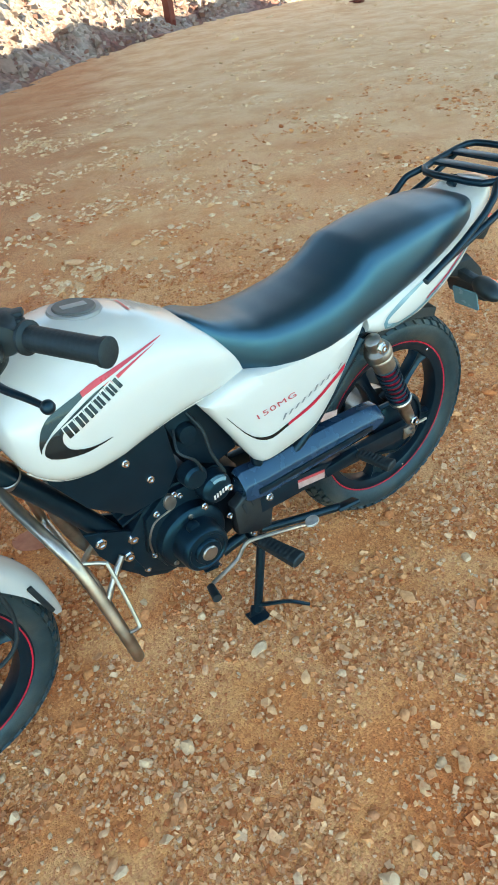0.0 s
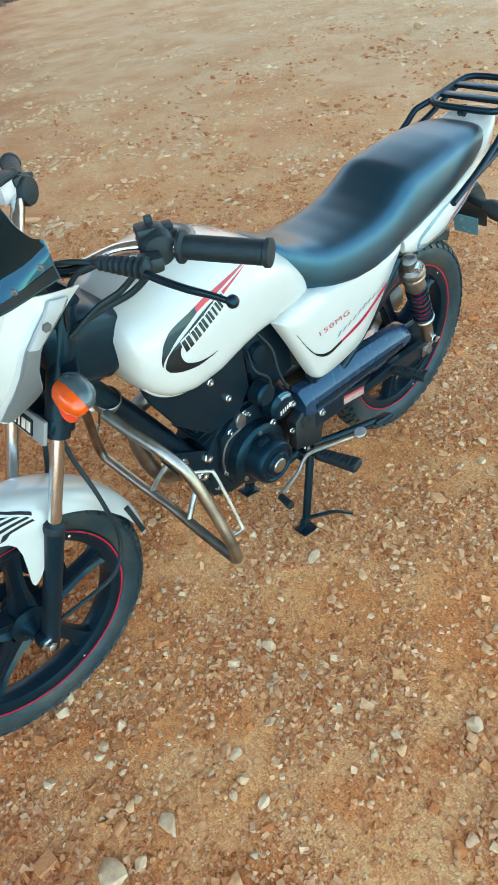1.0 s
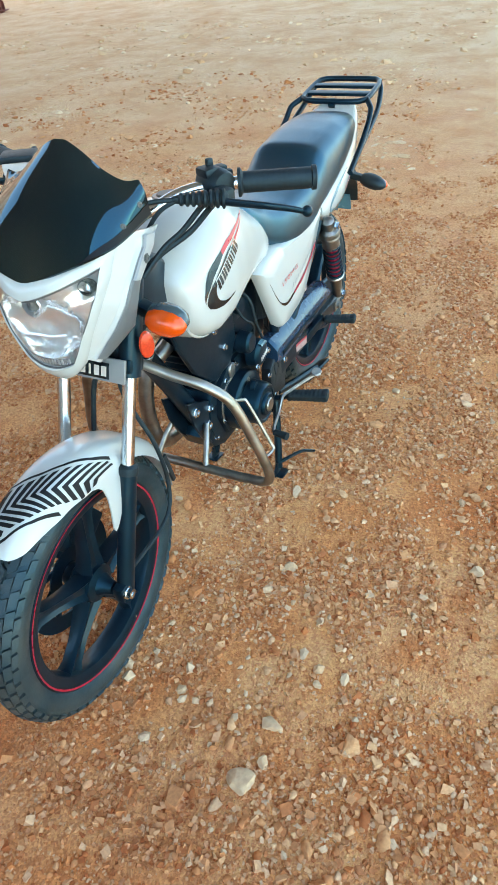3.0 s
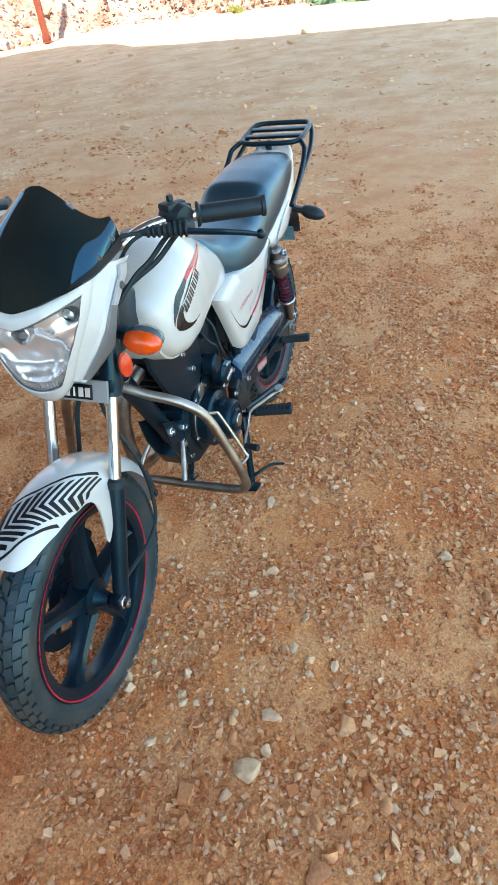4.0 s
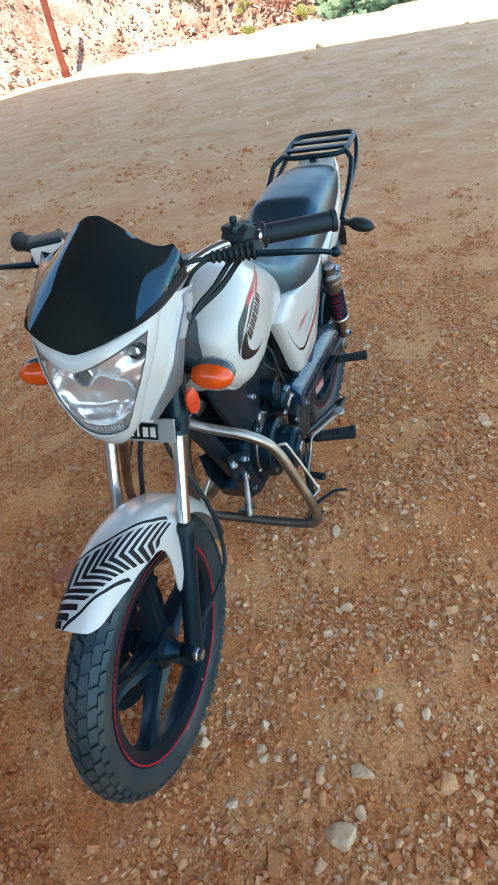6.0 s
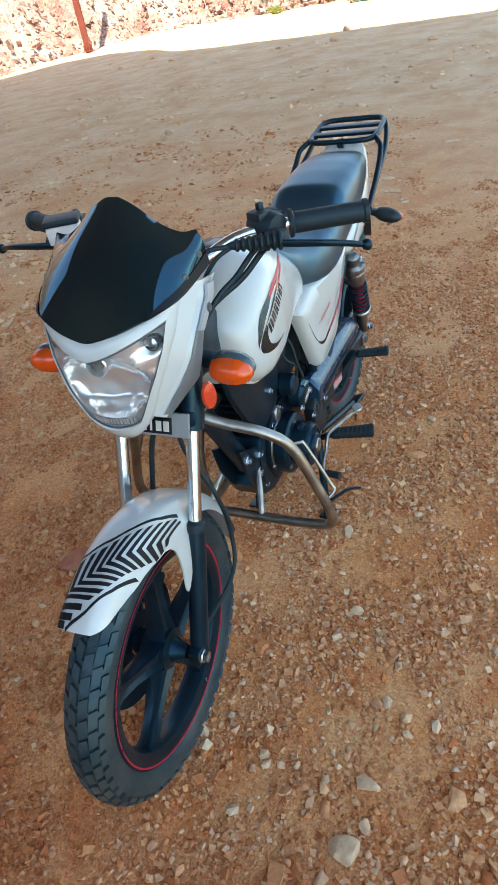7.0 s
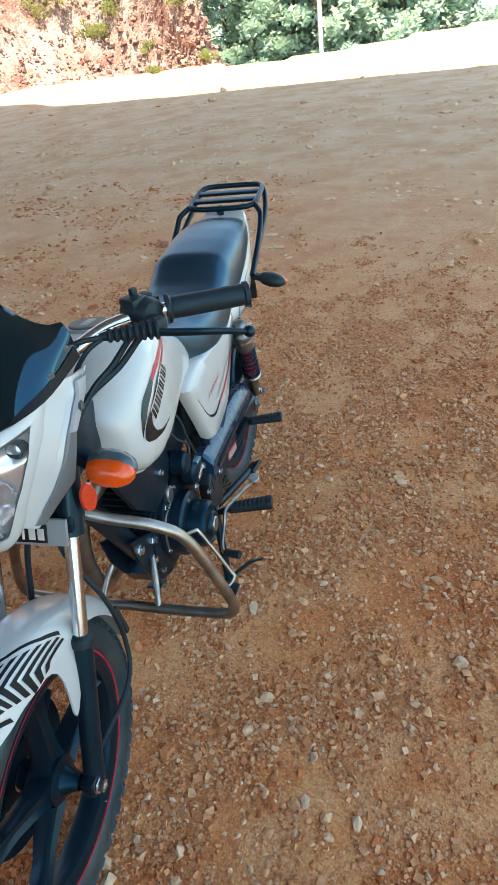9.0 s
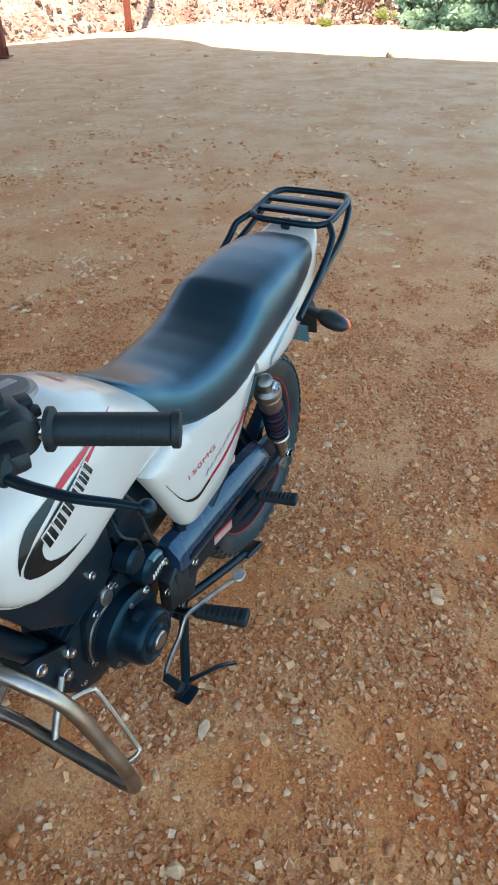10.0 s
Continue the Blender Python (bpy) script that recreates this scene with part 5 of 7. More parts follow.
def screen_at(u, v):
    """u across from -1 to 1, v from the lower edge to the upper."""
    k = min(40, int(round(abs(u) * 40)))
    base, tip = SCREEN_BASE[k], SCREEN_TOP[k]
    p = base.lerp(tip, v) + Vector((0.007, 0.0015, 0.007)) * math.sin(math.pi * v) * (1 - 0.6 * u * u)
    p.y += 0.008 * math.sin(math.pi * v ** 1.5) * min(1.0, abs(u) / 0.6) ** 2 * (1 - 0.55 * abs(u) ** 3)
    return Vector((p.x, math.copysign(p.y, u), p.z))


bm = bmesh.new()
rows = []
for back in (0.0, 0.003):
    rows.append([[bm.verts.new(screen_at(-1 + i / 20, j / 14) - Vector((back, 0, back))) for i in range(41)] for j in range(15)])
for g in rows:
    for a, b in zip(g, g[1:]):
        bridge(bm, a, b, False)
for e in (0, -1):
    bridge(bm, rows[0][e], rows[1][e], False)
    bridge(bm, [r[e] for r in rows[0]], [r[e] for r in rows[1]], False)
screen = part("windscreen", bm, SCREEN, fairing, "glossy smoked black windscreen", 50, STEER)
for s in (-1, 1):
    for u, v in ((0.85, 0.22), (0.95, 0.40)):
        bm = bmesh.new()
        p = screen_at(s * u, v)
        lathe(bm, [(0.0055, -0.003), (0.0055, 0.0005), (0.003, 0.0022), (0.002, 0.0012)], 12, Matrix.Translation(p) @ Matrix.Rotation(radians(-s * 40), 4, "Z") @ Matrix.Diagonal((1, s, 1, 1)))
        part("screen_screw", bm, TRIMGREY, screen, "dark grey screen screw", m=STEER)
    bm = bmesh.new()      # black mounting strip along the lower corner of the screen
    rows = []
    for k in range(17):
        u = 0.56 + 0.44 * k / 16
        top = lerp([(0.56, 0.005), (0.70, 0.10), (0.85, 0.17), (1.0, 0.30)], u)
        row = []
        for j in range(5):
            v = top * j / 4
            p, q, r = screen_at(s * u, v), screen_at(s * max(0.3, u - 0.05), v), screen_at(s * u, v + 0.03)
            n = (q - p).cross(r - p).normalized()
            row.append(p + n * (0.0016 if n.x + abs(n.y) * s * n.y >= 0 and n.y * s > 0 else -0.0016))
        rows.append([bm.verts.new(p) for p in row])
    for a, b in zip(rows, rows[1:]):
        bridge(bm, a, b, False)
    part("mounting_strip", bm, MATTFILM, screen, "matt black mounting strip", m=STEER)
bm = bmesh.new()
block(bm, (0.07, 0.17, 0.10), Matrix.Translation((1.085, 0, 0.975)) @ Matrix.Rotation(radians(35), 4, "Y"), 0.02)
part("instrument_housing", bm, PLASTIC, bike, m=STEER)

# black cover behind the headlamp, in front of the tank
bm = bmesh.new()
rows = []
for x, z0, z1, w in ((0.925, 0.775, 0.868, 0.070), (0.932, 0.762, 0.880, 0.084), (0.975, 0.752, 0.902, 0.092), (1.030, 0.772, 0.918, 0.094), (1.066, 0.800, 0.922, 0.092), (1.078, 0.820, 0.914, 0.080)):
    rows.append([Vector((x, w * math.copysign(abs(math.cos(a)) ** 0.4, math.cos(a)), (z0 + z1) / 2 + (z1 - z0) / 2 * math.copysign(abs(math.sin(a)) ** 0.4, math.sin(a)))) for a in [2 * math.pi * (k + 0.5) / 28 for k in range(28)]])
loft(bm, rows)
bmesh.ops.recalc_face_normals(bm, faces=bm.faces)
part("headstock_cover", bm, BLACK, bike, "black cover between headlamp and tank", 45)

# indicators and side reflectors
def pod(base, tip, r, tall=0.80):
    base, tip = Vector(base), Vector(tip)
    d = tip - base
    axis = Matrix.Translation(base) @ Vector((0, 1, 0)).rotation_difference(d).to_matrix().to_4x4() @ Matrix.Diagonal((0.95, 1, tall, 1))
    L = d.length
    bm = bmesh.new()
    lathe(bm, [(0.004, -0.004), (r * 0.7, 0), (r * 0.93, L * 0.18), (r, L * 0.42), (r * 0.90, L * 0.68), (r * 0.62, L * 0.88), (r * 0.25, L * 0.985), (0.001, L)], 28, axis)
    return bm


for s in (-1, 1):
    reach = 0.0 if s < 0 else -0.016
    bm = along((1.045, s * 0.085, 0.830), (1.082, s * (0.164 + reach), 0.839), (0.028, 0.022), 0.006)
    stalk = part("indicator_stalk", bm, BLACK, bike, m=STEER)
    bm = pod((1.094, s * (0.158 + reach), 0.838), (1.108, s * (0.231 + reach), 0.840), 0.0270, 0.92)
    part("indicator_lens", bm, ORANGE, stalk, "orange indicator lens", m=STEER)
    bm = pod((1.083, s * (0.156 + reach), 0.8415), (1.096, s * (0.231 + reach), 0.8435), 0.0272, 0.92)
    part("indicator_shell", bm, SHELL, stalk, "grey-green indicator housing", m=STEER)
    bm = bmesh.new()
    lathe(bm, [(0.001, 0), (0.012, 0), (0.0135, 0.003), (0.012, 0.007), (0.001, 0.009)], 24,
          Matrix.Translation((1.085, s * 0.112, 0.775)) @ Matrix.Rotation(radians(-28 * s), 4, "Z") @ Matrix.Diagonal((1.15, s, 2.1, 1)))
    part("side_reflector", bm, RED_LENS, bike, "orange-red oval side reflector", m=STEER)


# tank: sections across, from the front backwards
def oval(x, zlo, zhi, w, wide=0.42, n=40, top=2.5, low=3.4):
    """A rounded section at x; wide: the height share at which it is widest."""
    zc = zlo + (zhi - zlo) * wide
    pts = []
    for k in range(n):
        a = 2 * math.pi * k / n
        c, s = math.cos(a), math.sin(a)
        e = top if s > 0 else low
        pts.append(Vector((x, w * math.copysign(abs(c) ** (2 / e), c), zc + (zhi - zc if s > 0 else zc - zlo) * math.copysign(abs(s) ** (2 / e), s))))
    return pts


TANK = [(0.458, 0.668, 0.742, 0.078), (0.480, 0.667, 0.768, 0.090), (0.520, 0.668, 0.806, 0.102), (0.570, 0.670, 0.842, 0.112), (0.630, 0.670, 0.880, 0.124), (0.700, 0.664, 0.908, 0.138),
        (0.770, 0.650, 0.920, 0.149), (0.840, 0.648, 0.914, 0.153), (0.890, 0.664, 0.899, 0.150), (0.925, 0.692, 0.880, 0.141), (0.946, 0.728, 0.864, 0.126), (0.958, 0.770, 0.845, 0.098)]
def tank_row(x):
    return [float(np.interp(x, [t[0] for t in TANK], [t[c] for t in TANK])) for c in (1, 2, 3)]
bm = bmesh.new()
xs = [0.458, 0.468] + list(np.linspace(0.48, 0.940, 36)) + [0.946, 0.952, 0.958]
loft(bm, [oval(x, *tank_row(x)) for x in xs])
bmesh.ops.smooth_vert(bm, verts=bm.verts, factor=0.5, use_axis_x=False, use_axis_y=True, use_axis_z=True)
from mathutils.bvhtree import BVHTree
bm.normal_update()
tank_tree = BVHTree.FromBMesh(bm)
tank = part("fuel_tank", bm, WHITE, bike, "glossy white fuel tank with red and black side decals", 60)


def wrap(tree, x, z, side, lift=0.0012):
    """The place on a panel beside (x, z), seen square from its side."""
    hit = tree.ray_cast(Vector((x, side * 0.6, z)), Vector((0, -side, 0)))
    if hit[0] is None:
        return Vector((x, side * 0.10, z))
    return hit[0] + (hit[1] if hit[1].y * side > 0 else -hit[1]) * lift


def film(name, edge_a, edge_b, material, parent, tree, side, label="", n=26, k=5, lift=0.0010):
    """A film laid on a panel between two curves of (x, z)."""
    a, b = smooth([(p[0], 0, p[1]) for p in edge_a], n), smooth([(p[0], 0, p[1]) for p in edge_b], n)
    bm = bmesh.new()
    rows = [[bm.verts.new(wrap(tree, *(lambda q: (q.x, q.z))(p.lerp(q, j / k)), side, lift)) for j in range(k + 1)] for p, q in zip(a, b)]
    for p, q in zip(rows, rows[1:]):
        bridge(bm, p, q, False)
    return part(name, bm, material, parent, label)


for s in (-1, 1):
    film("tank_stripe", [(0.636, 0.8515), (0.691, 0.853), (0.745, 0.8505), (0.782, 0.848), (0.815, 0.841)], [(0.636, 0.8505), (0.691, 0.849), (0.745, 0.843), (0.782, 0.838), (0.815, 0.831)], RED, tank, tank_tree, s, "red tank stripe")
    film("tank_stripe", [(0.815, 0.841), (0.853, 0.832), (0.879, 0.823), (0.895, 0.809), (0.906, 0.787), (0.909, 0.769)], [(0.815, 0.831), (0.847, 0.818), (0.872, 0.805), (0.892, 0.790), (0.904, 0.777), (0.908, 0.768)], DECAL, tank, tank_tree, s, "black tank stripe")
    film("tank_stripe", [(0.655, 0.8485), (0.700, 0.8455), (0.741, 0.8395), (0.775, 0.834)], [(0.656, 0.848), (0.704, 0.842), (0.738, 0.834), (0.768, 0.825)], RED, tank, tank_tree, s, "red tank stripe")
    film("tank_stripe", [(0.775, 0.834), (0.798, 0.828), (0.824, 0.8195), (0.846, 0.8105), (0.866, 0.801)], [(0.768, 0.825), (0.792, 0.820), (0.818, 0.811), (0.840, 0.802), (0.856, 0.795)], DECAL, tank, tank_tree, s, "black tank stripe")
    film("tank_swoosh", [(0.866, 0.801), (0.885, 0.792), (0.898, 0.779), (0.904, 0.764), (0.898, 0.753)], [(0.856, 0.795), (0.866, 0.788), (0.870, 0.777), (0.868, 0.765), (0.862, 0.756)], DECAL, tank, tank_tree, s, "black tank swoosh")
    film("tank_swoosh", [(0.898, 0.753), (0.876, 0.743), (0.844, 0.7365), (0.812, 0.7365), (0.788, 0.7395)], [(0.862, 0.756), (0.852, 0.750), (0.833, 0.743), (0.812, 0.740), (0.788, 0.740)], DECAL, tank, tank_tree, s, "black tank swoosh")
    # the maker's name as plain upright bars with pale edges, along a rising line
    low_at = lambda f: Vector((0.858 - 0.122 * f, 0.776 + 0.045 * f))
    high_at = lambda f: Vector((0.864 - 0.119 * f, 0.798 + 0.041 * f))
    for f0, f1, strokes in ((0.0, 0.160, 2), (0.20, 0.325, 2), (0.365, 0.485, 2), (0.525, 0.63, 2), (0.67, 0.71, 1), (0.75, 0.85, 2), (0.89, 0.95, 1)):
        g = 0.016
        film("name_backing", [low_at(f0 - g) - Vector((0, 0.003)), high_at(f0 - g) + Vector((0, 0.003))], [low_at(f1 + g) - Vector((0, 0.003)), high_at(f1 + g) + Vector((0, 0.003))], WHITE, tank, tank_tree, s, n=6, k=4, lift=0.0014)
        w = (f1 - f0) / (strokes + 0.28 * (strokes - 1))
        for k in range(strokes):
            a = f0 + 1.28 * w * k
            film("name_bar", [low_at(a), high_at(a)], [low_at(a + w), high_at(a + w)], DECAL, tank, tank_tree, s, n=6, k=3, lift=0.0018)
for s in (-1, 1):      # pressed seam along the lower edge
    bm = bmesh.new()
    tube(bm, [wrap(tank_tree, x, tank_row(x)[0] + 0.012, s, 0.0) for x in np.linspace(0.50, 0.935, 24)], 0.0042, 8, 60, 0.8)
    part("tank_seam", bm, WHITE, tank)
# filler cap, set into the top
cap_m = Matrix.Translation((0.740, 0, 0.9145)) @ Matrix.Rotation(radians(-8), 4, "Y") @ Matrix.Rotation(radians(90), 4, "X")
bm = bmesh.new()
lathe(bm, [(0.001, 0.003), (0.030, 0.003), (0.034, 0.001), (0.046, 0.001), (0.049, -0.004), (0.049, -0.010)], 36, cap_m @ Matrix.Diagonal((1, 1, 1, 1)))
cap = part("filler_cap", bm, SILVER, tank, "flush grey fuel filler cap")
bm = bmesh.new()
lathe(bm, [(0.001, 0.0055), (0.036, 0.0052), (0.038, 0.003), (0.038, 0.0)], 36, cap_m)
part("cap_disc", bm, TRIMGREY, cap, "dark grey cap disc")
bm = bmesh.new()
block(bm, (0.046, 0.018, 0.006), Matrix.Translation((0.740, 0, 0.918)) @ Matrix.Rotation(radians(-8), 4, "Y"), 0.002)
part("cap_flap", bm, SILVER, cap)
hits = lambda x, y: tank_tree.ray_cast(Vector((x, y, 1.3)), Vector((0, 0, -1)))[0]
bm = bmesh.new()
rows = [[bm.verts.new(hits(x, y) + Vector((0, 0, 0.0015))) for x in (0.653, 0.658)] for y in np.linspace(-0.020, 0.034, 8)]
bridge(bm, [r[0] for r in rows], [r[1] for r in rows], False)
part("warning_label", bm, REDTEXT, tank, "red-edged warning label")
for j in range(6):
    bm = bmesh.new()
    rows = [[bm.verts.new(hits(x, y) + Vector((0, 0, 0.0015))) for x in (0.646 - 0.008 * j, 0.6438 - 0.008 * j)] for y in np.linspace(-0.018, 0.032 - 0.008 * (j % 3), 7)]
    bridge(bm, [r[0] for r in rows], [r[1] for r in rows], False)
    part("label_line", bm, GREYTEXT, tank)

# seat
SEAT = [(-0.245, 0.800, 0.830, 0.040), (-0.235, 0.790, 0.838, 0.070), (-0.20, 0.775, 0.846, 0.092), (-0.14, 0.752, 0.853, 0.105), (-0.06, 0.722, 0.856, 0.113), (0.02, 0.698, 0.852, 0.117),
        (0.08, 0.682, 0.846, 0.118), (0.120, 0.672, 0.842, 0.118), (0.130, 0.671, 0.838, 0.118), (0.160, 0.667, 0.816, 0.118), (0.21, 0.652, 0.793, 0.120), (0.27, 0.643, 0.781, 0.120), (0.34, 0.643, 0.776, 0.118),
        (0.41, 0.655, 0.778, 0.110), (0.46, 0.674, 0.792, 0.093), (0.50, 0.708, 0.808, 0.086), (0.535, 0.735, 0.829, 0.070), (0.560, 0.760, 0.838, 0.050), (0.572, 0.790, 0.836, 0.030)]
def seat_ring(x):
    lo, hi, w = [float(np.interp(x, [t[0] for t in SEAT], [t[c] for t in SEAT])) for c in (1, 2, 3)]
    pts = []
    for k in range(36):
        a = 2 * math.pi * k / 36
        c, s = math.cos(a), math.sin(a)
        if s > 0:
            y, z = w * math.copysign(abs(c) ** 0.55, c), lo + (hi - lo) * (0.40 + 0.60 * s ** 0.62)
        else:
            y, z = w * math.copysign(abs(c) ** 0.30, c), lo + (hi - lo) * 0.40 * (1 + math.copysign(abs(s) ** 0.8, s))
        pts.append(Vector((x, y, z)))
    return pts
bm = bmesh.new()
loft(bm, [seat_ring(x) for x in [-0.245, -0.24] + list(np.linspace(-0.235, 0.55, 60)) + [0.560, 0.568, 0.572]])
bmesh.ops.smooth_vert(bm, verts=bm.verts, factor=0.4, use_axis_x=False, use_axis_y=True, use_axis_z=True)
part("seat", bm, VINYL, bike, "stepped black vinyl double seat", 60)

# side covers
def dome(outline, y0, y1, inset, side):
    """A pressed panel: outline of (x, z) at y0, its field raised to y1."""
    c = Vector((sum(p[0] for p in outline) / len(outline), sum(p[1] for p in outline) / len(outline)))
    fine = [(p.x, p.z) for p in smooth([(x, 0, z) for x, z in [*outline, outline[0]]], 64)[:-1]]
    bm = bmesh.new()
    rings = []
    for f, y in ((1.0, y0 - 0.012), (1.0, y0), (1 - inset * 0.35, y0 + (y1 - y0) * 0.6), (1 - inset, y1), (0.6, y1 + 0.003), (0.25, y1 + 0.004)):
        rings.append([(c.x + (x - c.x) * f, side * y, c.y + (z - c.y) * f) for x, z in fine])
    loft(bm, rings)
    return bm


COVER = [(0.592, 0.676), (0.560, 0.618), (0.528, 0.556), (0.500, 0.500), (0.480, 0.468), (0.455, 0.458), (0.400, 0.462), (0.330, 0.476), (0.292, 0.500), (0.250, 0.545), (0.205, 0.608), (0.165, 0.665), (0.155, 0.690),
         (0.22, 0.684), (0.32, 0.682), (0.42, 0.690), (0.48, 0.700), (0.54, 0.694)]
trees = {}
covers = {}
for s in (-1, 1):
    bm = dome(COVER, 0.096, 0.116, 0.10, s)
    bm.normal_update()
    trees[s] = BVHTree.FromBMesh(bm)
    covers[s] = part("side_cover", bm, WHITE, bike, "white side cover with red and black pinstripe", 45)
    film("cover_stripe", [(0.546, 0.632), (0.510, 0.576), (0.480, 0.546), (0.445, 0.534), (0.400, 0.542)], [(0.546, 0.630), (0.508, 0.570), (0.478, 0.538), (0.445, 0.525), (0.400, 0.534)], DECAL, covers[s], trees[s], s, "black pinstripe", lift=0.0012)
    film("cover_stripe", [(0.400, 0.542), (0.33, 0.560), (0.27, 0.588), (0.225, 0.614)], [(0.400, 0.534), (0.33, 0.550), (0.275, 0.575), (0.232, 0.597)], RED, covers[s], trees[s], s, "red pinstripe", lift=0.0012)
    # script as plain slanted strokes
    for k in range(10):
        f = k / 9
        cx, cz = 0.412 - 0.165 * f, 0.556 + 0.052 * f
        hgt = 0.014 if k in (0, 5) else (0.011 if k != 8 else 0.003)
        wid = 0.0032 if k not in (8,) else 0.005
        film("script_bar", [(cx + wid, cz), (cx + wid - 0.009, cz + hgt)], [(cx - wid, cz + 0.001), (cx - wid - 0.009, cz + hgt)], GREYTEXT, covers[s], trees[s], s, n=5, k=2, lift=0.0012)
# red capacity lettering on the left and right covers
for s in (-1, 1):
    cu = bpy.data.curves.new("lettering", "FONT")
    cu.body, cu.size, cu.align_x = "150MG", 1.0, "LEFT"
    cu.space_character = 1.15
    tob = new("lettering", cu)
    bpy.context.view_layer.update()
    me = bpy.data.meshes.new_from_object(tob.evaluated_get(bpy.context.evaluated_depsgraph_get()))
    bpy.data.objects.remove(tob)
    bm = bmesh.new()
    bm.from_mesh(me)
    bmesh.ops.triangulate(bm, faces=bm.faces)
    bmesh.ops.subdivide_edges(bm, edges=bm.edges, cuts=2, use_grid_fill=True)
    slope = math.atan2(0.008, 0.100)
    for v in bm.verts:
        a, b = v.co.x * 0.0265 * 1.28, v.co.y * 0.0265
        x0 = 0.480 if s > 0 else 0.386
        x = x0 - s * (a * math.cos(slope) - b * 0.25)
        z = (0.590 if s > 0 else 0.598) + s * a * math.sin(slope) * 1 + b * 0.72
        v.co = wrap(trees[s], x, z, s, 0.0012)
    part("lettering", bm, REDTEXT, covers[s], "red capacity lettering")

# tail
TAIL = [(0.150, 0.640, 0.690, 0.108), (0.12, 0.618, 0.708, 0.117), (0.06, 0.604, 0.728, 0.121), (-0.02, 0.606, 0.752, 0.120), (-0.10, 0.632, 0.784, 0.114), (-0.17, 0.670, 0.815, 0.105), (-0.22, 0.706, 0.840, 0.094), (-0.27, 0.750, 0.852, 0.078), (-0.31, 0.790, 0.855, 0.060), (-0.335, 0.815, 0.850, 0.038)]
bm = bmesh.new()
loft(bm, [oval(x, *[float(np.interp(-x, [-t[0] for t in TAIL], [t[c] for t in TAIL])) for c in (1, 2, 3)], 0.5, 32, 3.2, 2.6) for x in np.linspace(0.145, -0.335, 30)])
bm.normal_update()
tail_tree = BVHTree.FromBMesh(bm)
tail = part("tail_cowl", bm, WHITE, bike, "white tail cowl with blue-grey swoosh", 50)
for s in (-1, 1):
    film("tail_swoosh", [(0.108, 0.660), (0.095, 0.676), (0.060, 0.694), (0.0, 0.713), (-0.06, 0.728)], [(0.097, 0.661), (0.086, 0.670), (0.055, 0.685), (0.0, 0.706), (-0.06, 0.726)], BLUEFILM, tail, tail_tree, s, "blue-grey swoosh", lift=0.0012)
    film("tail_swoosh", [(0.108, 0.660), (0.096, 0.642), (0.050, 0.636), (-0.02, 0.652), (-0.10, 0.690), (-0.19, 0.742)], [(0.097, 0.661), (0.088, 0.653), (0.045, 0.648), (-0.02, 0.663), (-0.10, 0.698), (-0.19, 0.745)], BLUEFILM, tail, tail_tree, s, "blue-grey swoosh", lift=0.0012)
    film("tail_line", [(-0.03, 0.668), (-0.11, 0.702), (-0.20, 0.760)], [(-0.03, 0.672), (-0.11, 0.708), (-0.20, 0.765)], RED, tail, tail_tree, s, "thin red line", lift=0.0012)
# rear lamp, number plate holder and rear mudguard
bm = bmesh.new()
rows = []
for k in range(11):
    a = radians(-25 + 50 * k / 10)
    r = 0.335
    p = Vector((-r * math.sin(a), 0, 0.289 + r * math.cos(a)))
    n = Vector((-math.sin(a), 0, math.cos(a)))
    ring = [p + Vector((0, 0.062 * f, 0)) - n * (0.030 if abs(f) == 1 else 0.010 * abs(f)) for f in (-1, -0.97, -0.6, 0, 0.6, 0.97, 1)]
    rows.append(ring + [q - n * 0.003 for q in reversed(ring)])
loft(bm, rows)
part("rear_mudguard", bm, PLASTIC, bike, "black plastic rear mudguard")
bm = bmesh.new()
rows = []
for x, z, w, t in ((-0.165, 0.668, 0.060, 0.020), (-0.215, 0.660, 0.070, 0.040), (-0.262, 0.648, 0.072, 0.052), (-0.300, 0.612, 0.070, 0.046), (-0.322, 0.566, 0.066, 0.030), (-0.334, 0.532, 0.064, 0.016)):
    rows.append([Vector((x + t * 0.35 * cz, w * cy, z + t * (0.8 * cz))) for cy, cz in ((-1, -0.7), (-0.8, -1), (0.8, -1), (1, -0.7), (1, 0.7), (0.8, 1), (-0.8, 1), (-1, 0.7))])
loft(bm, rows)
holder = part("plate_holder", bm, PLASTIC, bike, "black plate and lamp holder under the tail")
bm = bmesh.new()
rows = [[Vector((x, y, z)) for y in (-0.040, -0.034, 0.034, 0.040)] + [Vector((x + 0.004, y, z - 0.003)) for y in (0.040, 0.034, -0.034, -0.040)] for x, z in ((-0.325, 0.545), (-0.334, 0.515), (-0.341, 0.490))]
loft(bm, rows)
part("mudguard_flap", bm, BLUEFILM, holder, "grey-green mudguard end flap")
bm = bmesh.new()
block(bm, (0.05, 0.12, 0.060), Matrix.Translation((-0.305, 0, 0.735)) @ Matrix.Rotation(radians(-30), 4, "Y"), 0.018)
lamp_box = part("tail_lamp", bm, PLASTIC, bike, "black tail lamp housing")
bm = bmesh.new()
block(bm, (0.03, 0.105, 0.050), Matrix.Translation((-0.325, 0, 0.742)) @ Matrix.Rotation(radians(-30), 4, "Y"), 0.012)
part("tail_lens", bm, RED_LENS, lamp_box, "red tail lamp lens")
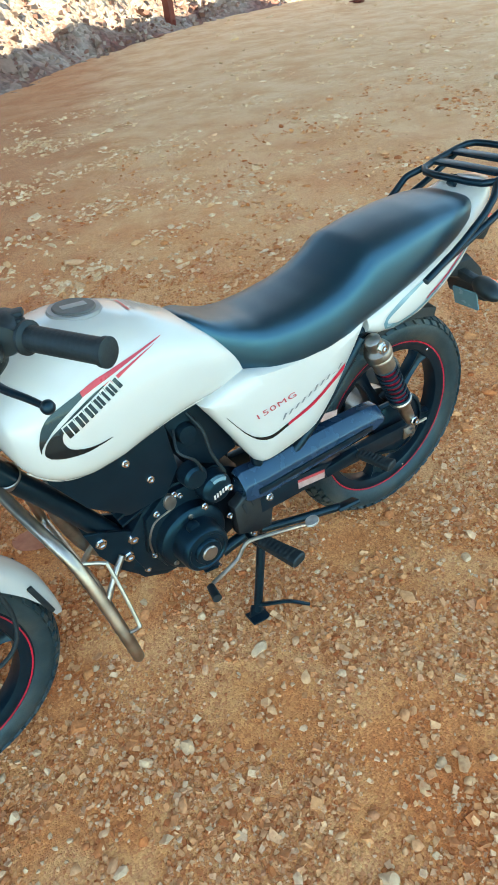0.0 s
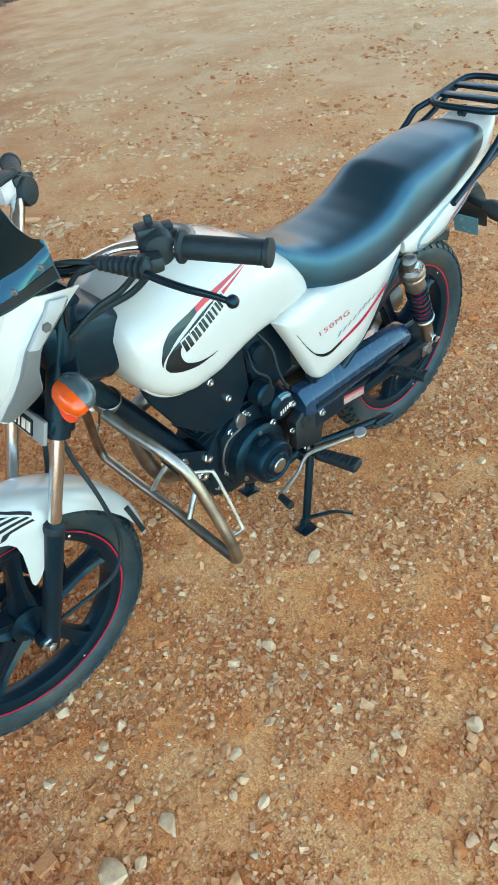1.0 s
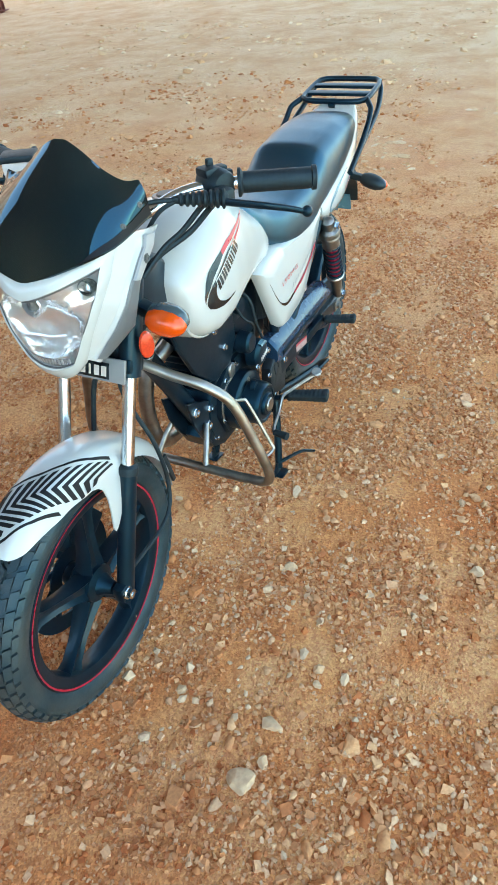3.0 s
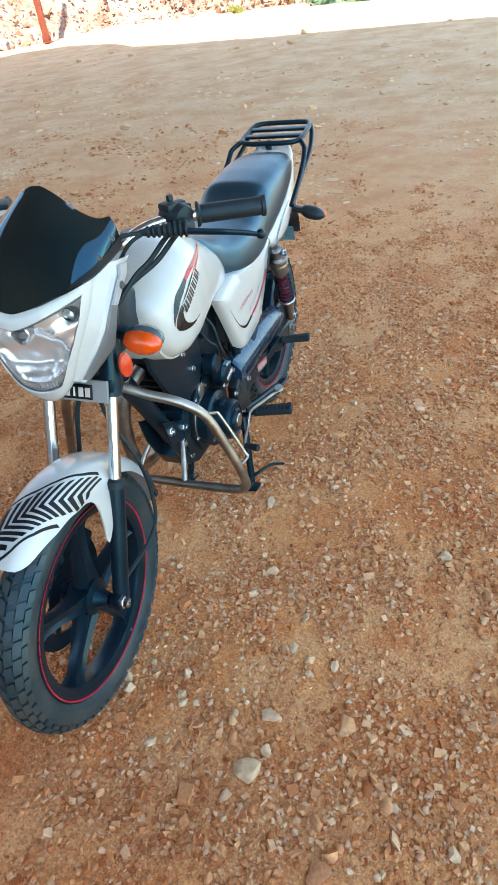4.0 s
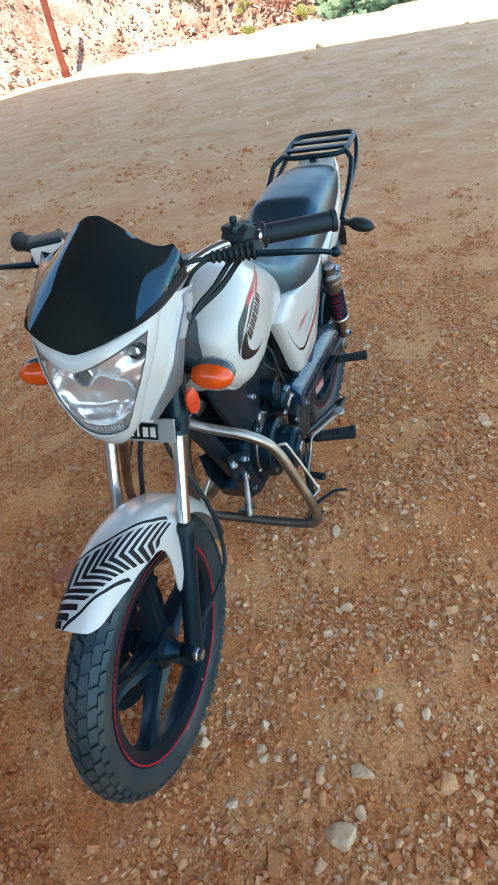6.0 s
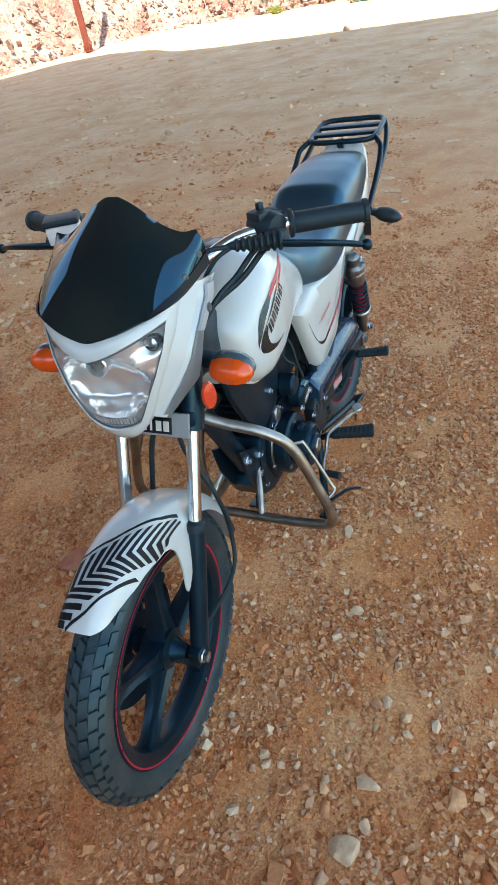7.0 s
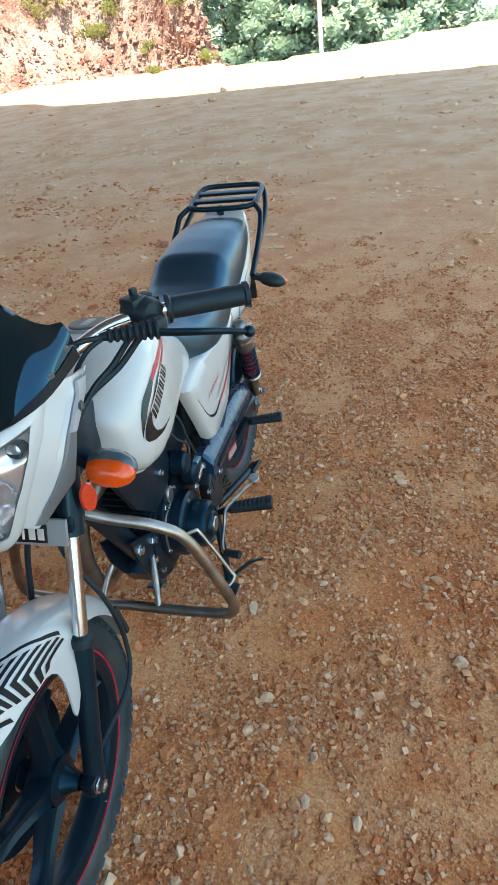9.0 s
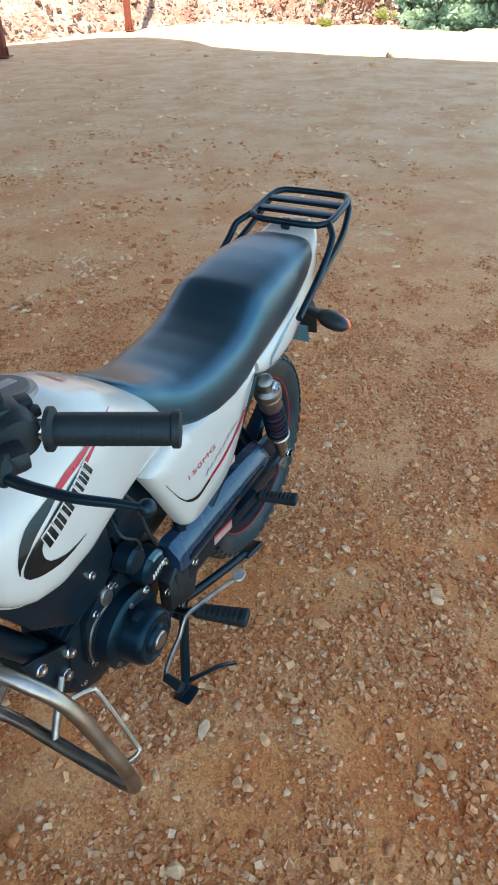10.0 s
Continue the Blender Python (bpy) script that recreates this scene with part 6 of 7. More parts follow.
for s in (-1, 1):
    bm = along((-0.215, s * 0.06, 0.655), (-0.215, s * 0.13, 0.640), (0.024, 0.020), 0.005)
    stalk = part("indicator_stalk", bm, PLASTIC, bike)
    bm = pod((-0.218, s * 0.118, 0.642), (-0.196, s * 0.200, 0.628), 0.029)
    part("indicator_shell", bm, PLASTIC, stalk, "black rear indicator housing")
    bm = pod((-0.236, s * 0.126, 0.636), (-0.212, s * 0.202, 0.624), 0.0235)
    part("indicator_lens", bm, ORANGE, stalk, "orange indicator lens")

# luggage rack and grab rails
rack_z = lambda x: 0.866 + (-0.25 - x) * 0.12
pt = lambda x, y: (x, y, rack_z(x))
bm = bmesh.new()
loop = [pt(-0.238, 0.080), pt(-0.264, 0.110), pt(-0.410, 0.108), pt(-0.435, 0.082), pt(-0.435, -0.082), pt(-0.410, -0.108), pt(-0.264, -0.110), pt(-0.238, -0.080)]
path = []
for i, p in enumerate(loop):
    q = loop[(i + 1) % len(loop)]
    path += [Vector(p).lerp(Vector(q), 0.18), Vector(p).lerp(Vector(q), 0.82)]
rings = []
for i, p in enumerate(path):
    t = (path[(i + 1) % len(path)] - path[i - 1]).normalized()
    side = t.cross(Vector((0, 0, 1))).normalized()
    rings.append([p + 0.0085 * (math.cos(a) * side + math.sin(a) * t.cross(side)) for a in (2 * math.pi * k / 10 for k in range(10))])
loft(bm, rings + [rings[0]], caps=False)
bmesh.ops.remove_doubles(bm, verts=bm.verts, dist=1e-6)
rack = part("luggage_rack", bm, BLACK, bike, "black steel luggage rack with cross slats")
for x in (-0.305, -0.370):
    bm = bmesh.new()
    block(bm, (0.028, 0.214, 0.009), Matrix.Translation(pt(x, 0)) @ Matrix.Rotation(radians(7), 4, "Y"), 0.003)
    part("rack_slat", bm, BLACK, rack)
for s in (-1, 1):
    bm = bmesh.new()
    tube(bm, [pt(-0.268, s * 0.106), (-0.240, s * 0.124, 0.857), (-0.224, s * 0.133, 0.849), (-0.208, s * 0.136, 0.836), (-0.180, s * 0.138, 0.815), (-0.10, s * 0.141, 0.772), (0.005, s * 0.145, 0.732)], 0.0085, 12, 30)
    part("grab_rail", bm, BLACK, rack, "black tubular grab rail")
    bm = bmesh.new()
    tube(bm, [pt(-0.405, s * 0.106), (-0.380, s * 0.118, 0.862), (-0.30, s * 0.130, 0.822), (-0.18, s * 0.136, 0.786), (-0.06, s * 0.141, 0.755)], 0.0085, 12, 30)
    part("rack_stay", bm, BLACK, rack)
bm = along((-0.252, 0, 0.868), (-0.235, 0, 0.848), (0.02, 0.018), 0.003)
part("rack_lug", bm, BLACK, rack)

# frame, swingarm and chain case
bm = bmesh.new()
tube(bm, [(1.03, 0, 0.79), (0.985, 0, 0.70), (0.90, 0, 0.555), (0.835, 0, 0.435), (0.80, 0, 0.37)], 0.0235, 16, 20)
part("down_tube", bm, BLACK, bike, "black frame down tube")
bm = bmesh.new()
tube(bm, [(1.02, 0, 0.85), (0.85, 0, 0.78), (0.60, 0, 0.715), (0.45, 0, 0.68)], 0.022, 12, 16)
part("backbone", bm, BLACK, bike)
for s in (-1, 1):
    bm = bmesh.new()
    tube(bm, [(0.46, s * 0.07, 0.68), (0.25, s * 0.080, 0.655), (0.12, s * 0.085, 0.650), (-0.1, s * 0.08, 0.71), (-0.22, s * 0.06, 0.77)], 0.013, 10, 20)
    part("seat_rail", bm, BLACK, bike)
    bm = bmesh.new()
    tube(bm, [(0.47, s * 0.075, 0.68), (0.475, s * 0.085, 0.50), (0.47, s * 0.085, 0.36), (0.50, s * 0.08, 0.27), (0.60, s * 0.07, 0.235)], 0.0145, 10, 20)
    part("frame_tube", bm, BLACK, bike)
    bm = bmesh.new()
    tube(bm, [(0.44, s * 0.09, 0.385), (0.32, s * 0.10, 0.48), (0.22, s * 0.10, 0.58), (0.165, s * 0.105, 0.645)], 0.012, 10, 14)
    part("rear_stay", bm, BLACK, bike)
    bm = along((0.455, s * 0.088, 0.333), (-0.025, s * 0.092, 0.289), (0.026, 0.042), 0.006)
    arm = part("swingarm", bm, BLACK, bike, "black box-section swingarm")
    bm = bmesh.new()
    bolt(bm, RA + Vector((0, s * 0.105, 0)), 0.012, 0.013, s)
    block(bm, (0.045, 0.006, 0.036), Matrix.Translation(RA + Vector((0, s * 0.106, 0))), 0.003)
    part("axle_nut", bm, STEEL, arm)
    bm = bmesh.new()
    tube(bm, [(-0.03, s * 0.098, 0.289), (-0.075, s * 0.098, 0.286)], 0.004, 8, 3)
    part("chain_adjuster", bm, STEEL, arm)
bm = bmesh.new()
rows = []
for x, top, deep in ((0.535, 0.452, 0.060), (0.525, 0.458, 0.074), (0.48, 0.452, 0.078), (0.40, 0.450, 0.076), (0.30, 0.446, 0.072), (0.20, 0.440, 0.066), (0.135, 0.434, 0.060), (0.112, 0.428, 0.046), (0.104, 0.420, 0.030)):
    rows.append([(x, 0.072, top), (x, 0.096, top), (x, 0.099, top - 0.002), (x, 0.119, top - 0.024), (x, 0.121, top - 0.029), (x, 0.121, top - deep + 0.006), (x, 0.117, top - deep), (x, 0.072, top - deep)])
loft(bm, rows)
case = part("chain_case", bm, CASEPAINT, bike, "long black chain case with a sloping top", 25)
bm = along((0.500, 0.122, 0.402), (0.150, 0.122, 0.392), (0.006, 0.014), 0.002)
part("case_rib", bm, BLACK, case)
bm = bmesh.new()
plate(bm, [(0.50, 0.374), (0.42, 0.376), (0.24, 0.344), (0.225, 0.328), (0.24, 0.306), (0.40, 0.318), (0.50, 0.322)], 0.082, 0.1125, 0.006)
part("lower_guard", bm, BLACK, case, "black lower chain guard")
bm = bmesh.new()
tube(bm, [(0.52, 0.070, 0.335), (0.30, 0.068, 0.312), (0.06, 0.066, 0.224), (0.0, 0.066, 0.202), (-0.06, 0.066, 0.225), (-0.085, 0.066, 0.289), (-0.05, 0.066, 0.36), (0.06, 0.066, 0.378), (0.3, 0.066, 0.40)], 0.008, 6, 50, 0.6)
part("chain", bm, ENGINE, bike)
bm = bmesh.new()
plate(bm, [(0.386, 0.351), (0.304, 0.336), (0.306, 0.318), (0.386, 0.332)], 0.1126, 0.1145, 0)
sticker = part("warning_label", bm, STICKER, bike, "faded pinkish warning label on the swingarm")
bm = bmesh.new()
plate(bm, [(0.386, 0.358), (0.304, 0.343), (0.304, 0.336), (0.386, 0.351)], 0.1126, 0.1147, 0)
part("label_band", bm, REDTEXT, sticker)
bm = bmesh.new()
plate(bm, [(0.285, 0.484), (0.232, 0.474), (0.236, 0.458), (0.285, 0.464)], 0.088, 0.090, 0)
part("label_plate", bm, STICKER, case)

# rear shock absorbers
for s in (-1, 1):
    top, low = Vector((0.148, s * 0.128, 0.630)), Vector((0.008, s * 0.112, 0.340))
    d = low - top
    axis = Matrix.Translation(top) @ Vector((0, 1, 0)).rotation_difference(d).to_matrix().to_4x4()
    L = d.length
    bm = bmesh.new()
    lathe(bm, [(0.010, -0.022), (0.019, -0.016), (0.019, 0.012), (0.030, 0.018), (0.033, 0.026), (0.033, 0.034), (0.028, 0.038), (0.031, 0.042), (0.031, 0.050), (0.020, 0.055)], 28, axis)
    shock = part("shock_absorber", bm, STEEL, bike, "rear shock absorber with red body and black spring")
    bm = bmesh.new()
    lathe(bm, [(0.024, 0.050), (0.025, 0.085), (0.019, 0.10), (0.019, 0.225), (0.024, 0.230)], 24, axis)
    part("damper_body", bm, RED, shock, "red damper body")
    bm = bmesh.new()
    lathe(bm, [(0.026, 0.050), (0.027, 0.088), (0.022, 0.090)], 24, axis)
    part("collar", bm, STEEL, shock)
    bm = bmesh.new()
    lathe(bm, [(0.027, 0.222), (0.030, 0.226), (0.029, 0.234), (0.018, 0.240), (0.017, L - 0.018), (0.014, L + 0.012)], 22, axis)
    part("lower_eye", bm, STEEL, shock)
    bm = bmesh.new()
    pts = []
    turns, n = 7.5, 150
    for k in range(n + 1):
        a = 2 * math.pi * turns * k / n
        pts.append(axis @ Vector((0.0255 * math.cos(a), 0.085 + 0.140 * k / n, 0.0255 * math.sin(a))))
    tube(bm, pts, 0.0036, 7, soft=False)
    part("spring", bm, ENGINE, shock, "black coil spring")
    bm = bmesh.new()
    bolt(bm, top + Vector((0, s * 0.022, 0)), 0.010, 0.012, s)
    part("shock_nut", bm, CHROME, shock)
    bm = bmesh.new()
    bolt(bm, low + Vector((0, s * 0.016, 0)), 0.010, 0.012, s)
    part("shock_nut", bm, CHROME, shock)

# engine
bm = bmesh.new()
CASES = [(0.50, 0.30), (0.53, 0.255), (0.60, 0.238), (0.72, 0.240), (0.78, 0.275), (0.80, 0.34), (0.79, 0.41), (0.74, 0.462), (0.66, 0.480), (0.56, 0.472), (0.50, 0.430), (0.485, 0.36)]
plate(bm, CASES, -0.075, 0.045, 0.014)
engine = part("engine", bm, ENGINE, bike, "black single-cylinder engine with bright bolts")
bm = bmesh.new()
cyl = Matrix.Translation((0.752, 0, 0.545)) @ Matrix.Rotation(radians(14), 4, "Y")
block(bm, (0.105, 0.090, 0.19), cyl, 0.012)
part("cylinder", bm, ENGINE, engine)
for k in range(7):
    bm = bmesh.new()
    block(bm, (0.142, 0.112, 0.006), cyl @ Matrix.Translation((0, 0, -0.075 + 0.023 * k)), 0.002)
    part("cooling_fin", bm, ENGINE, engine)
bm = bmesh.new()
block(bm, (0.125, 0.105, 0.055), cyl @ Matrix.Translation((0, 0, 0.110)), 0.016)
part("cylinder_head", bm, ENGINE, engine)
bm = bmesh.new()
plate(bm, [(0.925, 0.715), (0.86, 0.690), (0.70, 0.685), (0.655, 0.640), (0.650, 0.53), (0.69, 0.475), (0.78, 0.475), (0.855, 0.545), (0.905, 0.640)], 0.044, 0.062, 0.009)
part("side_shroud", bm, BLACK, engine, "black shroud beside the cylinder")
bm = bmesh.new()
lathe(bm, [(0.001, 0.148), (0.029, 0.148), (0.032, 0.145), (0.033, 0.139), (0.043, 0.138), (0.046, 0.141), (0.052, 0.140), (0.056, 0.135), (0.058, 0.127), (0.060, 0.092), (0.076, 0.090), (0.082, 0.084), (0.084, 0.045)], 56, Matrix.Translation((0.664, 0, 0.345)))
cover = part("alternator_cover", bm, ENGINE, engine, "round stepped black alternator cover")
bm = bmesh.new()
lathe(bm, [(0.001, 0.1525), (0.017, 0.1525), (0.019, 0.150), (0.019, 0.146)], 28, Matrix.Translation((0.664, 0, 0.345)))
part("cover_cap", bm, STEEL, cover, "bright round plug")
for k in range(3):
    bm = bmesh.new()
    a = radians(90 + 120 * k)
    bolt(bm, (0.664 + 0.069 * math.cos(a), 0.090, 0.345 + 0.069 * math.sin(a)), 0.005, 0.005)
    part("cover_bolt", bm, STEEL, cover)
bm = bmesh.new()
plate(bm, [(0.752, 0.438), (0.70, 0.474), (0.63, 0.470), (0.575, 0.430), (0.57, 0.36), (0.60, 0.275), (0.66, 0.252), (0.735, 0.275), (0.768, 0.35)], 0.030, 0.058, 0.009)
part("crankcase_cover", bm, ENGINE, engine)
bm = bmesh.new()
lathe(bm, [(0.001, 0.106), (0.020, 0.106), (0.030, 0.103), (0.037, 0.096), (0.040, 0.070)], 32, Matrix.Translation((0.590, 0, 0.452)))
lathe(bm, [(0.001, 0.096), (0.022, 0.096), (0.028, 0.090), (0.030, 0.060)], 28, Matrix.Translation((0.630, 0, 0.505)))
part("starter_cover", bm, ENGINE, engine)
bm = bmesh.new()
rows = []
for k in range(11):
    a = radians(70 + 60 * k / 10)
    rows.append([(0.590 + r * math.cos(a), y, 0.452 + r * math.sin(a)) for r, y in ((0.026, 0.103), (0.028, 0.108), (0.035, 0.106), (0.036, 0.097))])
loft(bm, rows, closed=False)
part("cover_plate", bm, BLUEFILM, engine, "blue-grey name plate arc")
for k in range(5):
    bm = bmesh.new()
    block(bm, (0.0045, 0.002, 0.012), Matrix.Translation((0.604 - 0.0075 * k, 0.1062, 0.442 + 0.002 * k)), 0.0005)
    part("plate_bar", bm, LABELPAPER, engine)
bm = bmesh.new()
plate(bm, [(0.566, 0.385), (0.530, 0.402), (0.487, 0.430), (0.474, 0.428), (0.454, 0.392), (0.462, 0.330), (0.474, 0.266), (0.520, 0.280), (0.566, 0.298)], 0.080, 0.112, 0.008)
part("sprocket_cover", bm, PLASTIC, engine, "black sprocket cover with slots")
for k in range(3):      # slots
    bm = along((0.535 - 0.022 * k, 0.1125, 0.352 + 0.012 * k), (0.542 - 0.022 * k, 0.1125, 0.384 + 0.012 * k), (0.003, 0.009), 0.001)
    part("slot", bm, GRIP, engine)
for (x, y, z, r) in ((0.757, 0.063, 0.606, 0.0065), (0.717, 0.063, 0.539, 0.0065), (0.776, 0.040, 0.288, 0.0065), (0.632, 0.105, 0.435, 0.0065), (0.564, 0.105, 0.446, 0.0070), (0.581, 0.113, 0.377, 0.0060), (0.725, 0.059, 0.441, 0.0065), (0.676, 0.059, 0.466, 0.006), (0.690, 0.059, 0.408, 0.0055), (0.757, 0.059, 0.335, 0.005), (0.588, 0.059, 0.300, 0.005),
                     (0.470, 0.112, 0.360, 0.008), 
                     (0.805, 0.063, 0.662, 0.0065), (0.664, 0.059, 0.456, 0.005), (0.525, 0.104, 0.275, 0.008)):
    bm = bmesh.new()
    bolt(bm, (x, y - 0.001, z), r, 0.007)
    part("engine_bolt", bm, CHROME, engine)
bm = bmesh.new()
lathe(bm, [(0.001, 0.004), (0.014, 0.004), (0.016, 0), (0.016, -0.006)], 22, Matrix.Translation((0.689, 0.059, 0.452)) @ Matrix.Diagonal((1, 1, 1.35, 1)))
part("inspection_plug", bm, STEEL, engine)
bm = bmesh.new()
lathe(bm, [(0.008, 0.006), (0.013, 0.006), (0.015, 0), (0.015, -0.006)], 22, Matrix.Translation((0.672, 0.112, 0.402)))
part("timing_plug", bm, ENGINE, engine)
bm = bmesh.new()
tube(bm, [(0.758, 0.059, 0.340), (0.757, 0.059, 0.38), (0.735, 0.059, 0.420), (0.690, 0.059, 0.432)], 0.0025, 6, 16)
part("gasket_line", bm, STEEL, engine)
for s in (-1, 1):
    bm = bmesh.new()
    plate(bm, [(0.880, 0.470), (0.845, 0.452), (0.80, 0.425), (0.765, 0.400), (0.748, 0.37), (0.765, 0.305), (0.80, 0.285), (0.835, 0.330), (0.865, 0.395)], s * 0.030, s * 0.038, 0.002)
    mount = part("engine_mount", bm, ENGINE, bike, "black engine mounting plate")
    for x, z in ((0.853, 0.427), (0.785, 0.393), (0.806, 0.352)):
        bm = bmesh.new()
        bolt(bm, (x, s * 0.038, z), 0.010, 0.009, s)
        part("mount_bolt", bm, CHROME, mount)
bm = bmesh.new()
plate(bm, [(0.60, 0.252), (0.66, 0.228), (0.735, 0.232), (0.79, 0.262), (0.815, 0.31), (0.80, 0.33), (0.66, 0.30)], -0.055, 0.040, 0.014)
part("sump", bm, ENGINE, engine)
bm = bmesh.new()
block(bm, (0.30, 0.15, 0.19), Matrix.Translation((0.36, 0, 0.585)), 0.03)
part("air_box", bm, PLASTIC, bike)
bm = bmesh.new()
tube(bm, [(0.52, 0, 0.60), (0.60, 0.0, 0.605), (0.69, 0, 0.60)], 0.024, 14, 10)
block(bm, (0.06, 0.085, 0.09), Matrix.Translation((0.615, 0.01, 0.595)), 0.012)
lathe(bm, [(0.001, 0.060), (0.020, 0.058), (0.024, 0.050), (0.024, 0.0)], 22, Matrix.Translation((0.615, 0.01, 0.60)))
part("carburettor", bm, ENGINE, bike, "dark carburettor")
bm = bmesh.new()
plate(bm, [(0.66, 0.66), (0.50, 0.665), (0.47, 0.60), (0.50, 0.49), (0.56, 0.475), (0.63, 0.52)], -0.060, 0.052, 0.012)
part("inner_panel", bm, BLACK, bike, "black panel behind the carburettor")
for pts, r in (([(0.60, 0.05, 0.64), (0.585, 0.075, 0.60), (0.58, 0.085, 0.54), (0.56, 0.09, 0.48)], 0.004), ([(0.64, 0.055, 0.62), (0.655, 0.09, 0.59), (0.625, 0.10, 0.555), (0.61, 0.09, 0.50)], 0.003)):
    bm = bmesh.new()
    tube(bm, pts, r, 8, 24)
    part("hose", bm, GRIP, bike)

# exhaust on the right
bm = bmesh.new()
tube(bm, [(0.83, -0.02, 0.60), (0.89, -0.05, 0.55), (0.885, -0.08, 0.42), (0.83, -0.10, 0.28), (0.70, -0.125, 0.215), (0.50, -0.14, 0.215)], 0.019, 14, 40)
part("exhaust_pipe", bm, STEEL, bike, "exhaust header pipe")
bm = bmesh.new()
a, b = Vector((0.50, -0.145, 0.215)), Vector((-0.22, -0.165, 0.285))
lathe(bm, [(0.018, 0), (0.034, 0.04), (0.044, 0.10), (0.046, 0.50), (0.044, 0.70), (0.034, 0.72), (0.020, 0.722)], 28, Matrix.Translation(a) @ Vector((0, 1, 0)).rotation_difference(b - a).to_matrix().to_4x4())
part("muffler", bm, MUFFLER, bike, "long black muffler")

# foot controls and stand
def rubber_block(bm, a, b, s, size):
    """A flat rubber peg with cross ribs, a little wider at its end."""
    out = (b - a).normalized()
    wide = Vector((out.y, -out.x, 0)) * s
    rows = []
    for k in range(41):
        f = k / 40
        w = size * lerp([(0, 0.012), (0.06, 0.0165), (0.5, 0.0185), (0.94, 0.0215), (0.985, 0.0205), (1, 0.016)], f)
        h = size * lerp([(0, 0.010), (0.06, 0.0135), (0.94, 0.0150), (0.985, 0.0140), (1, 0.010)], f) - (0.0014 if k % 4 in (1, 2) and 3 < k < 36 else 0)
        rows.append([a.lerp(b, f) + wide * (w * math.copysign(abs(math.cos(t)) ** 0.7, math.cos(t))) + Vector((0, 0, h * math.copysign(abs(math.sin(t)) ** 0.7, math.sin(t)))) for t in [2 * math.pi * q / 16 for q in range(16)]])
    loft(bm, rows)
    bmesh.ops.recalc_face_normals(bm, faces=bm.faces)


for s in (-1, 1):
    bm = bmesh.new()
    rubber_block(bm, Vector((0.530, s * 0.140, 0.280)), Vector((0.506, s * 0.258, 0.290)), s, 1.0)
    part("foot_peg", bm, GRIP, bike, "black ribbed rubber foot peg", 30)
    bm = bmesh.new()
    tube(bm, [(0.53, s * 0.08, 0.262), (0.535, s * 0.115, 0.268), (0.531, s * 0.145, 0.282)], 0.0085, 10, 8)
    part("peg_bracket", bm, BLACK, bike)
    bm = bmesh.new()
    rubber_block(bm, Vector((0.213, s * 0.138, 0.354)), Vector((0.195, s * 0.234, 0.362)), s, 0.84)
    part("pillion_peg", bm, GRIP, bike, "black ribbed pillion foot peg", 30)
    bm = along((0.300, s * 0.105, 0.325), (0.208, s * 0.130, 0.356), (0.020, 0.030), 0.005)
    part("peg_hanger", bm, BLACK, bike)
bm = bmesh.new()
tube(bm, [(0.50, 0.098, 0.262), (0.40, 0.116, 0.240), (0.285, 0.136, 0.218)], 0.0105, 12, 12)
side_stand = part("side_stand", bm, BLACK, bike, "black side stand folded back")
bm = bmesh.new()
block(bm, (0.062, 0.040, 0.010), Matrix.Translation((0.262, 0.140, 0.214)) @ Matrix.Rotation(radians(-9), 4, "Z") @ Matrix.Rotation(radians(28), 4, "X"), 0.003)
part("stand_foot", bm, BLACK, side_stand)
bm = bmesh.new()
tube(bm, [(0.412, 0.182, 0.284), (0.450, 0.170, 0.288), (0.518, 0.152, 0.296), (0.562, 0.145, 0.304), (0.580, 0.145, 0.296), (0.598, 0.145, 0.274), (0.639, 0.150, 0.264), (0.678, 0.162, 0.268), (0.695, 0.176, 0.276)], 0.0050, 8, 60)
shifter = part("gear_lever", bm, STEEL, bike, "bright bent heel-and-toe gear lever")
bm = bmesh.new()
lathe(bm, [(0.001, -0.004), (0.013, -0.004), (0.0155, -0.002), (0.0160, 0.001), (0.0145, 0.004), (0.001, 0.0048)], 22, Matrix.Translation((0.410, 0.186, 0.292)) @ Matrix.Rotation(radians(14), 4, "Z") @ Matrix.Diagonal((1.25, 0.95, 1, 1)) @ Matrix.Rotation(radians(90), 4, "X"))
part("heel_pad", bm, PADSTEEL, shifter, "pale worn metal pedal pad")
bm = bmesh.new()
tube(bm, [(0.692, 0.172, 0.276), (0.700, 0.212, 0.279)], (0.009, 0.0105), 12, 4)
part("toe_rubber", bm, GRIP, shifter)
bm = bmesh.new()
for s in (-1, 1):
    tube(bm, [(0.490, s * 0.085, 0.235), (0.525, s * 0.100, 0.12), (0.556, s * 0.112, 0.012)], 0.0115, 12, 10)
tube(bm, [(0.50, -0.09, 0.19), (0.50, 0.09, 0.19)], 0.009, 10, 4)
stand = part("centre_stand", bm, BLACK, bike, "black steel centre stand")
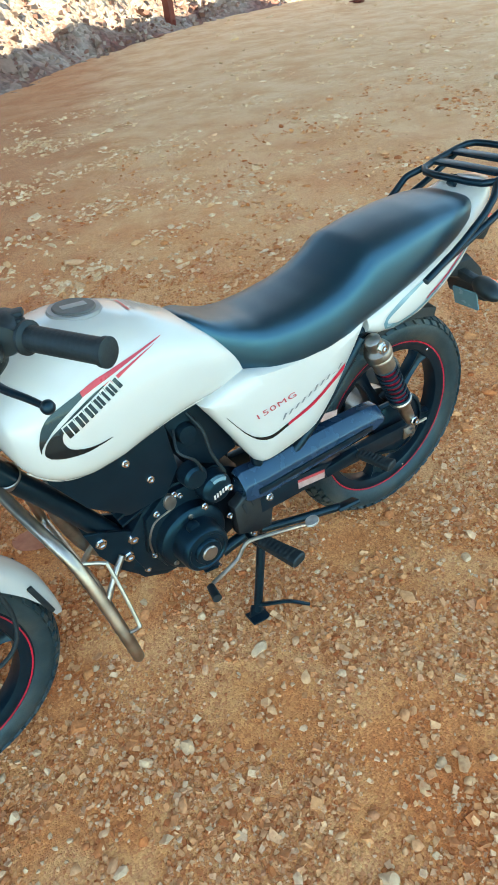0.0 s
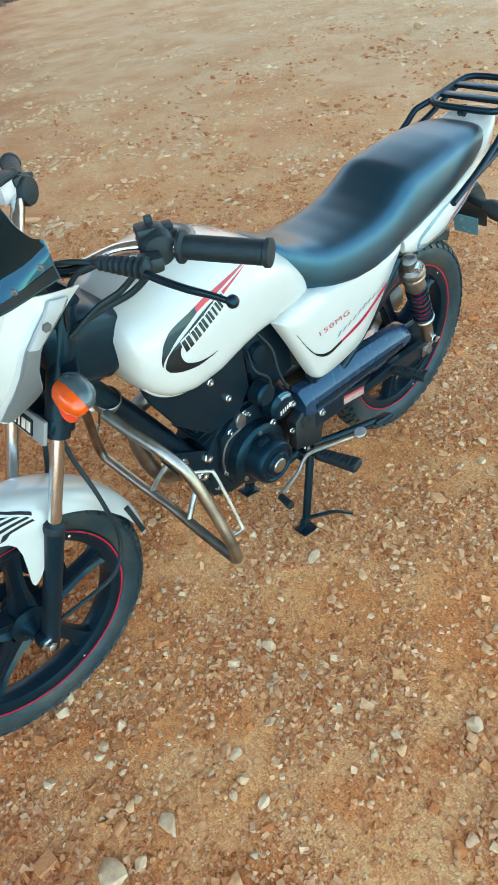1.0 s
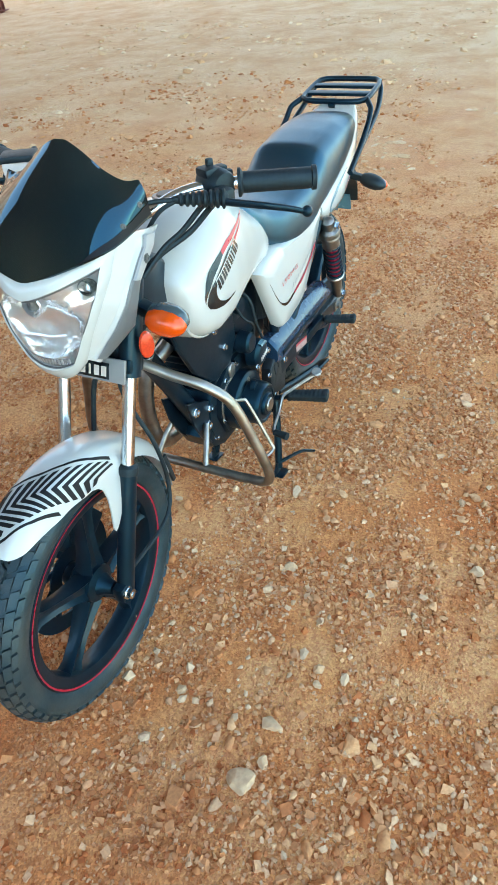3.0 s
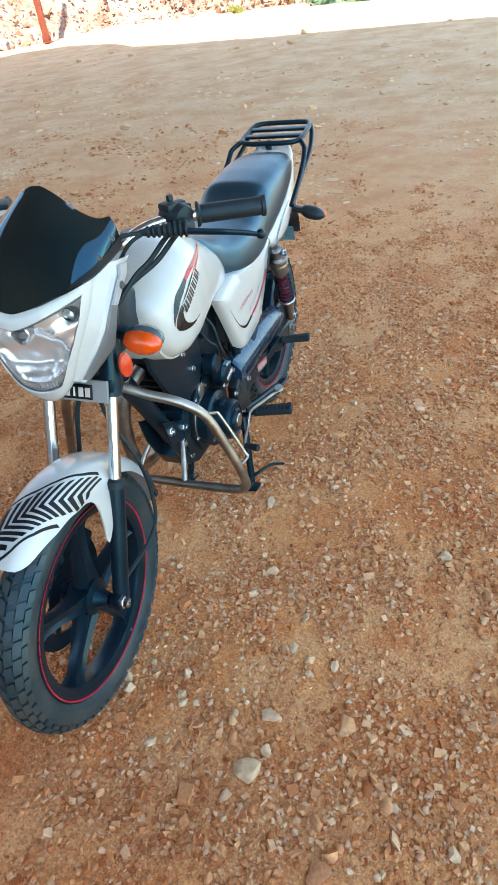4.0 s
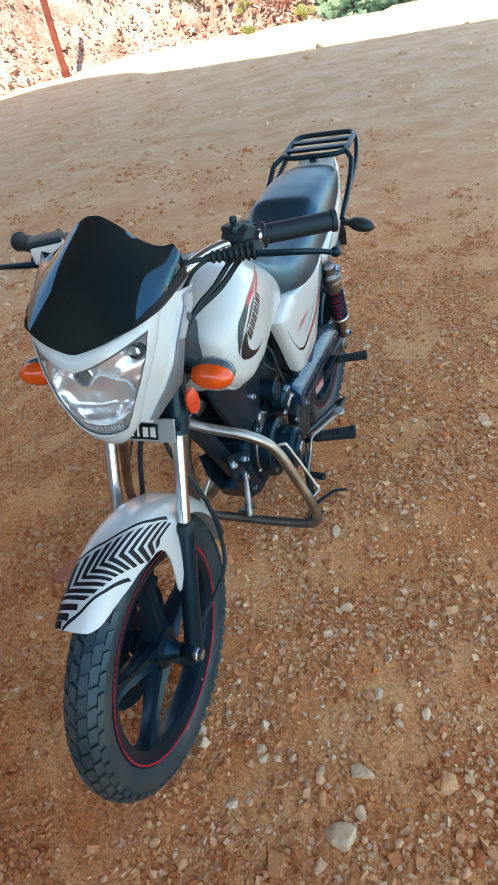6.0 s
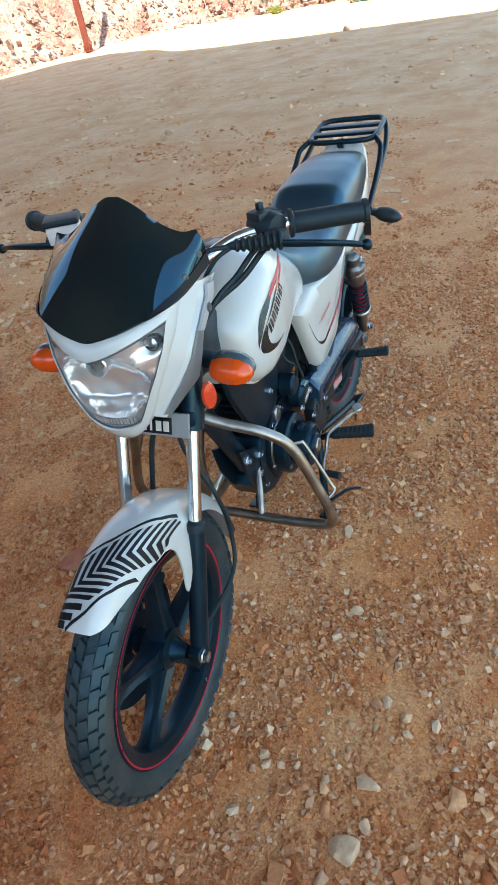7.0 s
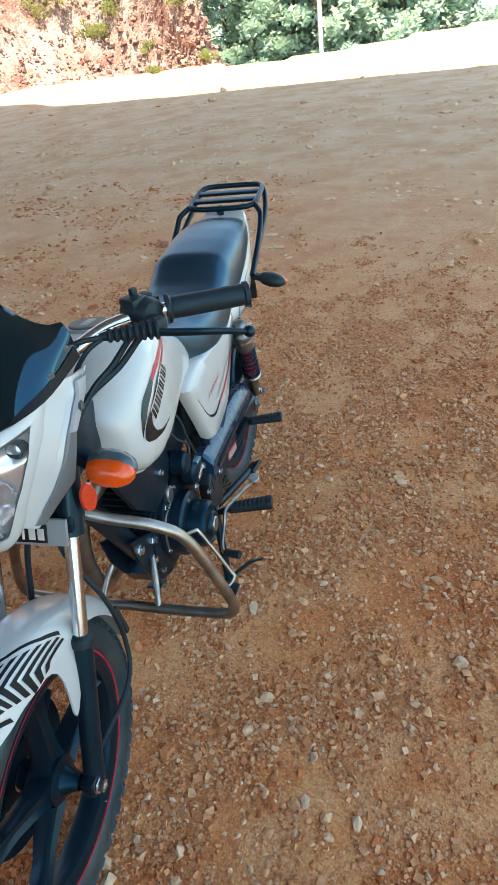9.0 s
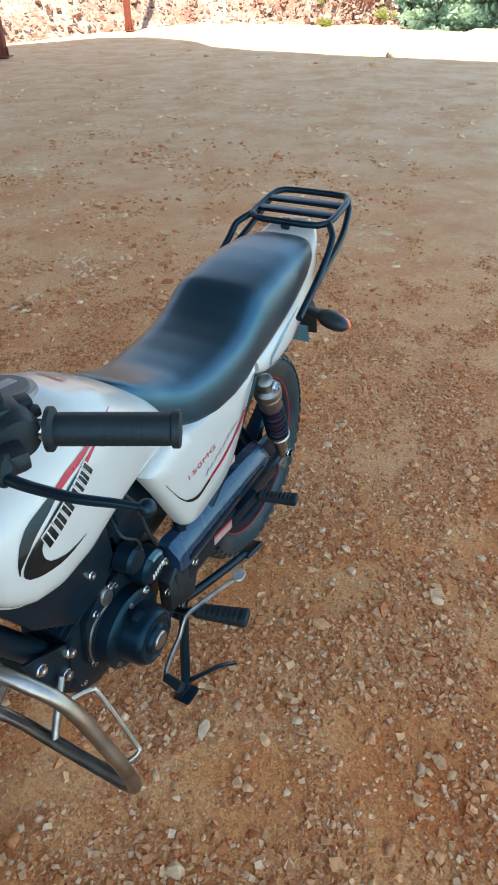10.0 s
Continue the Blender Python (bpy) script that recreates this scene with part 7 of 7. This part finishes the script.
for s in (-1, 1):
    bm = bmesh.new()
    block(bm, (0.055, 0.042, 0.006), Matrix.Translation((0.560, s * 0.116, -0.006)) @ Matrix.Rotation(radians(-12), 4, "Y"), 0.002)
    plate(bm, [(0.572, 0.04), (0.540, 0.02), (0.543, -0.004), (0.585, -0.008)], s * 0.108, s * 0.114, 0.001)
    part("stand_foot", bm, BLACK, stand)
bm = bmesh.new()
tube(bm, [(0.552, 0.114, 0.030), (0.525, 0.142, 0.042), (0.488, 0.166, 0.040), (0.445, 0.186, 0.010)], (0.009, 0.007), 10, 20, 0.7)
part("stand_arm", bm, BLACK, stand, "curved foot arm of the stand")

# crash bar
for s in (-1, 1):
    bm = bmesh.new()
    tube(bm, [(0.985, s * 0.020, 0.650), (0.972, s * 0.075, 0.625), (0.955, s * 0.145, 0.600), (0.937, s * 0.192, 0.555), (0.922, s * 0.225, 0.460), (0.910, s * 0.254, 0.355), (0.905, s * 0.246, 0.312), (0.900, s * 0.200, 0.298), (0.895, s * 0.100, 0.289), (0.890, s * 0.0, 0.284)], 0.0118, 14, 70)
    crash = part("crash_bar", bm, BRONZED, bike, "bent chrome crash bar, stained and worn")
    bm = bmesh.new()
    tube(bm, [(0.935, s * 0.188, 0.556), (0.893, s * 0.196, 0.533), (0.886, s * 0.205, 0.520), (0.884, s * 0.252, 0.420), (0.888, s * 0.260, 0.402), (0.912, s * 0.242, 0.385)], 0.0038, 8, 40)
    part("guard_loop", bm, STEEL, crash, "thin bright wire loop")
    bm = bmesh.new()
    tube(bm, [(0.822, s * 0.045, 0.372), (0.86, s * 0.06, 0.335), (0.893, s * 0.070, 0.292)], 0.0075, 10, 8)
    part("guard_stay", bm, STEEL, crash)
    bm = bmesh.new()
    lathe(bm, [(0.026, -0.009), (0.0285, -0.008), (0.0285, 0.008), (0.026, 0.009)], 22, Matrix.Translation((0.962, 0, 0.660)) @ Matrix.Rotation(radians(90 - 30), 4, "X"), closed=True)
    if s > 0:
        part("clamp_band", bm, STEEL, crash)
    else:
        bm.free()
